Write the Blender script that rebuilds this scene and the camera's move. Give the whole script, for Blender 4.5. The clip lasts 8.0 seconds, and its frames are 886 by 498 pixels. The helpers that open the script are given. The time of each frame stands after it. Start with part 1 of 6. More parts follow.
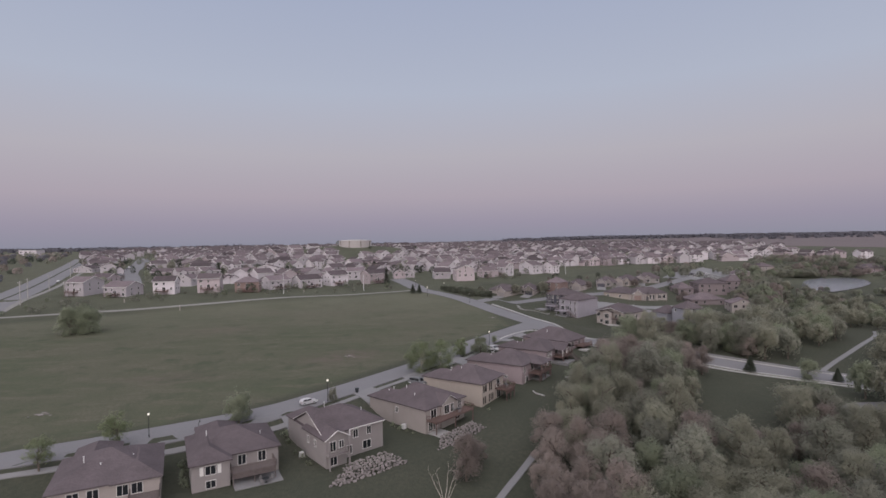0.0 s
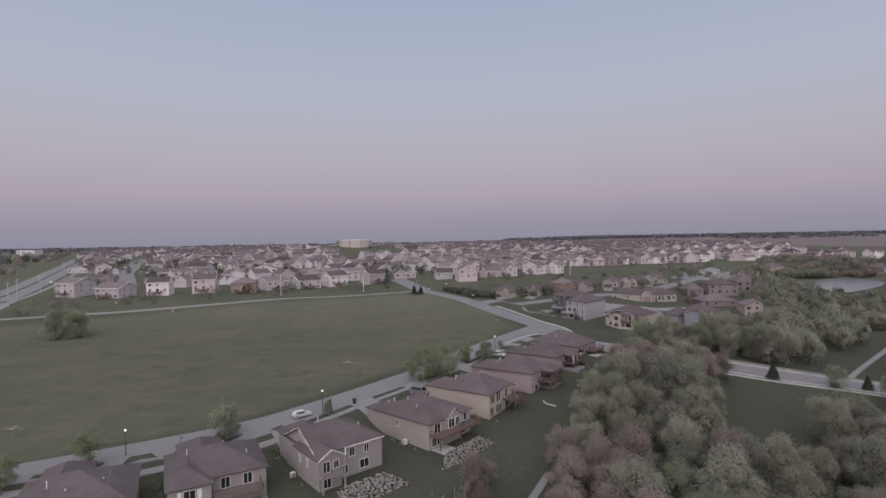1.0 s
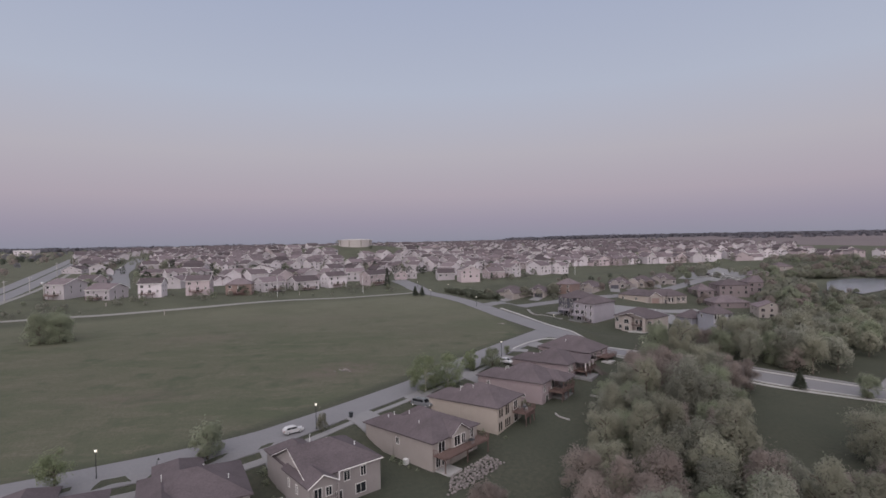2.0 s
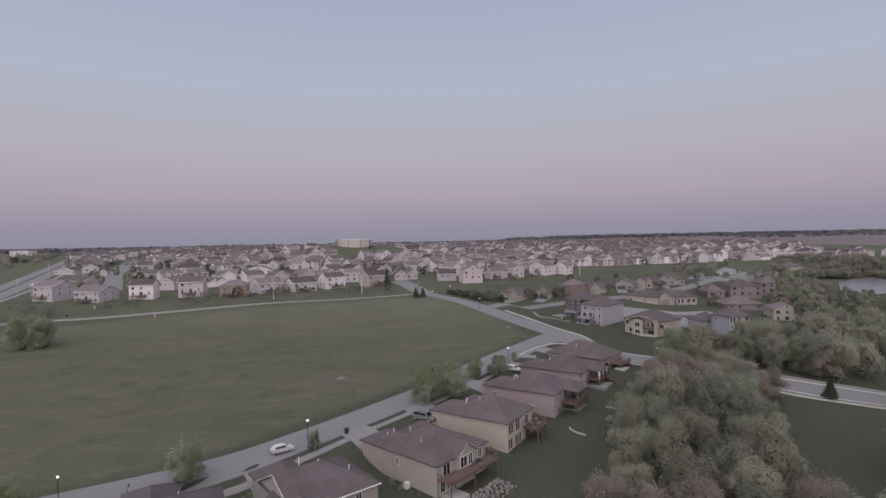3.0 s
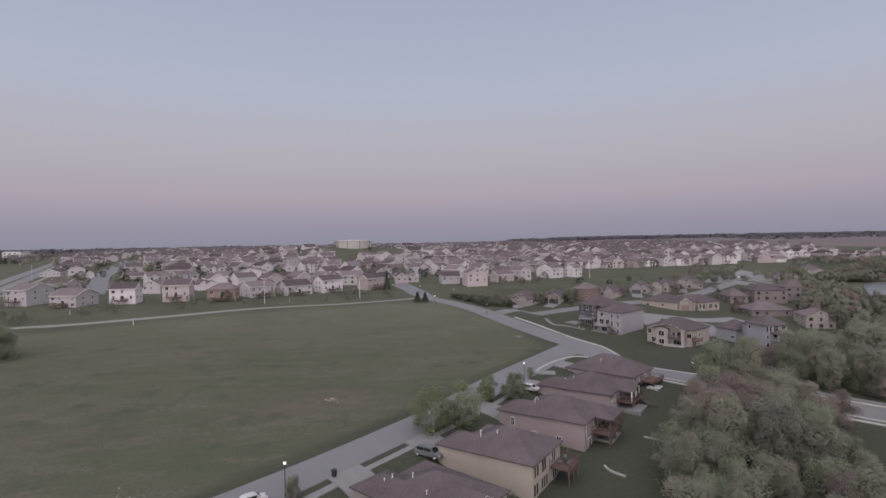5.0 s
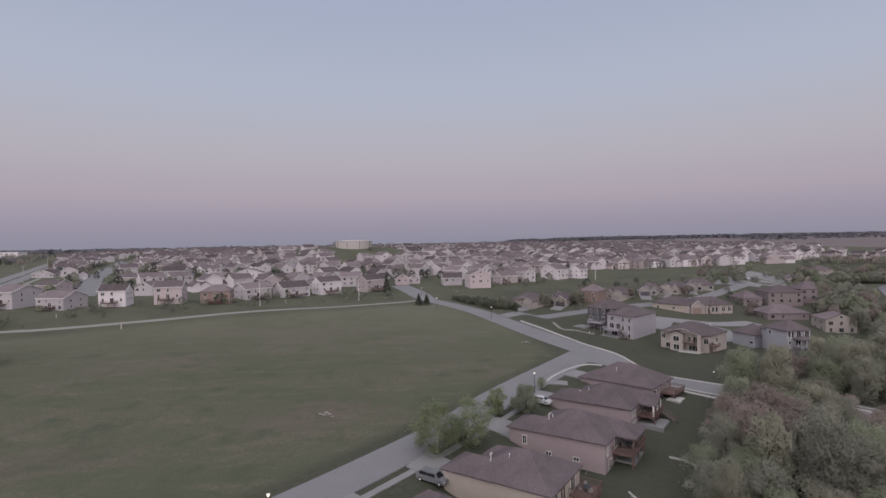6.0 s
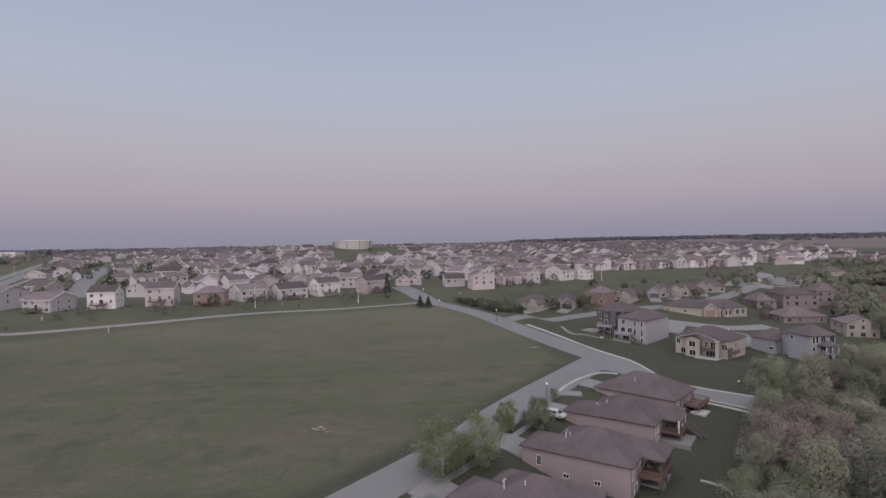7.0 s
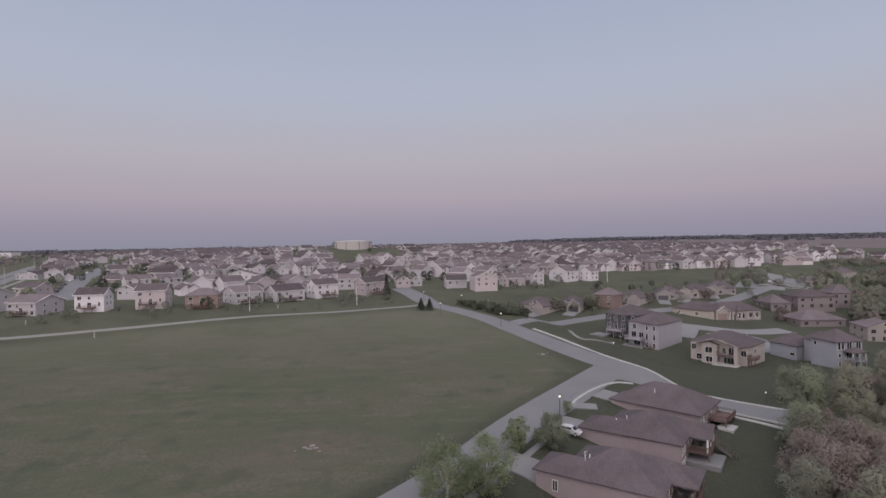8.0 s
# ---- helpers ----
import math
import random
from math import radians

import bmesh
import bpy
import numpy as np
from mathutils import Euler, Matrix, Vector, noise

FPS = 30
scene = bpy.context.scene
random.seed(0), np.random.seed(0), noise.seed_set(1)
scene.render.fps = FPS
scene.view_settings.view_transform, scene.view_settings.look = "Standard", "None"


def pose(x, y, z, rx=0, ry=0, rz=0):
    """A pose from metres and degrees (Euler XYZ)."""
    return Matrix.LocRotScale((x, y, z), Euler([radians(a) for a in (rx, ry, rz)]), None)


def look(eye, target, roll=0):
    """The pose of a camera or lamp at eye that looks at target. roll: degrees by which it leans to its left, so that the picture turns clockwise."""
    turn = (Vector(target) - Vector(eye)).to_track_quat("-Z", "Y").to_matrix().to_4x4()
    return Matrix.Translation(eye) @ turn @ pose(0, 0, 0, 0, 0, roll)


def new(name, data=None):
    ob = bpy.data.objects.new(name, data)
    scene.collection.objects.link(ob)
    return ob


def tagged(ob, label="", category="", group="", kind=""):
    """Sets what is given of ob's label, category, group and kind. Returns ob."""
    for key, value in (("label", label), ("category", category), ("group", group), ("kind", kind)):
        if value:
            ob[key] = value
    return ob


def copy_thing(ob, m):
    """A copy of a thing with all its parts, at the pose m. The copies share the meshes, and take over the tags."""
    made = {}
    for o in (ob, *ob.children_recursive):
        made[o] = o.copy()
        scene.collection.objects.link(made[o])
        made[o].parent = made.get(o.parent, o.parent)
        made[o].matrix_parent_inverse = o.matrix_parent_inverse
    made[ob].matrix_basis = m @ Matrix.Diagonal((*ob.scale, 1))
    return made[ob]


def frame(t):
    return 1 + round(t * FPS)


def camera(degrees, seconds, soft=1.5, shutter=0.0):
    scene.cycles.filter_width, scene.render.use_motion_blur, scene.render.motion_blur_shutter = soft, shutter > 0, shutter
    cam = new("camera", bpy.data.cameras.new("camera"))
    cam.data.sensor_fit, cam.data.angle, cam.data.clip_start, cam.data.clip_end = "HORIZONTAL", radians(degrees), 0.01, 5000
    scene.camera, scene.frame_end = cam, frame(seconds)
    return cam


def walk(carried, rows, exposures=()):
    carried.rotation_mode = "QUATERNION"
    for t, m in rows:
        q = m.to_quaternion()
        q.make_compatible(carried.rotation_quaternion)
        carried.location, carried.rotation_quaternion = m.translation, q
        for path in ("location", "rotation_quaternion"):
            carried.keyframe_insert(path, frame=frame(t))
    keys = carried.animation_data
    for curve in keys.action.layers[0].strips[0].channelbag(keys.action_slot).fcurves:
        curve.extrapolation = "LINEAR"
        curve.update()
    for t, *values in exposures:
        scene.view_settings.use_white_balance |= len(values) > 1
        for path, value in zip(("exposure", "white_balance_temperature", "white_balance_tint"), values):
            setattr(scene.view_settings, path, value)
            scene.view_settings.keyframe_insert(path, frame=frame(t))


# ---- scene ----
cam = camera(80.34, 8.0, soft=1.6)
walk(cam, [
    (0.0, look((-0.00, 0.00, 39.60), (8.108, 99.660, 38.165), -0.99)),
    (0.5, look((0.04, 4.60, 39.52), (8.055, 104.264, 38.015), -0.98)),
    (1.0, look((0.07, 9.30, 39.53), (7.987, 108.977, 38.041), -1.03)),
    (1.5, look((0.08, 14.12, 39.58), (7.918, 113.796, 38.053), -1.03)),
    (3.0, look((0.11, 28.72, 39.43), (7.860, 128.409, 37.861), -1.15)),
    (3.5, look((0.09, 33.46, 39.35), (7.834, 133.150, 37.842), -1.12)),
    (4.0, look((0.08, 38.06, 39.20), (7.795, 137.755, 37.774), -1.10)),
    (4.5, look((0.07, 42.76, 39.08), (7.762, 142.456, 37.727), -1.08)),
    (6.0, look((0.09, 57.23, 39.00), (7.599, 156.936, 37.792), -1.07)),
    (6.5, look((0.05, 61.98, 38.90), (7.502, 161.698, 37.716), -1.02)),
    (7.0, look((-0.05, 66.59, 38.77), (7.341, 166.306, 37.646), -1.00)),
    (7.5, look((-0.01, 71.05, 38.73), (7.350, 170.776, 37.623), -1.02)),
    (8.0, look((0.00, 75.68, 38.74), (7.329, 175.406, 37.696), -1.03)),
])

# ---- world and light: dusk after sunset, the glow lies behind the camera ----
world = bpy.data.worlds.new("dusk_sky")
scene.world = world
world.use_nodes = True
wn, wl = world.node_tree.nodes, world.node_tree.links
wn.clear()
w_out = wn.new("ShaderNodeOutputWorld")
w_bg = wn.new("ShaderNodeBackground")
w_co = wn.new("ShaderNodeTexCoord")
w_sep = wn.new("ShaderNodeSeparateXYZ")
wl.new(w_co.outputs["Generated"], w_sep.inputs[0])
w_ramp = wn.new("ShaderNodeValToRGB")
SKY = [(0.0, (0.265, 0.265, 0.335)), (0.035, (0.32, 0.29, 0.37)), (0.085, (0.410, 0.36, 0.42)), (0.16, (0.450, 0.427, 0.480)), (0.27, (0.43, 0.465, 0.57)),
       (0.42, (0.37, 0.415, 0.55)), (1.0, (0.40, 0.46, 0.58))]
el = w_ramp.color_ramp.elements
el[0].position, el[0].color = SKY[0][0], (*SKY[0][1], 1)
el[1].position, el[1].color = SKY[-1][0], (*SKY[-1][1], 1)
for p_, c_ in SKY[1:-1]:
    e_ = el.new(p_)
    e_.color = (*c_, 1)
wl.new(w_sep.outputs["Z"], w_ramp.inputs["Fac"])
# the afterglow round the point where the sun went down
w_dot = wn.new("ShaderNodeVectorMath")
w_dot.operation = "DOT_PRODUCT"
w_dot.inputs[1].default_value = (-0.22, -0.80, 0.56)
wl.new(w_co.outputs["Generated"], w_dot.inputs[0])
w_glow = wn.new("ShaderNodeMapRange")
w_glow.interpolation_type = "SMOOTHSTEP"
w_glow.inputs["From Min"].default_value, w_glow.inputs["From Max"].default_value = -0.15, 1.0
wl.new(w_dot.outputs["Value"], w_glow.inputs["Value"])
w_mix = wn.new("ShaderNodeMix")
w_mix.data_type, w_mix.blend_type = "RGBA", "ADD"
w_mix.inputs["B"].default_value = (1.54, 1.355, 1.315, 1)
wl.new(w_glow.outputs["Result"], w_mix.inputs["Factor"])
wl.new(w_ramp.outputs["Color"], w_mix.inputs["A"])
wl.new(w_mix.outputs["Result"], w_bg.inputs["Color"])
w_bg.inputs["Strength"].default_value = 1.0
wl.new(w_bg.outputs[0], w_out.inputs[0])

sun_data = bpy.data.lights.new("afterglow", "SUN")
sun_data.energy, sun_data.angle, sun_data.color = 0.3, radians(50), (1.0, 0.93, 0.88)
sun = new("afterglow", sun_data)
sun.matrix_world = look((-25, -95, 40), (0, 0, 0))

# ---- materials ----
MATS = {}


def mat(name, color, rough=0.85, var=0.25, scale=1.0, color2=None, bump=0.0, metal=0.0, rand=0.0, stretch=(1, 1, 1), spec=0.3, fine=9.0, emit=0.0, rough_var=0.0):
    """A surface with blotches at one scale and grain at another; rand: how far single objects differ."""
    if name in MATS:
        return MATS[name]
    m = bpy.data.materials.new(name)
    m.use_nodes = True
    n, l = m.node_tree.nodes, m.node_tree.links
    b = n["Principled BSDF"]
    b.inputs["Roughness"].default_value, b.inputs["Metallic"].default_value = rough, metal
    b.inputs["Specular IOR Level"].default_value = spec
    co = n.new("ShaderNodeTexCoord")
    mp = n.new("ShaderNodeMapping")
    mp.inputs["Scale"].default_value = stretch
    l.new(co.outputs["Object"], mp.inputs["Vector"])
    big, small = n.new("ShaderNodeTexNoise"), n.new("ShaderNodeTexNoise")
    big.inputs["Scale"].default_value, big.inputs["Detail"].default_value = scale, 4
    small.inputs["Scale"].default_value, small.inputs["Detail"].default_value = scale * fine, 3
    l.new(mp.outputs[0], big.inputs["Vector"])
    l.new(mp.outputs[0], small.inputs["Vector"])
    mix = n.new("ShaderNodeMix")
    mix.data_type = "RGBA"
    c2 = color2 or tuple(c * (1 - var) for c in color)
    mix.inputs["A"].default_value, mix.inputs["B"].default_value = (*color, 1), (*c2, 1)
    add = n.new("ShaderNodeMath")
    add.operation = "ADD"
    l.new(big.outputs["Fac"], add.inputs[0])
    l.new(small.outputs["Fac"], add.inputs[1])
    rg = n.new("ShaderNodeMapRange")
    rg.inputs["From Min"].default_value, rg.inputs["From Max"].default_value = 0.72, 1.28
    l.new(add.outputs[0], rg.inputs["Value"])
    l.new(rg.outputs[0], mix.inputs["Factor"])
    last = mix.outputs["Result"]
    if rand:
        info, hsv = n.new("ShaderNodeObjectInfo"), n.new("ShaderNodeHueSaturation")
        mr = n.new("ShaderNodeMapRange")
        mr.inputs["To Min"].default_value, mr.inputs["To Max"].default_value = 1 - rand, 1 + rand
        l.new(info.outputs["Random"], mr.inputs["Value"])
        l.new(mr.outputs[0], hsv.inputs["Value"])
        l.new(last, hsv.inputs["Color"])
        last = hsv.outputs["Color"]
    l.new(last, b.inputs["Base Color"])
    if bump:
        bp = n.new("ShaderNodeBump")
        bp.inputs["Strength"].default_value, bp.inputs["Distance"].default_value = 0.6, bump
        l.new(small.outputs["Fac"], bp.inputs["Height"])
        l.new(bp.outputs[0], b.inputs["Normal"])
    if emit:
        b.inputs["Emission Color"].default_value, b.inputs["Emission Strength"].default_value = (*color, 1), emit
    MATS[name] = m
    return m


def leaf_mat(name, color, color2, rand=0.22):
    """Leaves: light and dark clumps, a little light shining through."""
    m = mat(name, color, 0.8, color2=color2, scale=0.35, fine=6, rand=rand, spec=0.15)
    n, l = m.node_tree.nodes, m.node_tree.links
    b, out = n["Principled BSDF"], n["Material Output"]
    tr, mx = n.new("ShaderNodeBsdfTranslucent"), n.new("ShaderNodeMixShader")
    src = b.inputs["Base Color"].links[0].from_socket
    l.new(src, tr.inputs["Color"])
    mx.inputs[0].default_value = 0.55
    l.new(b.outputs[0], mx.inputs[1])
    l.new(tr.outputs[0], mx.inputs[2])
    l.new(mx.outputs[0], out.inputs["Surface"])
    return m


def siding_mat(name, color, rand=0.0, step=0.18):
    """Lapped boards: fine level lines down the wall."""
    m = mat(name, color, 0.7, var=0.1, scale=0.5, rand=rand)
    n, l = m.node_tree.nodes, m.node_tree.links
    b = n["Principled BSDF"]
    co, sep, saw, bp = n.new("ShaderNodeTexCoord"), n.new("ShaderNodeSeparateXYZ"), n.new("ShaderNodeMath"), n.new("ShaderNodeBump")
    l.new(co.outputs["Object"], sep.inputs[0])
    saw.operation = "PINGPONG"
    saw.inputs[1].default_value = step
    l.new(sep.outputs["Z"], saw.inputs[0])
    bp.inputs["Distance"].default_value, bp.inputs["Strength"].default_value = 0.05, 0.5
    l.new(saw.outputs[0], bp.inputs["Height"])
    l.new(bp.outputs[0], b.inputs["Normal"])
    return m


def roof_mat(name, color, rand=0.0):
    """Asphalt shingles: courses and mottled tabs."""
    m = mat(name, color, 0.92, var=0.3, scale=0.25, fine=14, rand=rand, spec=0.15)
    n, l = m.node_tree.nodes, m.node_tree.links
    b = n["Principled BSDF"]
    co, br, mx = n.new("ShaderNodeTexCoord"), n.new("ShaderNodeTexBrick"), n.new("ShaderNodeMix")
    br.inputs["Scale"].default_value, br.inputs["Mortar Size"].default_value = 1.0, 0.02
    br.inputs["Brick Width"].default_value, br.inputs["Row Height"].default_value = 0.9, 0.28
    br.inputs["Color1"].default_value, br.inputs["Color2"].default_value = (1, 1, 1, 1), (0.9, 0.9, 0.9, 1)
    br.inputs["Mortar"].default_value = (0.84, 0.84, 0.84, 1)
    l.new(co.outputs["Object"], br.inputs["Vector"])
    mx.data_type, mx.blend_type = "RGBA", "MULTIPLY"
    mx.inputs["Factor"].default_value = 1.0
    src = b.inputs["Base Color"].links[0].from_socket
    l.new(src, mx.inputs["A"])
    l.new(br.outputs["Color"], mx.inputs["B"])
    l.new(mx.outputs["Result"], b.inputs["Base Color"])
    return m


ROAD = mat("concrete_road", (0.164, 0.162, 0.170), 0.8, var=0.14, scale=0.12, fine=20, bump=0.004)
KERB = mat("kerb_concrete", (0.354, 0.347, 0.340), 0.8, var=0.15, scale=0.4)
DRIVE = mat("driveway_concrete", (0.190, 0.188, 0.192), 0.8, var=0.12, scale=0.3)
TRAIL = mat("trail_concrete", (0.205, 0.200, 0.190), 0.85, var=0.15, scale=0.2)
WHITE = mat("white_trim", (0.612, 0.595, 0.578), 0.6, var=0.06)
GLASS = mat("dark_window_glass", (0.02, 0.022, 0.026), 0.08, var=0.2, spec=0.5)
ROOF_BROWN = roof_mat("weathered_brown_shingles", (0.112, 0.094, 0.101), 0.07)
# the same shingles made paler and pinker, with distance haze in the colour
ROOF_HAZED = roof_mat("far_brown_shingles", (0.136, 0.112, 0.120), 0.45)
WALL_TAN = siding_mat("tan_siding", (0.281, 0.252, 0.238))
WALL_BEIGE = siding_mat("beige_siding", (0.242, 0.220, 0.217))
WALL_YELLOW = siding_mat("pale_yellow_siding", (0.343, 0.302, 0.268))
WALL_MAUVE = siding_mat("mauve_grey_siding", (0.272, 0.222, 0.232))
WALL_TAUPE = siding_mat("taupe_siding", (0.185, 0.155, 0.160))
WALL_CREAM = siding_mat("cream_siding", (0.335, 0.298, 0.280))
WALL_GREY = siding_mat("grey_siding", (0.281, 0.263, 0.292))
WALL_DARK = siding_mat("dark_slate_siding", (0.068, 0.067, 0.082))
WALL_BLUE = siding_mat("blue_grey_siding", (0.262, 0.264, 0.296))
WALL_WHITE = siding_mat("white_siding", (0.462, 0.430, 0.452), 0.26)
WALL_PINK = siding_mat("pinkish_beige_siding", (0.370, 0.318, 0.330), 0.18)
WALL_BRICK = siding_mat("red_brown_siding", (0.208, 0.151, 0.137), 0.1)
WOOD = mat("reddish_deck_wood", (0.140, 0.094, 0.084), 0.8, var=0.3, scale=1.5, stretch=(1, 6, 6))
WOOD_GREY = mat("weathered_deck_wood", (0.142, 0.118, 0.114), 0.85, var=0.3, scale=1.5)
METAL_DARK = mat("black_lamp_metal", (0.03, 0.03, 0.032), 0.5)
LAMP_GLOW = mat("lit_lamp_globe", (1.0, 0.93, 0.8), 0.4, emit=0.8)
POLE_WOOD = mat("grey_pole_wood", (0.36, 0.345, 0.33), 0.9, scale=1.0)
PIPE = mat("pale_vent_pipe", (0.6, 0.6, 0.6), 0.5)
ROCK = mat("pale_limestone", (0.225, 0.203, 0.198), 0.9, var=0.35, scale=0.6, bump=0.05, rand=0.25)
BARK = mat("grey_bark", (0.14, 0.115, 0.095), 0.95, var=0.4, scale=2.0, bump=0.03)
BARK_PALE = mat("pale_bark", (0.42, 0.38, 0.34), 0.9, var=0.3, scale=2.0)
TYRE = mat("black_rubber", (0.02, 0.02, 0.02), 0.9)
CAR_WHITE = mat("white_car_paint", (0.45, 0.45, 0.46), 0.25, var=0.04, spec=0.5)
CAR_SILVER = mat("silver_car_paint", (0.13, 0.135, 0.145), 0.3, var=0.05, spec=0.5)
CAR_DARK = mat("dark_car_paint", (0.05, 0.05, 0.06), 0.3, var=0.05, spec=0.5)
BIN_DARK = mat("dark_bin_plastic", (0.03, 0.035, 0.04), 0.5)
TANK = mat("cream_tank_paint", (0.36, 0.335, 0.325), 0.6, var=0.06, scale=0.05)
LEAF_OLIVE = leaf_mat("olive_spring_leaves", (0.290, 0.288, 0.226), (0.255, 0.253, 0.199))
LEAF_GREEN = leaf_mat("fresh_green_leaves", (0.262, 0.286, 0.206), (0.231, 0.252, 0.181))
LEAF_BROWN = leaf_mat("reddish_budding_twigs", (0.305, 0.260, 0.236), (0.268, 0.229, 0.208))
LEAF_DARK = leaf_mat("dark_conifer_needles", (0.105, 0.120, 0.092), (0.066, 0.077, 0.060), 0.15)
LEAF_HEDGE = leaf_mat("dark_green_hedge_leaves", (0.165, 0.178, 0.135), (0.120, 0.130, 0.100))
# blue-grey leaf colour that carries the haze over the far woods
LEAF_HAZE = leaf_mat("distant_bare_woods", (0.205, 0.200, 0.226), (0.174, 0.170, 0.192))
LEAF_GREY = leaf_mat("grey_green_leaves", (0.280, 0.282, 0.232), (0.246, 0.248, 0.204))
LEAF_FRESH = leaf_mat("bright_fresh_street_leaves", (0.236, 0.272, 0.164), (0.198, 0.228, 0.138), 0.1)
# pale base colour: part of the sky's reflection is put into it
WATER = mat("pond_water", (0.13, 0.137, 0.155), 0.22, var=0.1, scale=0.05, spec=0.6, bump=0.02)

# ---- the lie of the land ----
def ss(a,b,v):
    t=min(max((v-a)/(b-a),0),1); return t*t*(3-2*t)
def lerp(v,xs,ys):
    if v<=xs[0]: return ys[0]
    for i in range(1,len(xs)):
        if v<=xs[i]: return ys[i-1]+(ys[i]-ys[i-1])*(v-xs[i-1])/(xs[i]-xs[i-1])
    return ys[-1]
BY=[-400,60,110,130,160,205,265,300,340,450,600,800,1100,1600,2600]
BZ=[-3,-.5,1.3,2.6,3.4,5.6,7.6,9.2,10.4,14,19,24,28.5,31.5,31]
SY=[-40,60,104,112,122,132,154,190,208,250,290,322,360]
SX=[-400,-160,-75,-56,-34,-22,-1.5,32,48,43,30,13,-10]
DY=[60,125,150,175,200,230,300,350]
DA=[1.8,3.4,3.0,1.6,3.2,5.8,4.0,0]
def ground(x,y):
    z=lerp(y,BY,BZ)
    d=x-lerp(y,SY,SX)
    z-=lerp(y,DY,DA)*ss(14,34,d)
    z-=2.2*ss(80,130,d)*(1-ss(240,360,y))
    z+=2.8*ss(-25,-110,x)*ss(255,300,y)*(1-ss(500,900,y))
    z+=9*ss(900,2200,y)*ss(100,900,x)
    w=1-ss(62,105,math.hypot(x-308,y-346))
    z=z*(1-w)+4.6*w
    z+=17*math.exp(-(((x+51)/95)**2+((y-620)/80)**2))
    return z


def axis(stops):
    """Grid lines: stops of (value, step after it)."""
    out = []
    for (a, st), (b, _) in zip(stops, stops[1:]):
        k = max(1, round((b - a) / st))
        out += [a + (b - a) * i / k for i in range(k)]
    return out + [stops[-1][0]]


GX = axis([(-4800, 600), (-1200, 120), (-500, 20), (-260, 6), (-100, 4), (160, 6), (320, 20), (700, 60), (1300, 300), (4800, 300)])
GY = axis([(-1500, 200), (-100, 20), (20, 4), (230, 5), (460, 14), (800, 40), (1400, 150), (4800, 300)])


def laid(x, y):
    """The height of the ground sheet itself, between its grid lines; the higher where its folds differ."""
    i = min(max(int(np.searchsorted(GX, x)) - 1, 0), len(GX) - 2)
    j = min(max(int(np.searchsorted(GY, y)) - 1, 0), len(GY) - 2)
    u, v = (x - GX[i]) / (GX[i + 1] - GX[i]), (y - GY[j]) / (GY[j + 1] - GY[j])
    a, b, c, d = ground(GX[i], GY[j]), ground(GX[i + 1], GY[j]), ground(GX[i], GY[j + 1]), ground(GX[i + 1], GY[j + 1])
    one = a + u * (b - a) + v * (d - b) if u > v else a + v * (c - a) + u * (d - c)
    two = a + u * (b - a) + v * (c - a) if u + v < 1 else d + (1 - u) * (c - d) + (1 - v) * (b - d)
    return max(one, two)


def farm_edge(x):
    """Where the houses end and the ploughed land begins."""
    return max(560, 1250 - (x - 300) * 1.6)


def path_line(x):
    return 319 + 0.38 * x


WORN = ((-21, 166, 10, 6, 0.7), (-12, 172, 9, 5, 0.55), (-64, 150, 14, 5, 0.5), (-40, 250, 30, 8, 0.5), (-70, 215, 22, 6, 0.45), (10, 215, 14, 6, 0.4))


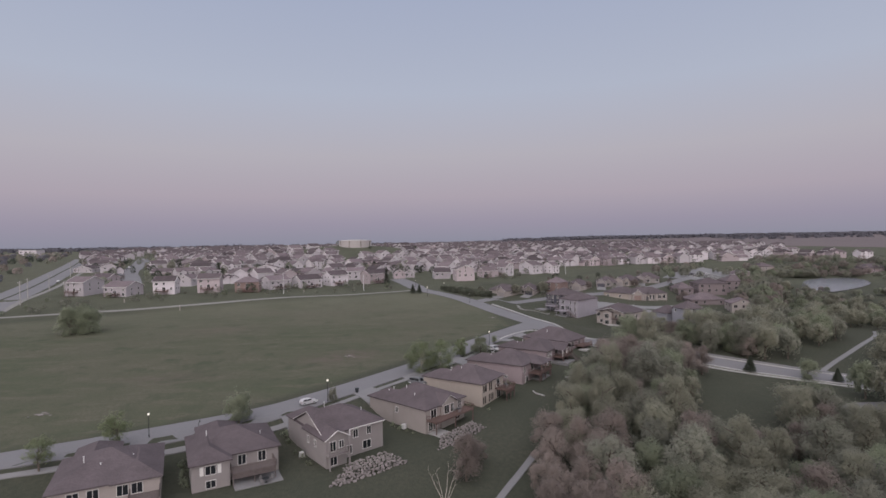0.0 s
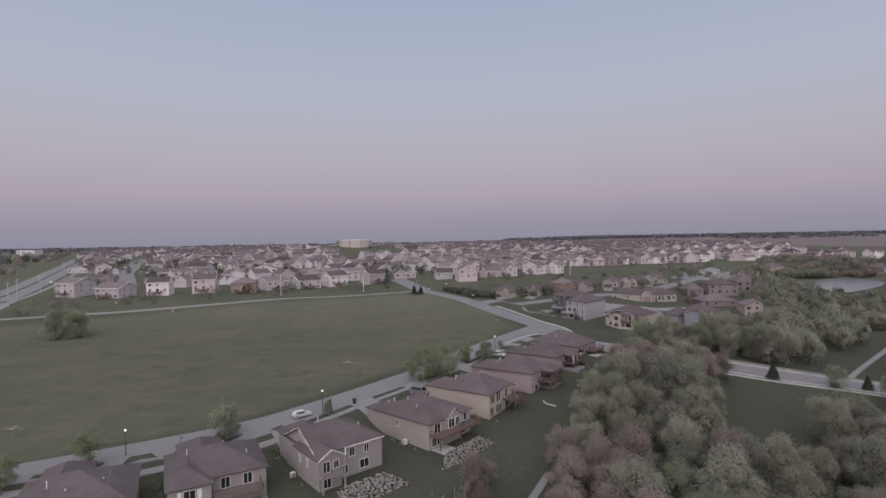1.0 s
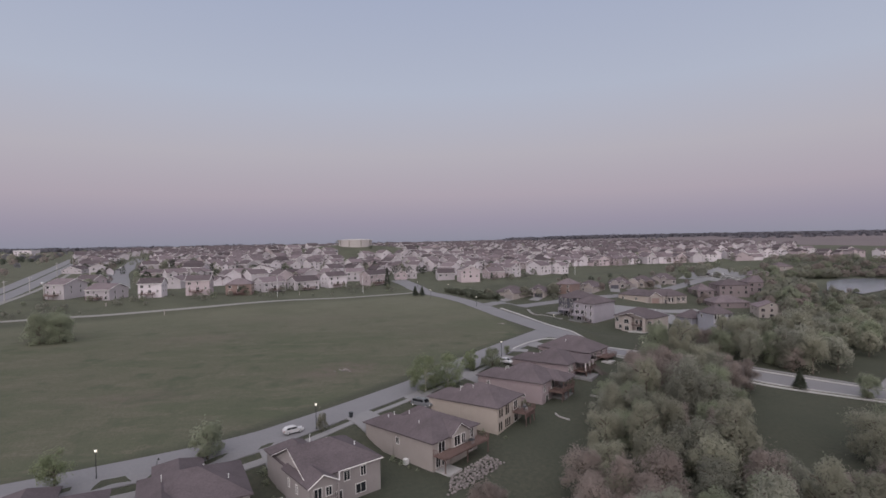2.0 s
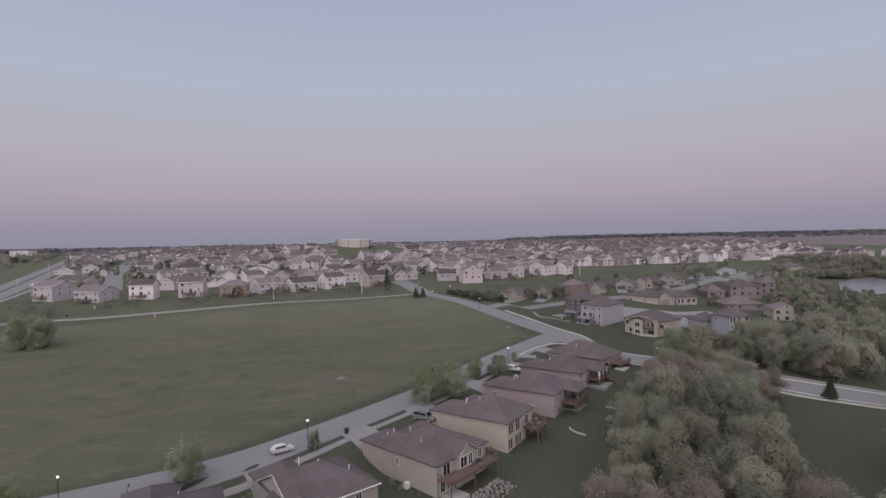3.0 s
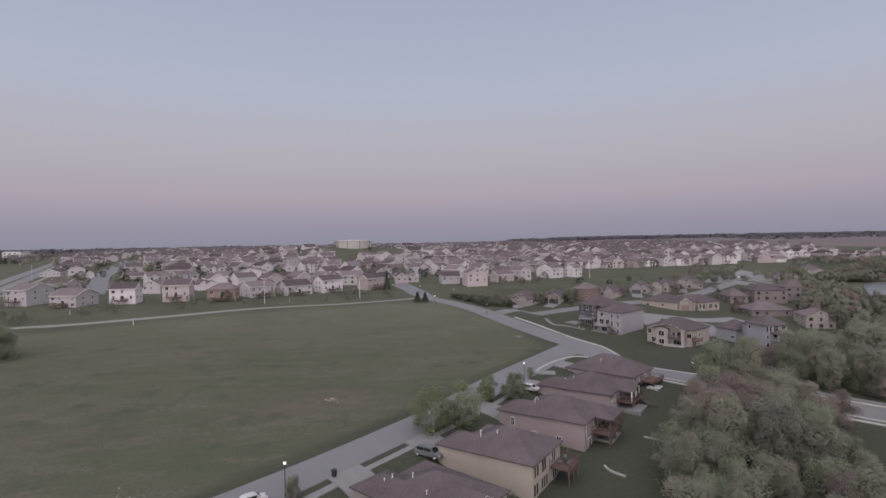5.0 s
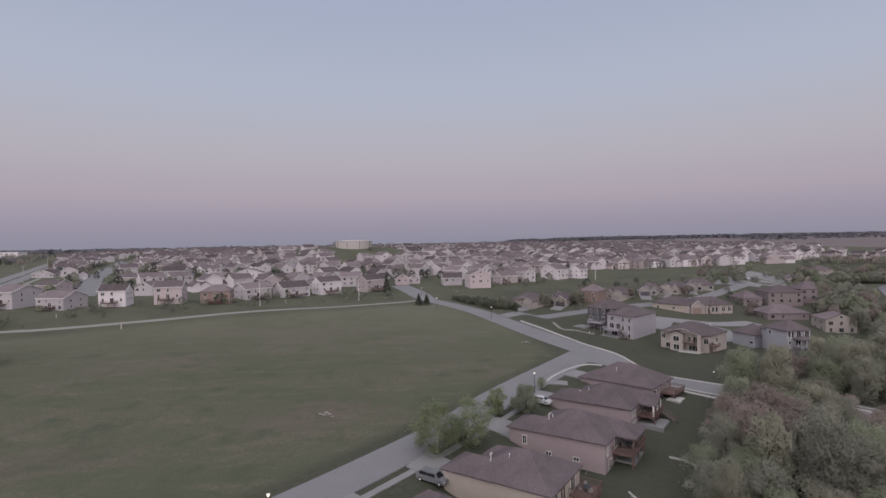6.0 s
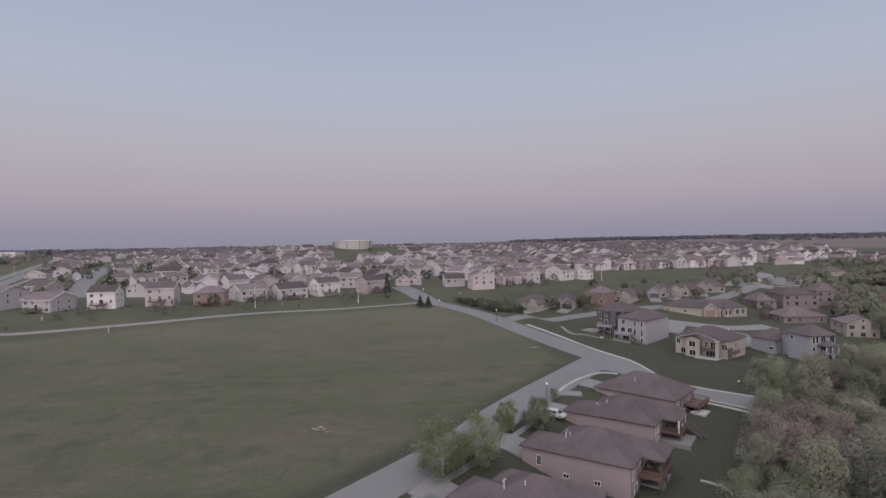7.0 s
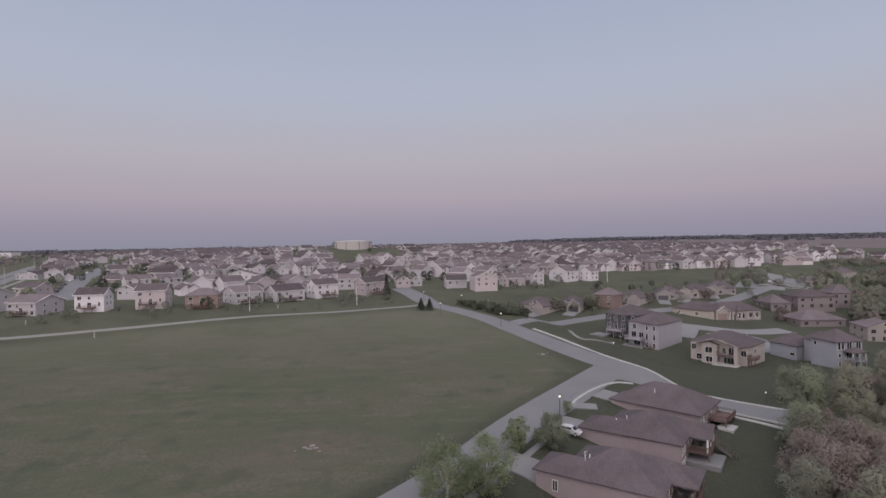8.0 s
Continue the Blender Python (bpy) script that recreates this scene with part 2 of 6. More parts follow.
def make_ground():
    xs, ys = GX, GY
    verts = [(x, y, ground(x, y)) for y in ys for x in xs]
    w = len(xs)
    faces = [(j * w + i, j * w + i + 1, (j + 1) * w + i + 1, (j + 1) * w + i) for j in range(len(ys) - 1) for i in range(w - 1)]
    me = bpy.data.meshes.new("ground")
    me.from_pydata(verts, [], faces)
    me.polygons.foreach_set("use_smooth", [True] * len(faces))
    for layer in ("meadow", "farmland", "worn", "dry"):
        me.attributes.new(layer, "FLOAT", "POINT")
    a_, f_, w_ = [], [], []
    for x, y, z in verts:
        d = x - lerp(y, SY, SX)
        a_.append((1 - ss(-7, -1, d)) * (1 - ss(-16, -4, y - path_line(x))) if x > -260 else 0.4)
        # bare earth round the rocks and in a few worn spots
        w_.append(min(1.0, sum(k * math.exp(-((x - p) / a) ** 2 - ((y - q) / c) ** 2) for p, q, a, c, k in WORN)))
        f_.append(ss(0, 40, y - farm_edge(x)) * (1 if x > 250 else 0))
    me.attributes["worn"].data.foreach_set("value", w_)
    # haze mask: grows with distance, held back among the villas
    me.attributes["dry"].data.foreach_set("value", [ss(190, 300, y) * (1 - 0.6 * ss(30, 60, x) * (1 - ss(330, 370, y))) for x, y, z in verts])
    me.attributes["meadow"].data.foreach_set("value", a_)
    me.attributes["farmland"].data.foreach_set("value", f_)
    m = bpy.data.materials.new("grassland")
    m.use_nodes = True
    n, l = m.node_tree.nodes, m.node_tree.links
    b = n["Principled BSDF"]
    b.inputs["Roughness"].default_value, b.inputs["Specular IOR Level"].default_value = 0.95, 0.1
    co = n.new("ShaderNodeTexCoord")

    def noise_tex(scale, detail, stretch=None, rough=0.55):
        t = n.new("ShaderNodeTexNoise")
        t.inputs["Scale"].default_value, t.inputs["Detail"].default_value, t.inputs["Roughness"].default_value = scale, detail, rough
        if stretch:
            mp = n.new("ShaderNodeMapping")
            mp.inputs["Scale"].default_value = stretch
            mp.inputs["Rotation"].default_value = (0, 0, 0.5)
            l.new(co.outputs["Object"], mp.inputs["Vector"])
            l.new(mp.outputs[0], t.inputs["Vector"])
        else:
            l.new(co.outputs["Object"], t.inputs["Vector"])
        return t.outputs["Fac"]

    def mixed(fac, a, c):
        k = n.new("ShaderNodeMix")
        k.data_type = "RGBA"
        for sock, v in (("A", a), ("B", c)):
            if isinstance(v, tuple):
                k.inputs[sock].default_value = (*v, 1)
            else:
                l.new(v, k.inputs[sock])
        l.new(fac, k.inputs["Factor"])
        return k.outputs["Result"]

    def ranged(fac, lo, hi):
        k = n.new("ShaderNodeMapRange")
        k.inputs["From Min"].default_value, k.inputs["From Max"].default_value = lo, hi
        l.new(fac, k.inputs["Value"])
        return k.outputs[0]

    def named(name):
        k = n.new("ShaderNodeAttribute")
        k.attribute_name = name
        return k.outputs["Fac"]

    lawn = mixed(ranged(noise_tex(0.05, 5), 0.35, 0.65), (0.053, 0.056, 0.042), (0.071, 0.069, 0.053))
    lawn = mixed(ranged(noise_tex(1.3, 4), 0.3, 0.7), lawn, (0.044, 0.050, 0.037))
    meadow = mixed(ranged(noise_tex(0.022, 5, (1, 2.2, 1)), 0.40, 0.60), (0.075, 0.084, 0.055), (0.097, 0.095, 0.070))
    meadow = mixed(ranged(noise_tex(0.09, 6, (1, 3, 1), 0.65), 0.50, 0.70), meadow, (0.121, 0.111, 0.087))
    meadow = mixed(ranged(noise_tex(0.14, 6), 0.54, 0.70), meadow, (0.056, 0.067, 0.044))
    meadow = mixed(ranged(noise_tex(1.7, 5), 0.35, 0.75), meadow, (0.067, 0.072, 0.050))
    worn = n.new("ShaderNodeMath")
    worn.operation = "MULTIPLY"
    l.new(named("worn"), worn.inputs[0])
    l.new(ranged(noise_tex(0.35, 5), 0.3, 0.6), worn.inputs[1])
    meadow = mixed(worn.outputs[0], meadow, (0.112, 0.090, 0.080))
    # grass grows paler with distance: the haze is put into its colour
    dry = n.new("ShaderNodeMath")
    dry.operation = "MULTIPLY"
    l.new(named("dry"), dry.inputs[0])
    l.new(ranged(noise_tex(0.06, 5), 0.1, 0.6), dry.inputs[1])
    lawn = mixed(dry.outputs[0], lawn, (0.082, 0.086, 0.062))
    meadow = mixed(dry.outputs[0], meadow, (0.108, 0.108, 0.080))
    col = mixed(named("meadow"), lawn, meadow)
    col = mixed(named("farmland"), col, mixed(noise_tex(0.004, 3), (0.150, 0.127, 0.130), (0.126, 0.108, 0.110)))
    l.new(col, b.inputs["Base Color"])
    bp = n.new("ShaderNodeBump")
    bp.inputs["Strength"].default_value, bp.inputs["Distance"].default_value = 0.8, 0.25
    l.new(noise_tex(2.2, 5), bp.inputs["Height"])
    l.new(bp.outputs[0], b.inputs["Normal"])
    me.materials.append(m)
    ob = new("ground", me)
    return tagged(ob, "rough olive meadow and darker mown lawns, rolling gently", "ground", kind="structure")


make_ground()


# ---- building helpers ----
def mesh_of(name, bm, *mats):
    me = bpy.data.meshes.new(name)
    bm.normal_update()
    bm.to_mesh(me)
    bm.free()
    for m in mats:
        me.materials.append(m)
    return me


def part(name, bm, material, parent, label=""):
    """One mesh object under a thing or under a part. bm may also be a ready mesh."""
    me = bm if isinstance(bm, bpy.types.Mesh) else mesh_of(name, bm, material)
    ob = new(name, me)
    ob.parent = parent
    return tagged(ob, label)


def thing(name, label, category, m, group="", kind=""):
    ob = new(name)
    ob.empty_display_size = 0.5
    ob.matrix_world = m
    return tagged(ob, label, category, group, kind)


def box(bm, x0, x1, y0, y1, z0, z1, mi=0):
    v = [bm.verts.new(p) for p in ((x0, y0, z0), (x1, y0, z0), (x1, y1, z0), (x0, y1, z0), (x0, y0, z1), (x1, y0, z1), (x1, y1, z1), (x0, y1, z1))]
    for q in ((3, 2, 1, 0), (4, 5, 6, 7), (0, 1, 5, 4), (1, 2, 6, 5), (2, 3, 7, 6), (3, 0, 4, 7)):
        bm.faces.new([v[i] for i in q]).material_index = mi
    return v


def boxes(*dims):
    bm = bmesh.new()
    for d in dims:
        box(bm, *d)
    return bm


def beam(bm, a, b, r, n=6, r2=None):
    """A round bar from a to b."""
    a, b = Vector(a), Vector(b)
    q = (b - a).to_track_quat("Z", "Y")
    rings = []
    for p, rad in ((a, r), (b, r2 if r2 is not None else r)):
        rings.append([bm.verts.new(p + q @ Vector((rad * math.cos(6.2832 * i / n), rad * math.sin(6.2832 * i / n), 0))) for i in range(n)])
    for i in range(n):
        bm.faces.new((rings[0][i], rings[0][(i + 1) % n], rings[1][(i + 1) % n], rings[1][i]))
    bm.faces.new(rings[1])
    bm.faces.new(rings[0][::-1])


def smooth_line(pts, step=3.0):
    """A rounded line through the given corners (Catmull-Rom), sampled evenly."""
    P = [Vector(p) for p in pts]
    P = [2 * P[0] - P[1]] + P + [2 * P[-1] - P[-2]]
    out = []
    for i in range(1, len(P) - 2):
        k = max(2, int((P[i + 1] - P[i]).length / step))
        for j in range(k):
            t = j / k
            out.append(0.5 * (2 * P[i] + (P[i + 1] - P[i - 1]) * t + (2 * P[i - 1] - 5 * P[i] + 4 * P[i + 1] - P[i + 2]) * t * t
                              + (3 * P[i] - P[i - 1] - 3 * P[i + 1] + P[i + 2]) * t ** 3))
    out.append(P[-2])
    return out


def strip(name, pts, left, right, up, material, label, thick=0.3, step=3.0, lateral=3, category="road"):
    """A paved strip along a line, from `left` to `right` metres to its right (numbers, or functions of the place), lying on the land."""
    line = smooth_line(pts, step)
    bm = bmesh.new()
    rows = []
    for i, p in enumerate(line):
        d = (line[min(i + 1, len(line) - 1)] - line[max(i - 1, 0)]).normalized()
        side = Vector((d.y, -d.x))
        row = []
        lo, hi = (e(p) if callable(e) else e for e in (left, right))
        for k in range(lateral + 1):
            q = p + side * (lo + (hi - lo) * k / lateral)
            row.append(bm.verts.new((q.x, q.y, laid(q.x, q.y) + up)))
        low = [bm.verts.new((v.co.x, v.co.y, v.co.z - thick)) for v in (row[0], row[-1])]
        rows.append((row, low))
    for (a, la), (b, lb) in zip(rows, rows[1:]):
        for k in range(lateral):
            bm.faces.new((a[k], a[k + 1], b[k + 1], b[k]))
        bm.faces.new((la[0], a[0], b[0], lb[0]))
        bm.faces.new((a[-1], la[1], lb[1], b[-1]))
    me = mesh_of(name, bm, material)
    return tagged(new(name, me), label, category, kind="structure")


# ---- roads ----
STREET = [(-180, 58), (-120, 80), (-78, 99.5), (-56, 108.3), (-33, 118.4), (-19, 129), (4, 152.8), (26, 178), (40, 193), (54, 208)]
MAIN = [(170, 100), (134, 135), (117, 148.5), (97, 158), (84, 168), (73, 178.8), (62, 193.4), (53.2, 213), (45.2, 238), (38.8, 261.4), (32.4, 283), (23.3, 302.8), (14.8, 319.2), (8.6, 338), (3.5, 362), (-4, 392)]
strip("road", STREET, lambda p: -4.0 - 1.2 * ss(5, 22, p.x), 4.0, 0.10, ROAD, "pale grey concrete residential street beside the meadow")
strip("road", MAIN, -4.4, lambda p: 4.4 - 0.8 * ss(268, 290, p.y) + 3.0 * ss(318, 345, p.y), 0.12, ROAD, "pale grey concrete road curving past the meadow")
strip("kerb", STREET[:-2] + [(34, 186.5), (36.5, 189.2)], 4.0, 4.3, 0.2, ROAD, "grey concrete kerb along the street", lateral=1, category="kerb")
strip("sidewalk", STREET[:-2], 5.7, 6.9, 0.16, DRIVE, "pale concrete sidewalk before the houses", lateral=1, category="sidewalk")
# the rounded corner where the street meets the road
CORNER = [(34.6, 183.2), (36.2, 185.7), (41.3, 191.0), (46.3, 194.7), (49.7, 195.9), (53.0, 195.0)]
strip("sidewalk", CORNER, -0.25, 0.4, 0.22, KERB, "light concrete sidewalk round the corner", lateral=1, step=1.5, category="sidewalk")
strip("sidewalk", [(33.0, 182.4), (36, 181.8), (39, 181)], -1.5, 1.5, 0.2, DRIVE, "pale concrete slab at the sidewalk's end", lateral=1, step=1.5, category="sidewalk")
strip("kerb", CORNER[1:-1], -2.0, -1.75, 0.16, ROAD, "grey concrete kerb round the corner", lateral=1, step=1.5, category="kerb")
strip("road", [(31.5, 184.5), (38, 193), (44.5, 199.5), (51.5, 201), (60, 194)], -3.0, 3.0, 0.09, ROAD, "pale concrete mouth of the street", step=2)
strip("sidewalk", MAIN[1:9] + [(39.4, 259)], lambda p: 4.4 + 1.5 * ss(214, 246, p.y), lambda p: 5.15 + 1.75 * ss(214, 246, p.y), 0.3, KERB, "light concrete sidewalk beside the road", lateral=1, category="sidewalk")
strip("kerb", MAIN[7:16], lambda p: 4.4 - 0.8 * ss(268, 290, p.y) + 3.0 * ss(318, 345, p.y), lambda p: 4.65 - 0.8 * ss(268, 290, p.y) + 3.0 * ss(318, 345, p.y), 0.26, ROAD, "grey concrete kerb along the road", lateral=1, category="kerb")
strip("sidewalk", MAIN[1:5], 6.4, 7.6, 0.18, DRIVE, "light concrete sidewalk along the road", lateral=1, category="sidewalk")
strip("kerb", MAIN[1:6] + [(65.6, 189)], -4.8, -4.3, 0.27, KERB, "light concrete kerb along the road", lateral=1, category="kerb")
strip("sidewalk", MAIN[1:6] + [(67, 187)], -7.0, -6.1, 0.2, KERB, "light concrete sidewalk along the road", lateral=1, category="sidewalk")
strip("road", [(101, 262), (107, 270), (113, 279)], -4.5, 4.5, 0.2, DRIVE, "pale concrete driveway beside the grey house", step=3)
strip("path", [(57.7, 257.3), (56.5, 247), (57.6, 241.5), (63, 243), (69, 250), (73.5, 257)], -0.55, 0.55, 0.25, TRAIL, "narrow pale garden path on the lawn", category="path")
strip("edging", [(34.3, 136.0), (34.6, 134.0), (36.3, 131.9)], -0.12, 0.12, 0.3, KERB, "curved white garden edging on the lawn", step=1, lateral=1, category="edging")
strip("edging", [(46.5, 146.8), (48.4, 145.2), (49.1, 143.4), (48.4, 141.4)], -0.12, 0.12, 0.3, KERB, "curved white garden edging on the lawn", step=1, lateral=1, category="edging")
strip("path", [(-196, 258), (-175.5, 262.2), (-150, 267.5), (-139.5, 268.5), (-116, 274), (-90, 282), (-52, 301), (-20, 312), (4, 321), (12, 330)], -1.5, 1.5, 0.14, TRAIL, "pale worn footpath along the meadow's edge", category="path")
strip("path", [(8, 74), (16.6, 88), (22, 96), (26, 102)], -0.65, 0.65, 0.14, DRIVE, "pale concrete trail through the trees", category="path")
strip("path", [(128, 150), (139.8, 158.3), (166.7, 176.3), (184.3, 189.9), (191, 197.5)], -0.75, 0.75, 0.14, DRIVE, "pale concrete trail climbing between trees", category="path")
strip("yard", [(109, 119), (116, 121.5), (128, 120)], -2.5, 2.5, 0.16, ROAD, "pale concrete yard beyond the wood", step=3, category="yard")
strip("planting_bed", [(95, 108.5), (102, 108.8), (111, 110)], -1.6, 1.6, 0.3, mat("red_bark_mulch", (0.125, 0.075, 0.065), 0.95, var=0.35, scale=0.8, bump=0.03), "reddish bark mulch bed before the yard", step=2, category="planting")
strip("edging", [(96.5, 106.9), (100, 106.2), (104.5, 107.2)], -0.12, 0.12, 0.42, KERB, "curved pale edging round a mulch bed", step=1, lateral=1, category="edging")
strip("road", [(-190, 240), (-212, 305), (-246, 385), (-290, 480), (-342, 590), (-430, 760)], -14, 6, 0.15, ROAD, "wide pale grey concrete highway", step=12)
strip("median", [(-190, 240), (-212, 305), (-246, 385), (-290, 480), (-342, 590), (-430, 760)], -4.9, -3.3, 0.24, mat("median_grass", (0.062, 0.066, 0.047), 0.95), "narrow grass median between the carriageways", step=12, lateral=1, category="median")
strip("path", [(-187, 240), (-199, 290), (-230, 375), (-290, 510)], -1.5, 1.5, 0.16, TRAIL, "pale footpath beside the highway", category="path", step=8)
strip("road", [(-172, 350), (-200, 406), (-232, 470), (-268, 562), (-344, 737)], -7, 7, 0.15, ROAD, "pale grey street between houses", step=8)
strip("road", [(36, 268), (52, 281), (68, 292), (100, 305), (150, 320), (200, 352)], -3.5, 3.5, 0.15, ROAD, "pale grey side street between houses", step=5)
strip("road", [(92, 300), (103, 288), (115, 277), (130, 268), (150, 272)], -4, 4, 0.17, DRIVE, "pale concrete court before the houses", step=4)
strip("road", [(119, 268), (123, 254), (122.5, 238)], -5.5, 6, 0.19, DRIVE, "pale concrete court before the garages", step=4)
strip("road", [(196, 350), (224, 384), (270, 424)], -14, 10, 0.18, DRIVE, "pale concrete car park beyond the houses", step=6)
for k_ in range(5):
    strip("planting_bed", [(206 + 9 * k_, 372 + 9 * k_), (216 + 10 * k_, 370 + 8 * k_), (226 + 11 * k_, 373 + 8 * k_)], -0.9, 0.9, 0.6, mat("dark_planting", (0.04, 0.045, 0.035), 0.95), "dark planted strip between parking rows", lateral=1, category="planting")
    strip("kerb", [(206 + 9 * k_, 370.6 + 9 * k_), (216 + 10 * k_, 368.6 + 8 * k_), (226 + 11 * k_, 371.6 + 8 * k_)], -0.4, 0.4, 0.4, KERB, "light kerb round a parking row", lateral=1, category="kerb")


# ---- houses ----
def roof_shell(bm, x0, x1, y0, y1, z, rise, ridge="x", hip0=False, hip1=False, over=0.45, thick=0.22):
    """A pitched roof over a rectangle: eaves at z, ridge along x or y; each end a hip or an open gable."""
    x0, x1, y0, y1 = x0 - over, x1 + over, y0 - over, y1 + over
    flip = ridge == "y"
    if flip:
        x0, x1, y0, y1 = y0, y1, x0, x1
    ym, half = (y0 + y1) / 2, (y1 - y0) / 2
    r0, r1 = (x0 + half if hip0 else x0), (x1 - half if hip1 else x1)
    if r1 < r0 + 0.2:
        r0 = r1 = (r0 + r1) / 2
        r1 += 0.2
    top = [(x0, y0, z), (x1, y0, z), (x1, y1, z), (x0, y1, z), (r0, ym, z + rise), (r1, ym, z + rise)]
    put = (lambda p: (p[1], p[0], p[2])) if flip else (lambda p: p)
    t = [bm.verts.new(put(p)) for p in top]
    b = [bm.verts.new(put((p[0], p[1], p[2] - thick))) for p in top]
    polys = [(0, 1, 5, 4), (2, 3, 4, 5)] + ([(3, 0, 4)] if hip0 else []) + ([(1, 2, 5)] if hip1 else [])
    rim = [(0, 1), (2, 3)] + ([(3, 0)] if hip0 else [(3, 4), (4, 0)]) + ([(1, 2)] if hip1 else [(1, 5), (5, 2)])
    for q in polys:
        f = bm.faces.new([t[i] for i in q])
        g_ = bm.faces.new([b[i] for i in reversed(q)])
    for i, j in rim:
        bm.faces.new((t[j], t[i], b[i], b[j]))


def wall_block(bm, x0, x1, y0, y1, z0, z, rise, ridge="x", hip0=False, hip1=False, over=0.45, thick=0.22):
    """The walls under roof_shell, up to the rafters, with the triangles of its gables."""
    half = ((y1 - y0) if ridge == "x" else (x1 - x0)) / 2
    slope = rise / (half + over)
    zt, za = z + slope * over - thick - 0.03, z + rise - thick - 0.05
    v = box(bm, x0, x1, y0, y1, z0, zt)
    ym, xm = (y0 + y1) / 2, (x0 + x1) / 2
    ends = []
    if ridge == "x":
        if not hip0:
            ends.append(((x0, y0), (x0, y1), (x0, ym), (x0 + 0.3, ym)))
        if not hip1:
            ends.append(((x1, y1), (x1, y0), (x1, ym), (x1 - 0.3, ym)))
    else:
        if not hip0:
            ends.append(((x1, y0), (x0, y0), (xm, y0), (xm, y0 + 0.3)))
        if not hip1:
            ends.append(((x0, y1), (x1, y1), (xm, y1), (xm, y1 - 0.3)))
    for a, b, apex, back in ends:
        p = [bm.verts.new((*a, zt)), bm.verts.new((*b, zt)), bm.verts.new((*apex, za)), bm.verts.new((*back, zt))]
        bm.faces.new((p[0], p[1], p[2]))
        bm.faces.new((p[1], p[3], p[2]))
        bm.faces.new((p[3], p[0], p[2]))


WIN = {}


def window(parent, face, u, z, w, h, lim, bars=1, casing=None):
    """A framed window on a wall face: '-y', '+y', '-x' or '+x'; lim: the wall's place on that axis."""
    casing = casing or WHITE
    key = (w, h, bars, casing.name)
    if key not in WIN:
        bm, t = bmesh.new(), 0.085
        xs = [-w / 2 - t, -w / 2]
        for k in range(bars):
            x = -w / 2 + w * (k + 1) / (bars + 1)
            xs += [x - 0.035, x + 0.035]
        xs += [w / 2, w / 2 + t]
        zs = [-h / 2 - t, -h / 2, h / 2, h / 2 + t]
        grid = [[bm.verts.new((x, -0.07, z_)) for x in xs] for z_ in zs]
        cells = [bm.faces.new((grid[r][c], grid[r][c + 1], grid[r + 1][c + 1], grid[r + 1][c])) for r in range(3) for c in range(len(xs) - 1) if r != 1 or c % 2 == 0]
        out = bmesh.ops.extrude_face_region(bm, geom=cells)
        bmesh.ops.translate(bm, verts=[v for v in out["geom"] if isinstance(v, bmesh.types.BMVert)], vec=(0, 0.1, 0))
        bmesh.ops.recalc_face_normals(bm, faces=bm.faces)
        pane = boxes((-w / 2, w / 2, -0.03, 0.03, -h / 2, h / 2))
        WIN[key] = (mesh_of("window_frame", bm, casing), mesh_of("pane", pane, GLASS))
    fm, pm = WIN[key]
    rz, pos = {"-y": (0, (u, lim, z)), "+y": (180, (u, lim, z)), "-x": (-90, (lim, u, z)), "+x": (90, (lim, u, z))}[face]
    ob = part("window", fm, None, parent)
    ob.matrix_local = pose(*pos, 0, 0, rz)
    part("pane", pm, None, ob)
    return ob


def railing(bm, a, b, z, h=1.0, gap=0.3, r=0.045):
    a, b = Vector((*a, z)), Vector((*b, z))
    for up in (0.12, h):
        beam(bm, a + Vector((0, 0, up)), b + Vector((0, 0, up)), r * 1.2, 4)
    k = max(2, int((b - a).length / gap))
    for i in range(k + 1):
        p = a.lerp(b, i / k)
        beam(bm, p + Vector((0, 0, 0.05)), p + Vector((0, 0, h)), r * (1.8 if i in (0, k) else 0.8), 4)


def deck(parent, x0, x1, y0, z, zg, wood, y1=0.0, stairs=None, skirt=False):
    """A raised timber deck on posts against the rear wall (at y1), with a railing; y0 < y1 is its outer edge."""
    d = part("deck", boxes((x0, x1, y0, y1, z - 0.25, z)), wood, parent, "raised timber deck on posts")
    for i in range(3):
        x = x0 + 0.15 + (x1 - x0 - 0.3) * i / 2
        part("post", boxes((x - 0.09, x + 0.09, y0 + 0.1, y0 + 0.28, zg, z - 0.25)), wood, d)
    for a, b in (((x0, y0), (x1, y0)), ((x0, y0), (x0, y1)), ((x1, y0), (x1, y1))):
        bm = bmesh.new()
        railing(bm, a, b, z)
        part("railing", bm, wood, d)
    if skirt:
        part("lattice", boxes((x0, x1, y0 + 0.3, y0 + 0.36, z - 1.1, z - 0.25)), wood, d)
    if stairs:
        sx, dirx = stairs
        bm = bmesh.new()
        k = max(3, int((z - zg) / 0.18))
        for i in range(k):
            s = i + 0.5
            box(bm, sx + dirx * (s * 0.27) - 0.14, sx + dirx * (s * 0.27) + 0.14, y0 + 0.1, y0 + 1.2, z - 0.18 * (i + 1) - 0.05, z - 0.18 * (i + 1))
        for yy in (y0 + 0.1, y0 + 1.2):
            beam(bm, (sx, yy, z - 0.2), (sx + dirx * k * 0.27, yy, zg + 0.05), 0.08, 4)
            beam(bm, (sx, yy, z + 0.9), (sx + dirx * k * 0.27, yy, zg + 1.0), 0.05, 4)
            for i in range(0, k + 1, 2):
                zz = z + (zg - z) * i / k
                beam(bm, (sx + dirx * i * 0.27, yy, zz), (sx + dirx * i * 0.27, yy, zz + 0.95), 0.035, 4)
        part("stairs", bm, WOOD_GREY, d, "weathered timber stairs")
    return d


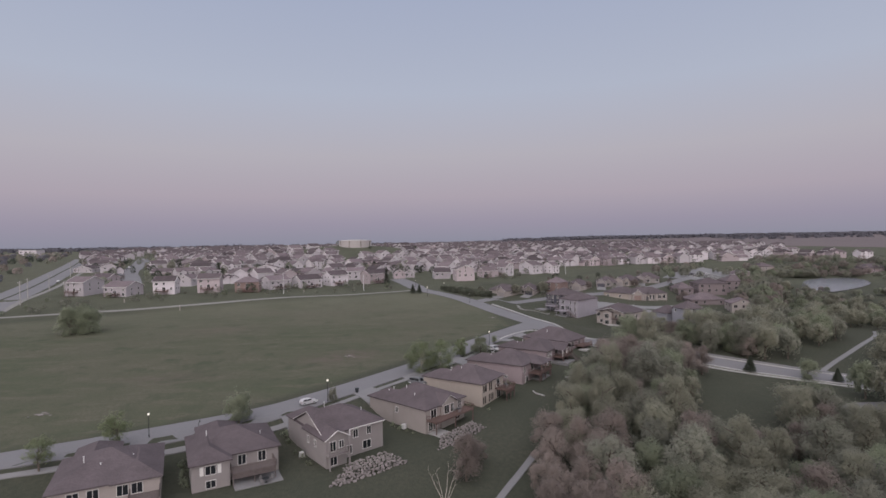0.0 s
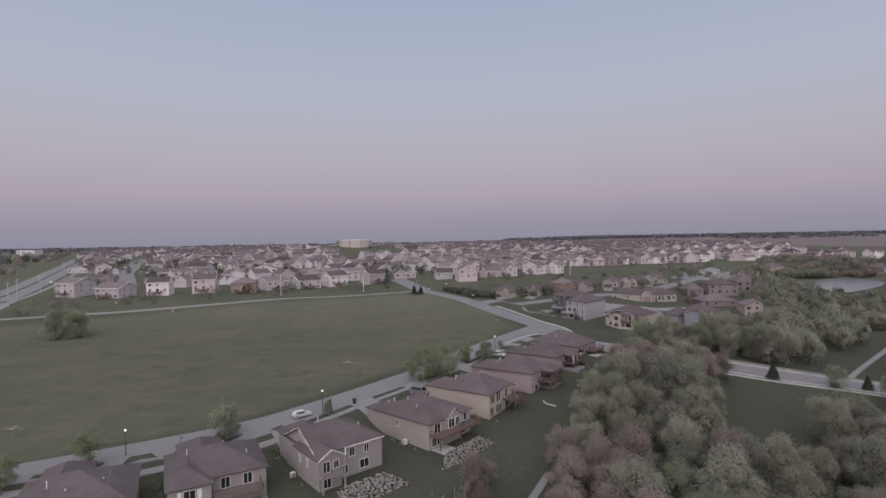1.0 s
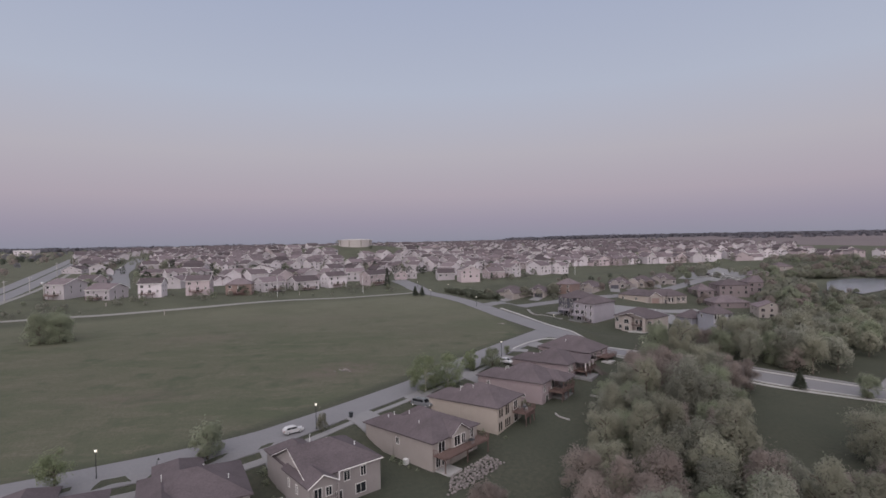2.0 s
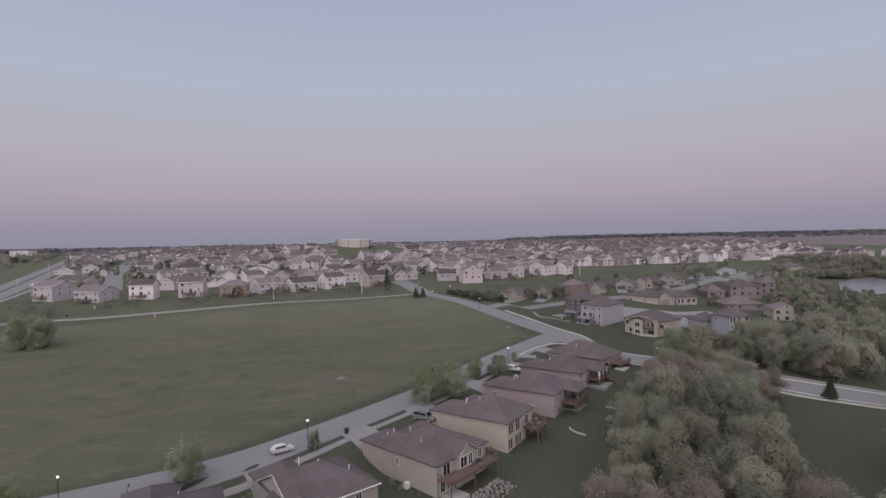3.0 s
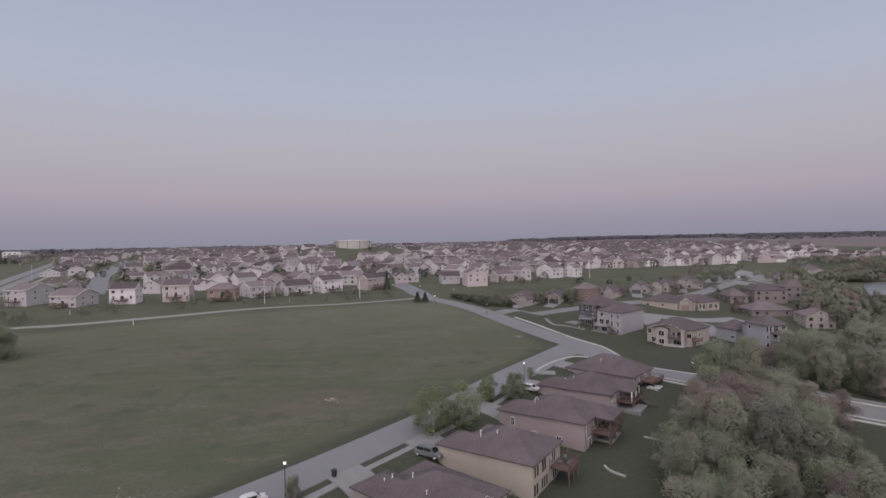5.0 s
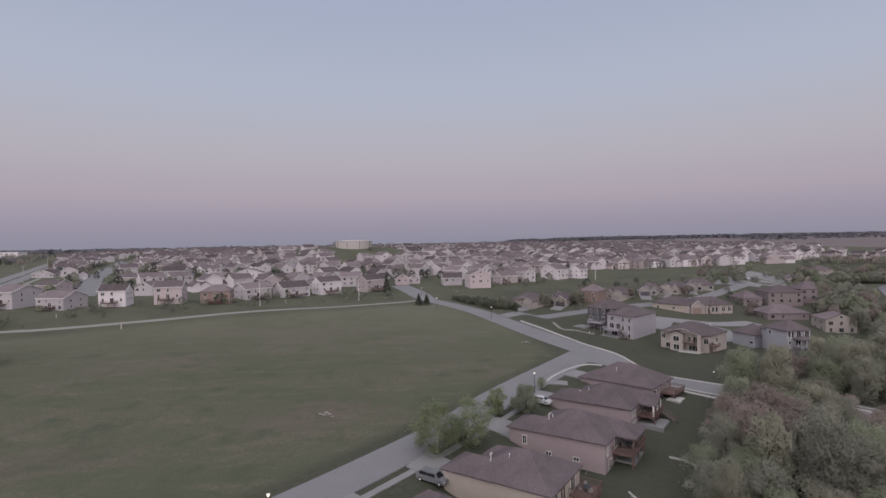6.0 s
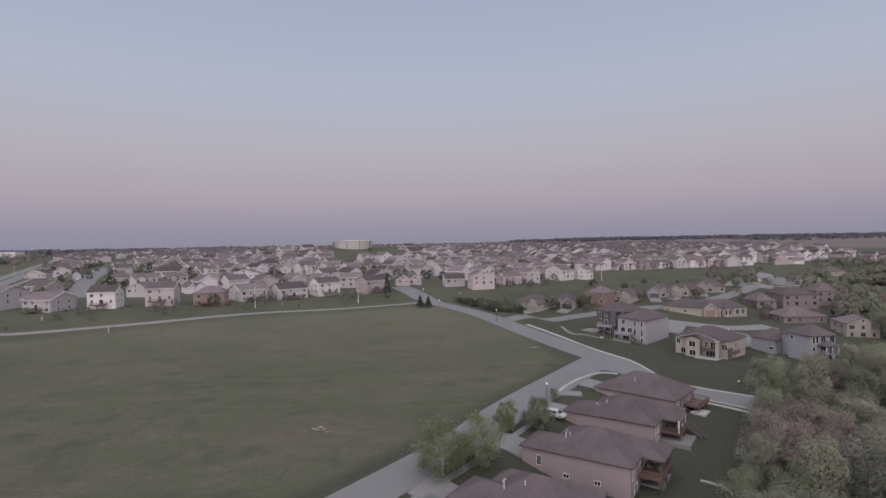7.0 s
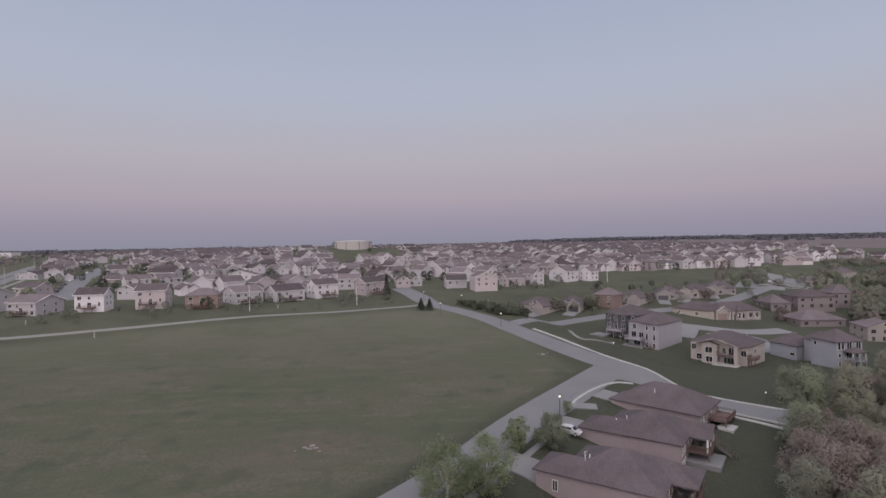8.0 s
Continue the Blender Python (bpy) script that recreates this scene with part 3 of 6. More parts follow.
def garden_stairs(parent, x, y, z, zg):
    """Timber stairs that run from a deck's outer edge at (x, y) down to the lawn."""
    bm = bmesh.new()
    k = max(3, int((z - zg) / 0.18))
    for i in range(k):
        v = y - (i + 0.5) * 0.27
        box(bm, x - 0.6, x + 0.6, v - 0.14, v + 0.14, z - 0.18 * (i + 1) - 0.05, z - 0.18 * (i + 1))
    for u in (x - 0.62, x + 0.62):
        beam(bm, (u, y, z - 0.2), (u, y - k * 0.27, zg + 0.02), 0.09, 4)
        beam(bm, (u, y, z + 0.95), (u, y - k * 0.27, zg + 1.0), 0.06, 4)
        for i in range(0, k + 1, 2):
            zz = z + (zg - z) * i / k
            beam(bm, (u, y - i * 0.27, zz - 0.1), (u, y - i * 0.27, zz + 0.95), 0.045, 4)
    return part("stairs", bm, WOOD_GREY, parent, "weathered timber stairs")


def vents(parent, *spots):
    for x, y, z, h in spots:
        bm = bmesh.new()
        beam(bm, (x, y, z - 0.6), (x, y, z + h), 0.07, 8)
        beam(bm, (x, y, z + h), (x, y, z + h + 0.08), 0.11, 8)
        part("vent_pipe", bm, PIPE, parent, "pale roof vent pipe")


def house(x, y, rot, z, label, wall, roof=None, blocks=(), group="", name="house", canopies=()):
    """A house with its rear corner at (x, y): the local -y side is the rear, +y the street side.
    blocks: (x0, x1, y0, y1, eave height, rise, ridge, hip0, hip1)."""
    h = thing(name, label, "house", pose(x, y, z, 0, 0, rot), group)
    wb, rb = bmesh.new(), bmesh.new()
    for x0, x1, y0, y1, ev, rise, ridge, h0, h1 in blocks:
        wall_block(wb, x0, x1, y0, y1, -2.5, ev, rise, ridge, h0, h1)
        roof_shell(rb, x0, x1, y0, y1, ev, rise, ridge, h0, h1)
    for x0, x1, y0, y1, ev, rise, ridge, h0, h1 in canopies:
        roof_shell(rb, x0, x1, y0, y1, ev, rise, ridge, h0, h1)
        for u in (x0 + 0.2, (x0 + x1) / 2, x1 - 0.2):
            part("post", boxes((u - 0.1, u + 0.1, y0 + 0.1, y0 + 0.3, 0, ev)), WOOD, h)
    part("wall", wb, wall, h)
    part("roof", rb, roof or ROOF_BROWN, h, "weathered brown shingle roof")
    return h


def fascia(parent, pts, w=0.17, t=0.06):
    """White boards along rakes and eaves: a line of points in the house's own axes."""
    for a, b in zip(pts, pts[1:]):
        bm = bmesh.new()
        beam(bm, a, b, w / 2, 4)
        part("fascia", bm, WHITE, parent, "white fascia board")


def gable_boards(parent, x0, x1, y0, y1, z, rise, ridge, hip0, hip1, over=0.5):
    """White boards under the open gable ends and along the eaves, one part a house; none under a full hip roof."""
    if hip0 and hip1:
        return
    bm = bmesh.new()
    x0, x1, y0, y1 = x0 - over, x1 + over, y0 - over, y1 + over
    xm, ym = (x0 + x1) / 2, (y0 + y1) / 2
    lines = []
    if ridge == "x":
        lines += [[(x, y0, z), (x, ym, z + rise), (x, y1, z)] for x, hip in ((x0, hip0), (x1, hip1)) if not hip] + [[(x0, y0, z), (x1, y0, z)]]
    else:
        lines += [[(x0, y, z), (xm, y, z + rise), (x1, y, z)] for y, hip in ((y0, hip0), (y1, hip1)) if not hip] + [[(x0, y0, z), (x0, y1, z)], [(x1, y0, z), (x1, y1, z)]]
    for pts in lines:
        for a, b in zip(pts, pts[1:]):
            beam(bm, Vector(a) - Vector((0, 0, 0.13)), Vector(b) - Vector((0, 0, 0.13)), 0.13, 4)
    tagged(part("fascia", bm, WHITE, parent), "white gable boards", kind="stuff")


GROW = "houses along the street"


def slab(parent, x0, x1, y0, y1, material=None):
    """A poured patio that lies on the lawn behind a house."""
    m = parent.matrix_world
    tops = [laid(*(m @ Vector((u, v, 0))).xy) for u in (x0, (x0 + x1) / 2, x1) for v in (y0, (y0 + y1) / 2, y1)]
    top = max(tops) - m.translation.z + 0.08
    part("patio_slab", boxes((x0, x1, y0, y1, min(tops) - m.translation.z - 0.2, top)), material or KERB, parent, "pale concrete patio slab")
    return top


def house_one():
    h = house(-53.5, 82.5, 22, -2.0, "walkout house with broad brown hip roof and cream rear wall", WALL_CREAM,
              blocks=[(0, 15, 0.4, 15, 4.6, 3.3, "x", True, True), (8.5, 15.06, 0, 9, 4.57, 1.9, "y", True, False), (1.5, 8, 9, 20, 4.5, 2.0, "y", False, True)], group=GROW)
    for u in (9.8, 11.8):
        window(h, "-y", u, 3.2, 1.5, 1.6, 0.0)
    window(h, "-y", 3.2, 3.2, 1.5, 1.5, 0.4)
    window(h, "-y", 5.8, 3.2, 1.5, 1.5, 0.4)
    window(h, "-y", 4.5, 0.9, 2.4, 1.6, 0.4, 2)
    deck(h, 10.8, 15, -2.8, 2.2, 0, WOOD_GREY)
    vents(h, (4, 6, 6.6, 0.9), (6.5, 4.2, 6.0, 0.6), (11, 6, 6.2, 0.4))


PATIO_TOP = 0.0


def house_two():
    h = house(-35.5, 90.5, 24, -1.9, "beige walkout house with brown hip roof and grey rear deck", WALL_BEIGE,
              blocks=[(0, 14.5, 2.0, 15, 4.7, 3.0, "x", True, True), (-0.06, 6, 0, 8, 4.67, 1.8, "y", True, False), (2, 9, 9, 20, 4.6, 2.0, "y", False, True)], group=GROW)
    window(h, "-y", 2.9, 3.3, 1.6, 1.5, 0.0)
    window(h, "-y", 2.9, 0.9, 1.5, 1.2, 0.0)
    for u in (1.5, 4.3):
        part("shutter", boxes((u - 0.3, u + 0.3, -0.06, 0.0, 2.55, 4.05)), WHITE, h, "white shutter beside the window")
    for u in (8.2, 11.6):
        window(h, "-y", u, 3.3, 1.3, 1.7, 2.0)
        window(h, "-y", u, 0.9, 1.6, 1.7, 2.0)
    deck(h, 6.2, 13.5, -1.2, 2.3, 0, WOOD_GREY, y1=2.0, skirt=True)
    global PATIO_TOP
    PATIO_TOP = slab(h, 6.4, 14.4, -2.8, 2.0, DRIVE)
    for yy, zz in ((4.0, 3.2), (9.5, 3.2)):
        window(h, "-x", yy, zz, 0.7, 1.2, 0.0)
    vents(h, (3, 9, 6.7, 0.5), (9, 12.2, 5.9, 0.5), (12, 6, 6.2, 0.3))


def main_blocks(w, d, eave, rise, fore=4.0):
    """The usual plan along the street: a hip-roofed body, and a garage that stands forward on one half."""
    return [(0, w, 0, d - fore, eave, rise, "y", True, True), (-0.06, 6.6, d - fore - 4, d, eave - 0.05, rise * 0.55, "y", False, True)]


def house_three():
    h = house(-14.2, 97.2, 35, -1.7, "beige walkout house with white gable trim and corner balcony porch", WALL_BEIGE,
              blocks=[(0.6, 13.7, 2.2, 14.5, 5.4, 3.2, "x", False, True), (0, 4.2, 0, 9, 5.2, 1.5, "y", False, False), (0.8, 7.2, 10, 18.7, 5.2, 2.0, "y", True, True)], group=GROW)
    # the corner porch: the upper balcony stands over the lower patio
    window(h, "-y", 1.3, 3.7, 1.2, 1.8, 0.0)
    window(h, "-y", 3.1, 3.8, 0.9, 1.3, 0.0)
    window(h, "-y", 1.4, 1.1, 1.4, 1.7, 0.0)
    part("balcony_floor", boxes((-0.1, 4.3, -1.3, 0.0, 2.25, 2.45)), WALL_BEIGE, h)
    bm = bmesh.new()
    railing(bm, (0, -1.25), (4.2, -1.25), 2.45)
    part("railing", bm, WOOD_GREY, h)
    for u in (0.0, 4.05):
        part("post", boxes((u - 0.05, u + 0.2, -1.3, -1.05, -1.0, 5.0)), WALL_BEIGE, h)
    fascia(h, [(-0.5, -0.5, 5.1), (2.1, -0.5, 6.6), (4.7, -0.5, 5.1), (5.8, 1.7, 5.3)])
    fascia(h, [(0.1, 1.7, 5.3), (0.1, 8.35, 8.5), (0.1, 15.0, 5.3)], 0.09)
    for u, zz, w in ((5.5, 1.3, 2.0), (9.9, 1.4, 1.8), (7.4, 4.1, 1.0), (10.4, 4.1, 0.9)):
        window(h, "-y", u, zz, w, 1.5, 2.2)
    for yy, zz in ((4.5, 3.4), (7.5, 3.4)):
        window(h, "-x", yy, zz, 0.6, 1.3, 0.0)
    fascia(h, [(5.8, 1.75, 5.3), (14.0, 1.75, 5.3)])
    vents(h, (5.5, 11.5, 7.4, 1.1), (9.0, 12.2, 6.6, 0.4), (11.0, 6.0, 7.2, 0.3))
    part("cooling_unit", boxes((-1.4, -0.6, 8.0, 8.8, -0.2, 0.8)), PIPE, h, "pale outdoor cooling unit")


def house_four():
    w, d = 12.9, 18.1
    h = house(4.8, 111.7, 44, -1.25, "tan walkout house with brown roof and reddish timber deck", WALL_TAN,
              blocks=main_blocks(w, d, 4.9, 3.1) + [(4.6, 9.4, -0.5, 6, 4.9, 1.9, "y", False, False), (8.0, 12.96, 9, 16.0, 4.6, 1.9, "y", True, True)], group=GROW)
    deck(h, 0.2, 12.9, -2.9, 2.6, 0, WOOD)
    fascia(h, [(4.1, -0.98, 4.82), (7.0, -0.98, 6.67), (9.9, -0.98, 4.82)], 0.08)
    slab(h, 0.5, 4.2, -3.4, -0.1)
    for u in (1.4, 3.0):
        window(h, "-y", u, 1.0, 1.1, 1.8, 0.0)
    window(h, "-y", 2.4, 3.5, 1.7, 1.8, 0.0)
    window(h, "-y", 6.2, 3.6, 1.6, 1.8, -0.5)
    window(h, "-y", 8.0, 3.6, 1.0, 1.8, -0.5)
    window(h, "-y", 11.2, 3.6, 0.9, 1.6, 0.0)
    window(h, "-y", 10.4, 1.1, 1.6, 1.5, 0.0)
    window(h, "-x", 9.0, 3.2, 0.7, 1.2, 0.0)
    part("cooling_unit", boxes((-1.3, -0.5, 5.5, 6.3, -0.2, 0.8)), PIPE, h, "pale outdoor cooling unit")
    vents(h, (3.0, 13.0, 5.9, 1.1), (4.2, 10.0, 7.1, 0.5), (2.8, 6.0, 6.4, 0.4), (2.2, 13.8, 5.7, 0.7))


def house_five():
    w, d = 11.4, 17.3
    h = house(19.2, 126.2, 52, -0.9, "tall pale yellow walkout house with hip roof and paired windows", WALL_YELLOW,
              blocks=main_blocks(w, d, 5.6, 3.1) + [(7.0, 11.46, 9, 15.0, 5.0, 1.9, "y", True, True)], group=GROW)
    for u in (0.9, 1.9, 3.9, 4.8):
        window(h, "-y", u, 4.1 if u < 3 else 4.2, 0.6, 1.7 if u < 3 else 2.2, 0.0, 0, WALL_YELLOW)
    for u in (0.7, 1.6, 3.6, 4.5, 5.4):
        window(h, "-y", u, 1.35, 0.6, 1.8, 0.0, 0, WALL_YELLOW)
    window(h, "-y", 8.4, 4.0, 1.6, 1.9, 0.0)
    window(h, "-y", 8.6, 1.3, 1.7, 1.9, 0.0)
    deck(h, 6.8, 11.4, -3.4, 2.9, 0.1, WOOD, skirt=True)
    vents(h, (2.6, 10.5, 6.9, 1.2), (3.8, 8.0, 7.8, 0.4), (3.6, 3.6, 6.9, 0.6), (4.4, 4.6, 7.3, 0.4))
    dish(h, 4.6, 11.5, 7.0)


def dish(parent, x, y, z):
    bm = bmesh.new()
    bmesh.ops.create_cone(bm, segments=14, radius1=0.42, radius2=0.25, depth=0.12, cap_ends=True)
    o = part("satellite_dish", bm, WHITE, parent, "small white satellite dish")
    o.matrix_basis = pose(x, y, z + 0.3, -50, 20, 0)
    bm = bmesh.new()
    beam(bm, (x, y, z - 0.4), (x, y, z + 0.3), 0.04, 6)
    part("dish_mast", bm, PIPE, parent)


def house_six():
    w, d = 12.0, 17.6
    h = house(32.9, 141.9, 52, -0.6, "mauve-grey walkout house with brown roof and covered deck", WALL_MAUVE,
              blocks=main_blocks(w, d, 5.6, 3.1), group=GROW, canopies=[(5.6, 12.0, -3.4, 5, 5.4, 1.7, "y", True, False)])
    deck(h, 4.0, 12.2, -3.6, 2.8, 0, WOOD, y1=0)
    window(h, "-y", 1.4, 4.0, 0.8, 1.7, 0.0)
    window(h, "-y", 2.8, 1.2, 1.6, 1.8, 0.0)
    window(h, "-y", 6.6, 4.0, 1.8, 2.0, 0.0)
    window(h, "-x", 14.6, 3.6, 0.7, 1.5, -0.06)
    for yy, face_x in ((10.0, -0.06), (5.0, 0.0)):
        window(h, "-x", yy, 2.0, 0.9, 0.6, face_x)
    slab(h, 6.0, 11.8, -3.4, 0, DRIVE)
    vents(h, (2.8, 11.0, 6.9, 0.9), (3.6, 10.6, 7.3, 0.4))
    dish(h, 5.2, 11.8, 7.0)


def house_seven():
    w, d = 12.2, 16.8
    h = house(44.2, 157.5, 51, 0.3, "mauve-grey walkout house with covered deck and outside stairs", WALL_MAUVE,
              blocks=main_blocks(w, d, 5.1, 3.0), group=GROW, canopies=[(5.4, 11.5, -3.4, 5, 4.9, 1.7, "y", False, False)])
    d = deck(h, 4.6, 12.2, -3.6, 2.6, 0, WOOD, y1=0)
    garden_stairs(d, 10.6, -3.6, 2.6, 0.0)
    for u in (5.0, 8.4, 11.3):
        part("post", boxes((u - 0.13, u + 0.13, -3.3, -3.04, 2.6, 4.9)), WHITE, h, "white porch post")
    for u in (1.2, 3.0):
        window(h, "-y", u, 3.7, 0.9, 1.6, 0.0)
        window(h, "-y", u, 1.1, 1.2, 1.7, 0.0)
    window(h, "-y", 7.4, 3.7, 2.2, 1.9, 0.0)
    slab(h, 3.4, 9.4, -5.4, 0, DRIVE)
    vents(h, (3.2, 9.5, 6.6, 0.7), (2.6, 11.2, 6.1, 0.5))


def house_eight():
    w, d = 12.0, 16.7
    h = house(55.0, 170.7, 43, 1.05, "mauve walkout house with reddish deck near the road corner", WALL_MAUVE,
              blocks=[(0, w, 0, d, 4.4, 3.5, "y", True, True), (-0.06, 6.2, d - 6, d + 0.8, 4.35, 1.7, "y", False, True)], group=GROW)
    deck(h, 5.0, 11.0, -3.4, 2.4, 0, WOOD, y1=0)
    for u in (1.5, 3.6, 8.0):
        window(h, "-y", u, 3.0, 1.1, 1.6, 0.0)
    slab(h, 3.8, 7.4, -4.8, -1.8)
    vents(h, (3.0, 9.5, 6.3, 0.7))


ROAD_LINE = smooth_line(MAIN, 6) + smooth_line([(8, 76), (16.4, 88.8), (27, 104.7), (36, 112)], 5) + smooth_line([(128, 150), (150, 163), (172, 179), (186, 199)], 5)

for build in (house_one, house_two, house_three, house_four, house_five, house_six, house_seven, house_eight):
    build()


# ---- houses beyond the road ----
GMID = "houses beyond the road"


def mid_house(x, y, rot, w, d, eave, rise, wall, label, ridge="x", hips=(False, False), storeys=2, wing=None, win=True, z=None, bars=1):
    z = ground(x, y) - 0.1 if z is None else z
    bl = [(0, w, 0, d, eave, rise, ridge, *hips)]
    if wing:
        bl.append(wing)
    h = house(x, y, rot, z, label, wall, ROOF_BROWN, bl, GMID)
    if win:
        for s in range(storeys):
            zz = eave - 1.4 - 2.75 * (storeys - 1 - s)
            k = max(2, int(w / 4.2))
            for i in range(k):
                window(h, "-y", w * (i + 0.5) / k + (0.4 if s else 0), zz, 1.1, 1.35, 0.0, bars)
            for i in range(2):
                window(h, "-x", d * (i + 0.5) / 2, zz, 0.9, 1.3, 0.0, bars)
    return h


def balcony(parent, x0, x1, y0, y1, z, wood):
    """A floor that hangs between side walls, with a railing along its outer edge."""
    d = part("balcony", boxes((x0, x1, y0, y1, z - 0.22, z)), wood, parent, "balcony floor with railing")
    bm = bmesh.new()
    railing(bm, (x0, y0 + 0.06), (x1, y0 + 0.06), z)
    part("railing", bm, WOOD, d)
    return d


def cream_villa():
    """A walkout house; a low wide gable covers a bay and a deep balcony with a tall corner pillar."""
    h = house(88.6, 234.5, -54, 0.8, "cream walkout house with a low gable over a recessed balcony", WALL_CREAM, ROOF_BROWN,
              [(0, 16.6, 1.6, 15, 6.0, 3.2, "x", True, True), (4.0, 8.6, 0, 9, 5.95, 0.9, "y", False, False)], GMID)
    bm = bmesh.new()
    roof_shell(bm, 2.2, 15.0, -0.5, 9, 6.05, 1.75, "y", False, False)
    part("gable_roof", bm, ROOF_BROWN, h, "low wide shingled gable")
    bm = bmesh.new()
    v = [bm.verts.new(p) for p in ((2.4, 0.45, 5.9), (8.6, 0.45, 5.9), (8.6, 0.45, 7.45), (14.6, 0.45, 5.9), (2.4, 0.65, 5.9), (8.6, 0.65, 5.9), (8.6, 0.65, 7.45), (14.6, 0.65, 5.9))]
    for q in ((0, 1, 2), (1, 3, 2), (6, 5, 4), (6, 7, 5), (0, 4, 5, 1), (1, 5, 7, 3), (2, 6, 4, 0), (3, 7, 6, 2)):
        bm.faces.new([v[i] for i in q])
    part("gable_wall", bm, WALL_CREAM, h)
    fascia(h, [(1.9, -0.98, 5.95), (8.6, -0.98, 7.75), (15.3, -0.98, 5.95)], 0.1)
    for u, zz, w_, yy in ((1.0, 4.2, 1.3, 1.6), (2.6, 1.3, 1.5, 1.6), (6.2, 4.0, 2.0, 0), (6.3, 1.2, 1.9, 0), (15.5, 3.9, 1.5, 1.6), (10.0, 4.0, 0.9, 1.6)):
        window(h, "-y", u, zz, w_, 1.7, yy)
    window(h, "-y", 12.6, 4.0, 2.6, 2.1, 1.6, 2)
    window(h, "-y", 11.4, 1.1, 3.0, 1.9, 1.6, 2)
    balcony(h, 8.65, 14.2, -0.6, 1.6, 2.9, WOOD_GREY)
    part("pillar", boxes((13.6, 14.6, -0.75, 0.35, -1.5, 6.2)), WALL_CREAM, h, "tall cream corner pillar")
    slab(h, 8.0, 15.0, -2.4, 1.6)
    deck(h, 16.65, 18.8, 1.0, 2.6, -0.6, WOOD, y1=4.4)
    window(h, "+x", 7.0, 4.0, 1.2, 1.4, 16.6)
    vents(h, (6, 10, 8.6, 0.5), (13, 11, 8.2, 0.4))
    return h


cream_villa()

# ---- the wide estate behind ----
GFAR = "houses of the far estate"


def proto(label, w, d, eave, rise, ridge, hips, wall, storeys, garage):
    bl = [(-w / 2, w / 2, -d / 2, d / 2, eave, rise, ridge, *hips)]
    if garage:
        gx = w / 2 if garage > 0 else -w / 2 - 5.5
        bl.append((gx - 0.2, gx + 5.7, -d / 2 + 1.5, d / 2 - 1, eave * 0.52, rise * 0.8, "y", False, False))
    # a gabled bay on each long side breaks the roofline
    bay = (-w * 0.36, -w * 0.36 + 4.4) if ridge == "x" else (w * 0.02, w * 0.02 + 4.0)
    bl.append((bay[0], bay[1], -d / 2 - 0.9, -d / 2 + 4.5, eave + (0.05 if ridge == "x" else -2.4), 1.7, "y", False, False))
    bl.append((bay[0] + 2.2, bay[1] + 2.6, d / 2 - 4.5, d / 2 + 1.2, eave * 0.62, 1.8, "y", False, False))
    h = house(0, 0, 0, 0, label, wall, ROOF_HAZED, bl, GFAR)
    gable_boards(h, -w / 2, w / 2, -d / 2, d / 2, eave, rise, ridge, *hips)
    for s in range(storeys):
        zz = eave - 1.35 - 2.8 * s
        k = 3 if w > 11 else 2
        for i in range(k):
            u = -w / 2 + w * (i + 0.5) / k
            if (i + s) % 4 != 3:
                window(h, "-y", u, zz, 1.3 if i != 1 else 1.9, 1.4, -d / 2 - (0.9 if bay[0] < u < bay[1] and ridge == "x" else 0.0), 1, WHITE)
        if s == 0:
            window(h, "+x", 0.0, zz, 1.0, 1.3, w / 2, 0, WHITE)
    return h


PROTOS = [
    proto("white two-storey house with a brown gable roof", 13, 10, 6.3, 2.9, "x", (False, False), WALL_WHITE, 2, 0),
    proto("white two-storey house with a front-facing gable", 10.5, 12, 6.2, 3.2, "y", (False, False), WALL_WHITE, 2, 1),
    proto("pinkish beige two-storey house with a hip roof", 14, 11, 6.3, 2.9, "x", (True, True), WALL_PINK, 2, 0),
    proto("white single-storey house with a gable roof and garage", 12, 10, 4.2, 2.9, "x", (False, False), WALL_WHITE, 1, -1),
    proto("pinkish beige gabled house with an attached garage", 11.5, 11, 5.6, 3.1, "y", (False, False), WALL_PINK, 2, -1),
    proto("white two-storey house with a half-hipped roof", 13.5, 10, 6.0, 3.0, "x", (False, True), WALL_WHITE, 2, 0),
]
PROTO_USED = set()


def far_house(k, x, y, rot, dz=0.0):
    m = pose(x, y, ground(x, y) + dz, 0, 0, rot)
    if k not in PROTO_USED:
        PROTO_USED.add(k)
        PROTOS[k].matrix_world = m
        return PROTOS[k]
    return copy_thing(PROTOS[k], m)


TAKEN = []


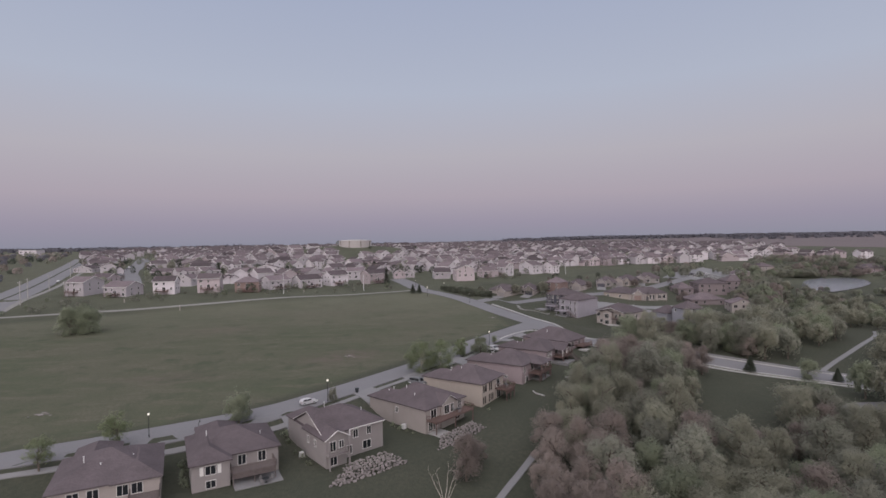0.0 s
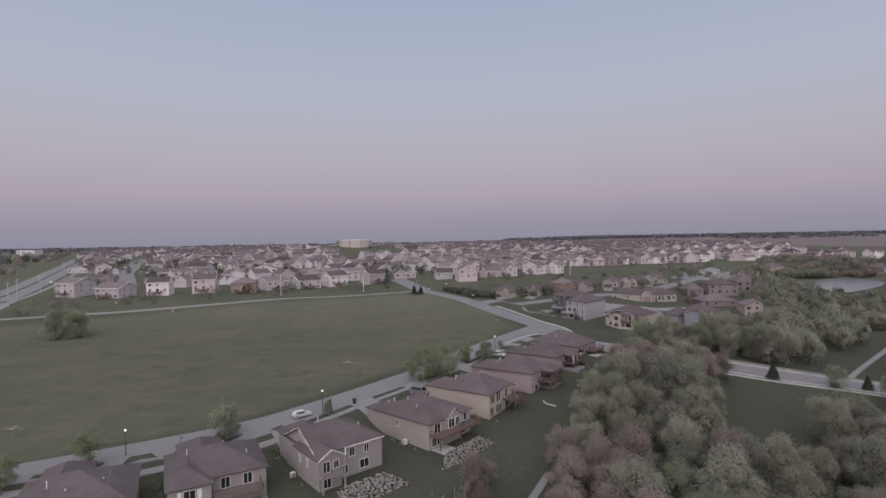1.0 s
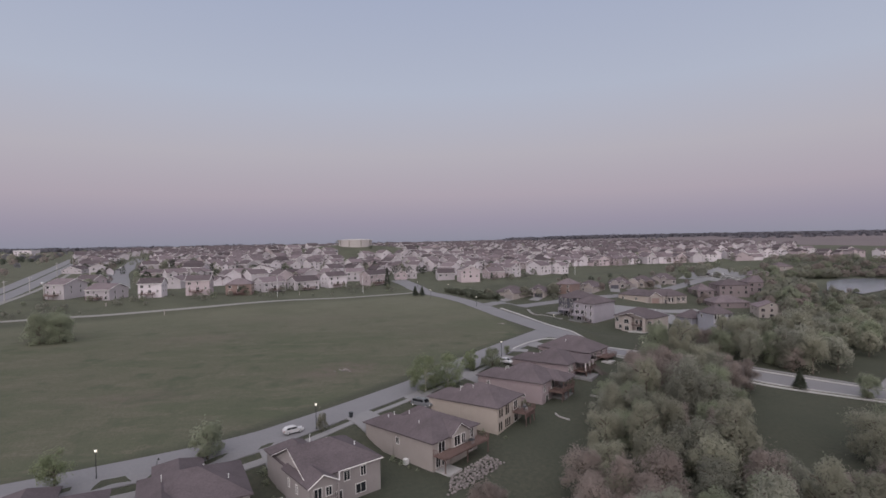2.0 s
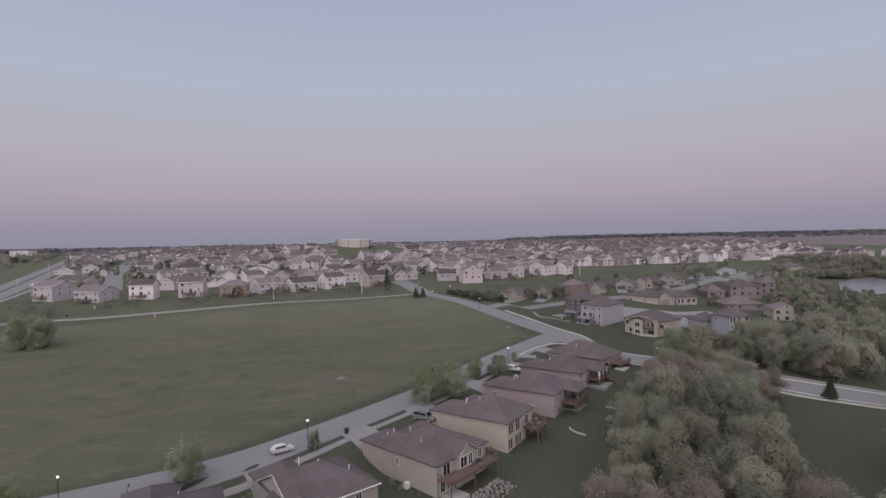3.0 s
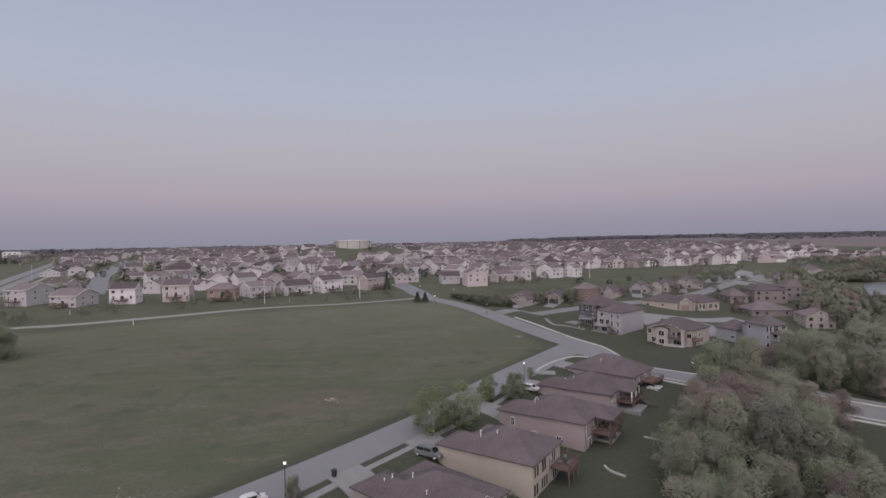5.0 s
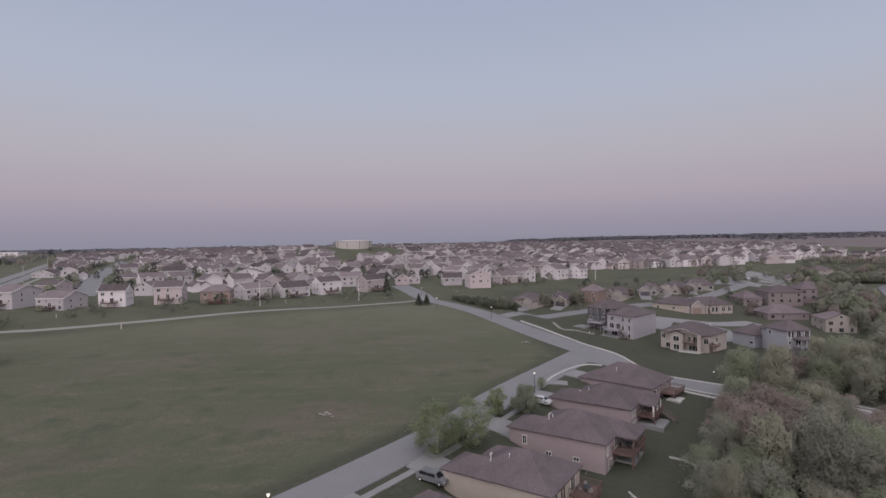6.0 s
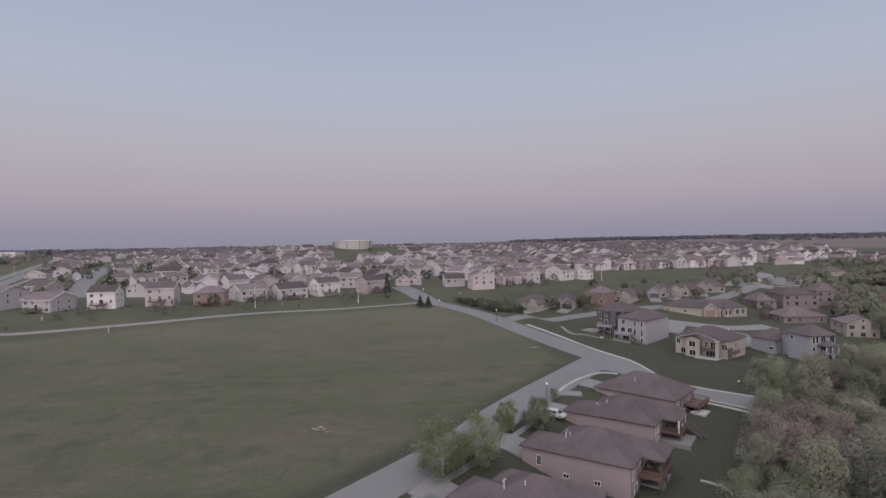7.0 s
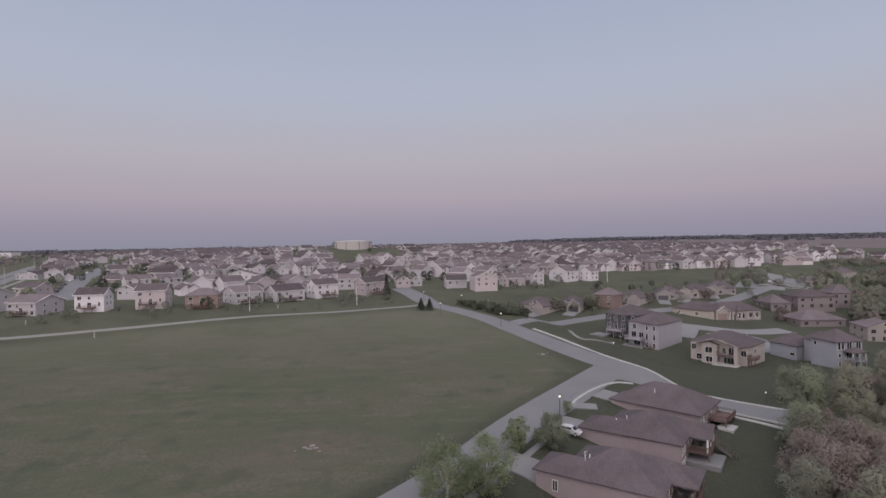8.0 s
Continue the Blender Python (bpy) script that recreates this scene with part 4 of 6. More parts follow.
def row_house(x, y, rot, w, d, eave, rise, ridge, hips, wall, label, storeys, has_deck, casing=None):
    """A house of the nearer rows, with windows to the meadow and, at some, a raised deck."""
    c = pose(x, y, 0, 0, 0, rot) @ Vector((w / 2, d / 2, 0))
    TAKEN.append((c.x, c.y))
    h = house(x, y, rot, min(ground(x, y), ground(c.x, c.y)) - 0.1, label, wall, ROOF_HAZED, [(0, w, 0, d, eave, rise, ridge, *hips)], GFAR)
    n = max(2, round(w / 4))
    for s in range(storeys):
        zz = eave - 1.45 - 2.7 * s
        for i in range(n):
            if (i * 2 + s) % 5 != 4:
                window(h, "-y", w * (i + 0.5) / n, zz, 0.9 if (i + s) % 2 else 1.5, 1.3 if s == 0 else 1.5, 0.0, 1, casing)
        for u in (d * 0.3, d * 0.7):
            if x > 0 or rot > 20:
                window(h, "-x", u, zz, 0.8, 1.2, 0.0, 0, casing)
            if x < 0 and rot < 20:
                window(h, "+x", u, zz, 0.8, 1.2, w, 0, casing)
    if casing is None:
        gable_boards(h, 0, w, 0, d, eave, rise, ridge, *hips)
    if ridge == "y":
        window(h, "-y", w / 2, eave + rise * 0.4, 0.9, 0.9, 0.0, 0)
    if has_deck:
        window(h, "-y", w * 0.5, eave * 0.42, 1.7, 2.0, 0.0, 1)
        deck(h, w * 0.2, w * 0.72, -3.2, eave * 0.42 - 1.0, -0.3, WOOD)
    return h


row_house(-189.0, 312.3, -14, 11.7, 15.0, 7.9, 2.9, "x", (False, False), WALL_WHITE, "white house with a broad gable end", 2, 1)
row_house(-164.4, 304.8, -14, 14.2, 13.2, 5.5, 2.9, "x", (False, False), WALL_WHITE, "white low house with a red-brown rear deck", 2, 1)
row_house(-139.5, 308.0, 4, 11.6, 8.5, 7.6, 2.9, "x", (False, False), WALL_WHITE, "tall white house with a brown rear deck", 2, 1)
row_house(-117.0, 312.5, 6, 12.2, 9.0, 8.2, 2.9, "x", (False, False), WALL_PINK, "tall pinkish house with a small deck", 2, 1)
row_house(-96.0, 312.5, 6, 13.4, 9.5, 5.9, 2.9, "x", (True, True), WALL_BRICK, "red-brown house with hip roof and lit window", 2, 1)
row_house(-79.2, 326.4, 44, 14.2, 13.0, 5.6, 2.9, "x", (False, False), WALL_WHITE, "white gabled house behind a utility pole", 2, 1)
row_house(-63.0, 336.8, 40, 15.6, 11.5, 5.3, 3.2, "x", (False, False), WALL_WHITE, "white house with a dark red roof", 2, 1)
row_house(-46.1, 351.7, 40, 13.6, 9.5, 7.3, 2.9, "x", (False, False), WALL_WHITE, "tall white house with a brown balcony", 2, 1)
row_house(-21.4, 361.8, 40, 15.4, 10.5, 7.2, 2.9, "x", (False, False), WALL_PINK, "pinkish two-storey house with a gable roof", 2, 1)
row_house(-144.2, 350.0, -8, 10.1, 12.0, 4.9, 2.9, "y", (False, False), WALL_WHITE, "low white house with a front gable", 1, 0)
row_house(-202.5, 442.5, -8, 19.0, 11.0, 2.3, 2.9, "x", (False, False), WALL_PINK, "pinkish house with a broad brown roof", 1, 0)
row_house(-170.1, 438.7, -6, 16.9, 11.0, 6.4, 2.9, "x", (False, False), WALL_WHITE, "wide white two-storey house", 2, 0)
row_house(-124.1, 403.4, 4, 15.3, 11.0, 4.3, 2.9, "x", (False, False), WALL_WHITE, "white house with dormer windows", 1, 0)
row_house(-114.4, 418.3, 4, 19.0, 12.0, 5.3, 2.9, "y", (False, False), WALL_WHITE, "white house with a wide front gable", 1, 0)
row_house(-90.6, 409.3, 6, 19.0, 11.0, 3.0, 2.9, "x", (False, False), WALL_WHITE, "pale house with a dormered roof", 1, 0)
row_house(-39.5, 391.8, 8, 12.8, 11.0, 6.4, 2.9, "x", (False, False), WALL_WHITE, "white house beside the tall houses", 2, 0)
row_house(-209.0, 372.5, -12, 13.0, 11.0, 4.8, 2.9, "x", (False, False), WALL_PINK, "white house with a long roof", 1, 0)
row_house(-284.8, 482.4, -14, 19.0, 12.0, 3.4, 2.9, "y", (False, False), WALL_WHITE, "white gabled house by the street", 1, 0)
row_house(-319.4, 566.6, -10, 19.0, 11.0, 5.2, 2.9, "x", (False, False), WALL_WHITE, "long white house by the street", 1, 0)
row_house(24.8, 386.0, 4, 12.0, 12.0, 5.0, 2.9, "x", (False, False), WALL_WHITE, "white house with a dark gable roof", 1, 0)
row_house(39.3, 368.0, 8, 13.1, 12.0, 8.4, 2.9, "y", (False, False), WALL_PINK, "tall pinkish house with a front gable", 2, 0)
row_house(61.4, 387.7, 25, 13.7, 8.5, 5.1, 3.2, "x", (False, False), WALL_PINK, "pinkish house with a brown roof", 2, 0)
row_house(78.7, 393.2, 32, 9.4, 11.0, 7.0, 3.0, "y", (False, False), WALL_WHITE, "white house with a bright front gable", 2, 0)
row_house(103.1, 404.3, 34, 12.0, 14.5, 7.0, 3.4, "x", (False, False), WALL_WHITE, "white two-storey house with a gable side", 2, 0)
row_house(120.1, 407.4, 34, 8.0, 10.5, 6.4, 2.9, "x", (False, False), WALL_WHITE, "white gabled house at the row's end", 2, 0)
row_house(-5.1, 395.7, 6, 8.5, 11.0, 4.4, 2.9, "y", (False, False), WALL_PINK, "white house on the corner", 1, 0)
row_house(2.6, 400.6, 6, 8.0, 11.0, 3.7, 2.9, "y", (False, False), WALL_WHITE, "white house on the corner street", 1, 0)
# the villas beyond the road
def dark_villa():
    h = house(76.5, 271.6, -54, 2.9, "dark slate two-storey house with white window frames", WALL_DARK, ROOF_BROWN,
              [(0, 13, 0, 13, 8.3, 3.2, "x", True, True), (3.5, 9.5, -1.2, 6, 8.2, 2.0, "y", True, False)], GMID)
    TAKEN.append((84, 272))
    for u in (1.6, 5.0, 8.2, 11.4):
        y_ = -1.2 if 3.5 < u < 9.5 else 0.0
        window(h, "-y", u, 6.9, 1.1, 1.7, y_, 1)
        window(h, "-y", u, 3.9, 1.3, 1.7, y_, 1)
    window(h, "-y", 6.4, 1.1, 2.6, 1.9, -1.2, 2)
    deck(h, 3.0, 9.0, -4.6, 2.6, -0.6, WALL_GREY, y1=-1.2, stairs=(9.0, 1))
    slab(h, -3.0, 3.2, -6.5, -0.5, DRIVE)
    for u in (3.5, 9.0):
        window(h, "-x", u, 6.7, 1.0, 1.5, 0.0, 1)


def grey_villa():
    h = house(77.6, 255.3, -54, 1.6, "grey two-storey house with rear deck and stairs", WALL_GREY, ROOF_BROWN,
              [(0, 11.6, 1.4, 17, 8.6, 2.8, "y", True, True), (6.6, 11.66, 0, 9, 8.55, 1.7, "y", True, False)], GMID)
    TAKEN.append((89, 256))
    for u in (7.6, 10.2):
        window(h, "-y", u, 7.0, 0.7, 1.5, 0.0, 0)
        window(h, "-y", u, 4.0, 0.7, 2.0, 0.0, 0)
        window(h, "-y", u, 1.2, 0.8, 1.5, 0.0, 0)
    window(h, "-y", 2.0, 4.1, 1.8, 2.0, 1.4, 1)
    window(h, "-y", 4.8, 4.1, 1.6, 2.0, 1.4, 1)
    window(h, "-y", 3.2, 1.2, 2.4, 2.0, 1.4, 1)
    window(h, "-y", 2.2, 7.0, 1.3, 1.5, 1.4, 1)
    deck(h, 0.2, 6.5, -1.8, 2.9, -0.4, WALL_GREY, y1=1.4, stairs=(6.5, 1))
    slab(h, -0.5, 7.0, -2.6, 1.4, DRIVE)


def blue_villa():
    h = house(120.8, 214.8, 5, 1.2, "blue-grey two-storey house with white windows", WALL_BLUE, ROOF_BROWN,
              [(0, 8.6, 0, 8.4, 7.8, 3.0, "x", True, True), (3.0, 8.66, 7, 14, 6.4, 2.6, "y", True, True)], GMID)
    TAKEN.append((124, 221))
    for u in (1.0, 2.2):
        window(h, "-y", u, 6.5, 0.8, 1.9, 0.0, 0)
    for u in (4.3, 7.3):
        window(h, "-y", u, 6.5, 1.5, 1.9, 0.0, 1)
    window(h, "-y", 1.1, 3.9, 0.8, 1.0, 0.0, 0)
    window(h, "-y", 1.2, 1.2, 0.9, 1.6, 0.0, 0)
    window(h, "-y", 4.2, 4.0, 1.9, 2.0, 0.0, 1)
    window(h, "-y", 7.2, 3.9, 1.4, 1.6, 0.0, 1)
    window(h, "-y", 7.0, 1.2, 1.4, 1.6, 0.0, 1)
    window(h, "-x", 6.8, 6.4, 0.9, 1.2, 0.0, 0)
    deck(h, 2.4, 7.0, -3.0, 2.8, -0.4, WALL_BLUE, stairs=(2.4, -1))
    bm = bmesh.new()
    roof_shell(bm, 2.6, 6.8, -2.9, 0.3, 5.2, 1.1, "x", True, True)
    part("porch_roof", bm, ROOF_BROWN, h, "small hipped porch roof")
    for u in (2.7, 4.7, 6.7):
        part("porch_post", boxes((u - 0.12, u + 0.12, -2.85, -2.6, 2.8, 5.0)), WHITE, h)
    slab(h, 4.0, 8.6, -3.6, 0.0, DRIVE)
    w = house(117.4, 237.0, -74, 1.3, "blue-grey low garage wing with hip roof", WALL_BLUE, ROOF_BROWN, [(0, 8.8, 0, 9, 4.0, 3.2, "x", True, True)], GMID)
    window(w, "-y", 7.4, 1.2, 1.6, 0.8, 0.0, 0)
    TAKEN.append((123, 234))


def garage_villa(x, y, rot, wall, label, w=12.0, d=11.0, eave=3.1, rise=3.4, side=1, drive=9.0, z=None, door=None):
    """A low house; a gabled garage stands forward at one end, a small white-trimmed gable beside it, with a driveway before it.
    (x, y): the garage's front corner."""
    z = ground(x, y) - 0.1 if z is None else z
    g0, g1 = (0.0, 6.0)
    b0, b1 = (0.0, w) if side > 0 else (6.0 - w, 6.0)
    q0, q1 = (6.0, 9.2) if side > 0 else (-3.2, 0.0)
    h = house(x, y, rot, z, label, wall, ROOF_BROWN, [(b0 + 0.06, b1 - 0.06, 4.0, 4.0 + d, eave, rise, "x", True, True), (g0, g1, 0, 9, eave + 0.05, 2.5, "y", False, False),
                                                      (q0, q1, 2.4, 8, eave + 0.1, 1.9, "y", False, False)], GMID)
    c = h.matrix_world @ Vector((w / 2, d / 2, 0))
    TAKEN.append((c.x, c.y))
    part("garage_door", boxes((0.7, 5.3, -0.05, 0.1, -0.2, 2.3)), door or WALL_BEIGE, h, "wide panelled garage door")
    fascia(h, [(-0.5, -0.5, eave), (3.0, -0.5, eave + 2.5), (6.5, -0.5, eave)], 0.12)
    fascia(h, [(q0 - 0.45, 1.9, eave + 0.05), ((q0 + q1) / 2, 1.9, eave + 2.0), (q1 + 0.45, 1.9, eave + 0.05)], 0.1)
    window(h, "-y", (q0 + q1) / 2, 1.5, 1.5, 1.6, 2.4)
    u = b1 - 1.4 if side > 0 else b0 + 1.4
    window(h, "-y", u, 1.7, 1.4, 1.4, 4.0)
    window(h, "-x", 5.6, 1.7, 0.9, 1.2, g0, 0)
    window(h, "+x", 5.6, 1.7, 0.9, 1.2, g1, 0)
    window(h, "-x", 10.0, 1.7, 1.2, 1.3, b0 + 0.06)
    vents(h, (b0 + w * 0.4, 8.5, eave + rise * 0.6, 0.5))
    if drive:
        m = h.matrix_world
        p0, p1 = (m @ Vector((3.0, -0.2, 0))).xy, (m @ Vector((3.0, -drive, 0))).xy
        strip("driveway", [p0, (p0 + p1) / 2, p1], -2.7, 2.7, 0.21, DRIVE, "pale concrete driveway before a garage", step=2.5, lateral=2, category="driveway")
    return h


def long_villa():
    """Two low tan houses end to end along the court: a long blank side wall, then garage door, pillars and tall windows."""
    h = house(121.5, 306.5, -56, 4.3, "long pale yellow house with brown hip roof", WALL_YELLOW, ROOF_BROWN, [(0, 18.5, 0, 12, 3.4, 3.0, "x", True, True)], GMID)
    for u in (3.0, 11.0):
        window(h, "-y", u, 1.6, 1.2, 1.2, 0.0)
    part("pillar", boxes((17.0, 18.56, -0.4, 0.4, -1, 3.2)), WALL_CREAM, h)
    TAKEN.append((133, 302))
    h = house(132.4, 290.0, 2, 3.9, "tan house with pale pillars, brown garage door and tall windows", WALL_TAN, ROOF_BROWN,
              [(0, 21, 1.2, 13, 3.7, 3.3, "x", True, True), (0.06, 5.8, 0.6, 8, 3.65, 2.2, "y", False, False), (9.5, 13.5, 0.4, 8, 3.7, 1.9, "y", True, False)], GMID)
    part("garage_door", boxes((0.9, 5.0, 0.5, 0.7, -0.2, 2.7)), WALL_BRICK, h, "red-brown garage door")
    fascia(h, [(-0.4, 0.1, 3.6), (2.9, 0.1, 5.85), (6.2, 0.1, 3.6)], 0.2)
    for u in (6.2, 7.6, 14.2):
        part("pillar", boxes((u - 0.35, u + 0.35, 0.3, 1.0, -0.6, 3.5)), WALL_CREAM, h)
    window(h, "-y", 10.6, 1.7, 1.0, 2.2, 0.4, 0)
    window(h, "-y", 12.4, 1.7, 1.0, 2.2, 0.4, 0)
    # flat dark panel put in for the shade of the entrance recess
    part("door", boxes((8.2, 9.2, 1.1, 1.3, -0.2, 2.1)), WALL_DARK, h, "dark front door")
    window(h, "-y", 16.4, 1.7, 1.6, 2.0, 1.2)
    window(h, "-y", 19.2, 1.7, 1.4, 2.0, 1.2)
    TAKEN.append((143, 297))


dark_villa()
grey_villa()
blue_villa()
long_villa()
garage_villa(57.6, 311.2, -52, WALL_TAN, "tan house with a pale garage gable and wide brown roof", w=16, side=-1, eave=3.2)
# the WALL_DARK panel stands in for the shaded inside of the open garage
garage_villa(74.2, 312.6, -34, WALL_TAN, "small tan house with an open garage", w=12, side=-1, door=WALL_DARK)
garage_villa(107.6, 323.6, -48, WALL_TAN, "tan house with a small white-trimmed gable", w=13, side=-1, drive=11)
garage_villa(126.5, 331.5, -20, WALL_BEIGE, "beige house with a dark porch and steep brown roof", w=13, side=1, drive=10, door=WALL_DARK)
garage_villa(139.5, 334.5, -34, WALL_TAN, "tan house with a white-trimmed gable", w=14, side=1, eave=3.4, drive=10)
garage_villa(157.0, 340.0, -24, WALL_BEIGE, "beige house with a broad roof and open porch", w=15, side=1, eave=3.4, drive=10)
row_house(90.0, 321.0, -46, 10.0, 10.0, 5.8, 3.2, "x", (True, True), WALL_BRICK, "brown house with tall pale windows", 2, 0)
row_house(169.0, 256.0, -18, 11.0, 13.0, 5.2, 2.6, "y", (False, True), WALL_TAN, "tan house with a broad side gable", 2, 0, casing=WALL_TAN)
row_house(167.6, 305.2, -6, 9.1, 13.0, 3.8, 3.6, "x", (True, True), WALL_TAUPE, "taupe house with a broad brown roof", 1, 0, casing=WALL_BEIGE)
row_house(179.8, 303.9, -8, 16.5, 14.0, 6.8, 3.0, "x", (True, True), WALL_TAUPE, "taupe two-storey house with hip roof", 2, 0, casing=WALL_BEIGE)
row_house(161.1, 278.8, -6, 18.0, 14.0, 2.9, 3.2, "x", (True, True), WALL_TAUPE, "taupe house behind the blue one", 1, 0, casing=WALL_BEIGE)
row_house(199.2, 307.4, -10, 8.3, 12.0, 7.2, 3.6, "x", (True, False), WALL_TAUPE, "taupe house beside the trees", 2, 0, casing=WALL_BEIGE)
row_house(271.9, 409.2, -6, 19.0, 13.0, 2.7, 3.0, "y", (False, False), WALL_CREAM, "cream gabled house before the car park", 1, 0)
row_house(305.3, 426.0, -6, 13.7, 13.0, 5.7, 3.2, "x", (True, True), WALL_TAN, "tan house with a long brown roof", 2, 0)


def front_edge(x):
    return lerp(x, FX, FY)


FX = [-420, -330, -175, -10, 60, 125, 210, 340, 500, 640]
FY = [720, 560, 345, 385, 405, 440, 450, 490, 650, 800]
rng = random.Random(7)
spots = []
k = 0
yb = 0.0
while yb < 900:
    x = -620.0
    while x < 760:
        x += rng.uniform(14.5, 19.0)
        y = front_edge(x) + yb + 22 + rng.uniform(-4, 4) + 14 * math.sin(x / 90 + k)
        if y > 1200 + rng.uniform(-120, 120) or (x > 300 and y > farm_edge(x) - 15) or abs(x) > y * 0.85 + 40:
            continue
        if ((x + 51) / 75) ** 2 + ((y - 612) / 62) ** 2 < 1:
            continue
        road_x = lerp(y, [350, 406, 470, 562, 737, 900], [-172, -200, -232, -268, -344, -400])
        if abs(x - road_x) < 16 or x < road_x - 55 - 0.1 * (y - 350):
            continue
        if any(abs(x - a) < 15 and abs(y - b) < 15 for a, b in TAKEN):
            continue
        if rng.random() < 0.07:
            continue
        spots.append((y, x, rng.choice((0, 1, 1, 1, 3, 4, 5, 0, 2, 4)), 22 + 24 * math.sin(x / 160 + y / 210) + rng.choice((0, 0, 90, 180, 180, 270)) + rng.uniform(-6, 6)))
    yb += 30 if k % 2 == 0 else 40
    k += 1
spots.sort()
for y, x, k, rot in spots[:235]:
    far_house(k, x, y, rot)

far_bm = bmesh.new()
roof_bm = bmesh.new()
for y, x, k, rot in spots[235:]:
    m = pose(x, y, ground(x, y), 0, 0, rot)
    wv, rv = len(far_bm.verts), len(roof_bm.verts)
    w, d, ev, ri = rng.uniform(10, 14), rng.uniform(9, 12), rng.choice((4.2, 6.2, 6.2)), rng.uniform(2.6, 3.3)
    way = rng.choice("xy")
    wall_block(far_bm, -w / 2, w / 2, -d / 2, d / 2, -2, ev, ri, way)
    roof_shell(roof_bm, -w / 2, w / 2, -d / 2, d / 2, ev, ri, way)
    far_bm.verts.ensure_lookup_table()
    roof_bm.verts.ensure_lookup_table()
    for bm, a in ((far_bm, wv), (roof_bm, rv)):
        for v in bm.verts[a:]:
            v.co = m @ v.co
est = thing("distant_houses", "many small pale houses with brown roofs reaching to the horizon", "houses", pose(0, 0, 0), kind="stuff")
tagged(part("walls", far_bm, WALL_WHITE, est), kind="stuff")
tagged(part("roofs", roof_bm, ROOF_HAZED, est), kind="stuff")


# ---- trees ----
def crown_mesh(name, material, size, lobes, leaves, leaf, seed, tall=1.0, inner=0.35):
    """Leaves in loose clumps: lobes round the stem, each filled with small folded leaf sprays, denser at the skin."""
    r = random.Random(seed)
    verts, faces, normals = [], [], []
    cs = []
    for i in range(lobes * 2):
        a, h = r.uniform(0, 6.283), r.uniform(-0.92, 0.95)
        rad = r.uniform(0.3, 0.78) * math.sqrt(max(0.05, 1 - h * h))
        cs.append((Vector((rad * math.cos(a), rad * math.sin(a), h * 0.72 * tall)) * size, r.uniform(0.16, 0.36) * size))
    cs += [(Vector((0, 0, h * size * tall)), 0.55 * size) for h in (-0.15, 0.08, 0.2, 0.35)]
    for _ in range(leaves):
        c, rr = r.choice(cs)
        dv = Vector((r.gauss(0, 1), r.gauss(0, 1), r.gauss(0, 1))).normalized()
        if dv.z < -0.3 and r.random() < 0.85:
            dv.z = -dv.z
        # most sprays fill the skin of a clump, some stray up and out of it
        reach = r.uniform(inner, 1.0) ** 0.5 * r.uniform(0.8, 1.12)
        if r.random() < 0.22:
            reach *= r.uniform(1.0, 1.5)
        p = c + Vector((dv.x, dv.y, dv.z * 1.25)) * rr * reach
        nrm = (dv * 0.6 + Vector((r.uniform(-1, 1), r.uniform(-1, 1), r.uniform(-0.2, 1.6))) * 0.6).normalized()
        t = nrm.orthogonal().normalized()
        t = (Matrix.Rotation(r.uniform(0, 6.283), 3, nrm) @ t)
        b = nrm.cross(t)
        s = leaf * r.uniform(0.6, 1.35)
        k = len(verts)
        verts += [p + t * s, p + b * s * 0.7, p - t * s]
        faces.append((k, k + 1, k + 2))
        soft_n = (dv * 0.75 + Vector((p.x, p.y, p.z + 0.3 * size)) * (0.55 / size) + nrm * 0.4).normalized()
        normals += [soft_n] * 3
    me = bpy.data.meshes.new(name)
    me.from_pydata(verts, [], faces)
    me.polygons.foreach_set("use_smooth", [True] * len(faces))
    me.normals_split_custom_set_from_vertices(normals)
    me.materials.append(material)
    return me


def trunk_mesh(height, radius, limbs, seed, material, spread=0.36, base=0.4):
    r = random.Random(seed)
    bm = bmesh.new()
    pts = [Vector((0, 0, -0.4))]
    for i in range(4):
        pts.append(Vector((r.uniform(-0.12, 0.12) * i, r.uniform(-0.12, 0.12) * i, height * (i + 1) / 4)))
    for i in range(4):
        beam(bm, pts[i], pts[i + 1], radius * (1 - i * 0.22), 7, radius * (1 - (i + 1) * 0.22))
    for i in range(limbs):
        h = r.uniform(base, 0.9)
        a = r.uniform(0, 6.283)
        s = Vector((0, 0, height * h))
        L = height * spread * r.uniform(0.45, 0.8)
        mid = s + Vector((math.cos(a) * L * 0.5, math.sin(a) * L * 0.5, L * 0.35))
        end = mid + Vector((math.cos(a + r.uniform(-0.5, 0.5)) * L * 0.5, math.sin(a) * L * 0.5, L * r.uniform(0.2, 0.6)))
        beam(bm, s, mid, radius * 0.42, 5, radius * 0.28)
        beam(bm, mid, end, radius * 0.28, 5, radius * 0.08)
        for _ in range(2):
            tip = mid + Vector((r.uniform(-1, 1), r.uniform(-1, 1), r.uniform(0.3, 1))) * L * 0.4
            beam(bm, mid, tip, radius * 0.18, 4, radius * 0.05)
    return mesh_of("trunk", bm, material)


def tree_proto(label, leafm, bark, height, crown, leaves, leaf, seed, lobes=11, tall=1.0, limbs=9, name="tree", inner=0.35, lift=0.62):
    t = thing(name, label, "tree", pose(0, 0, 0))
    part("trunk", trunk_mesh(height * 0.74, 0.022 * height + 0.06, limbs, seed, bark), None, t)
    c = part("crown", crown_mesh("crown", leafm, crown, lobes, leaves, leaf, seed + 50, tall, inner), None, t)
    c.location = (0, 0, height * lift)
    return t


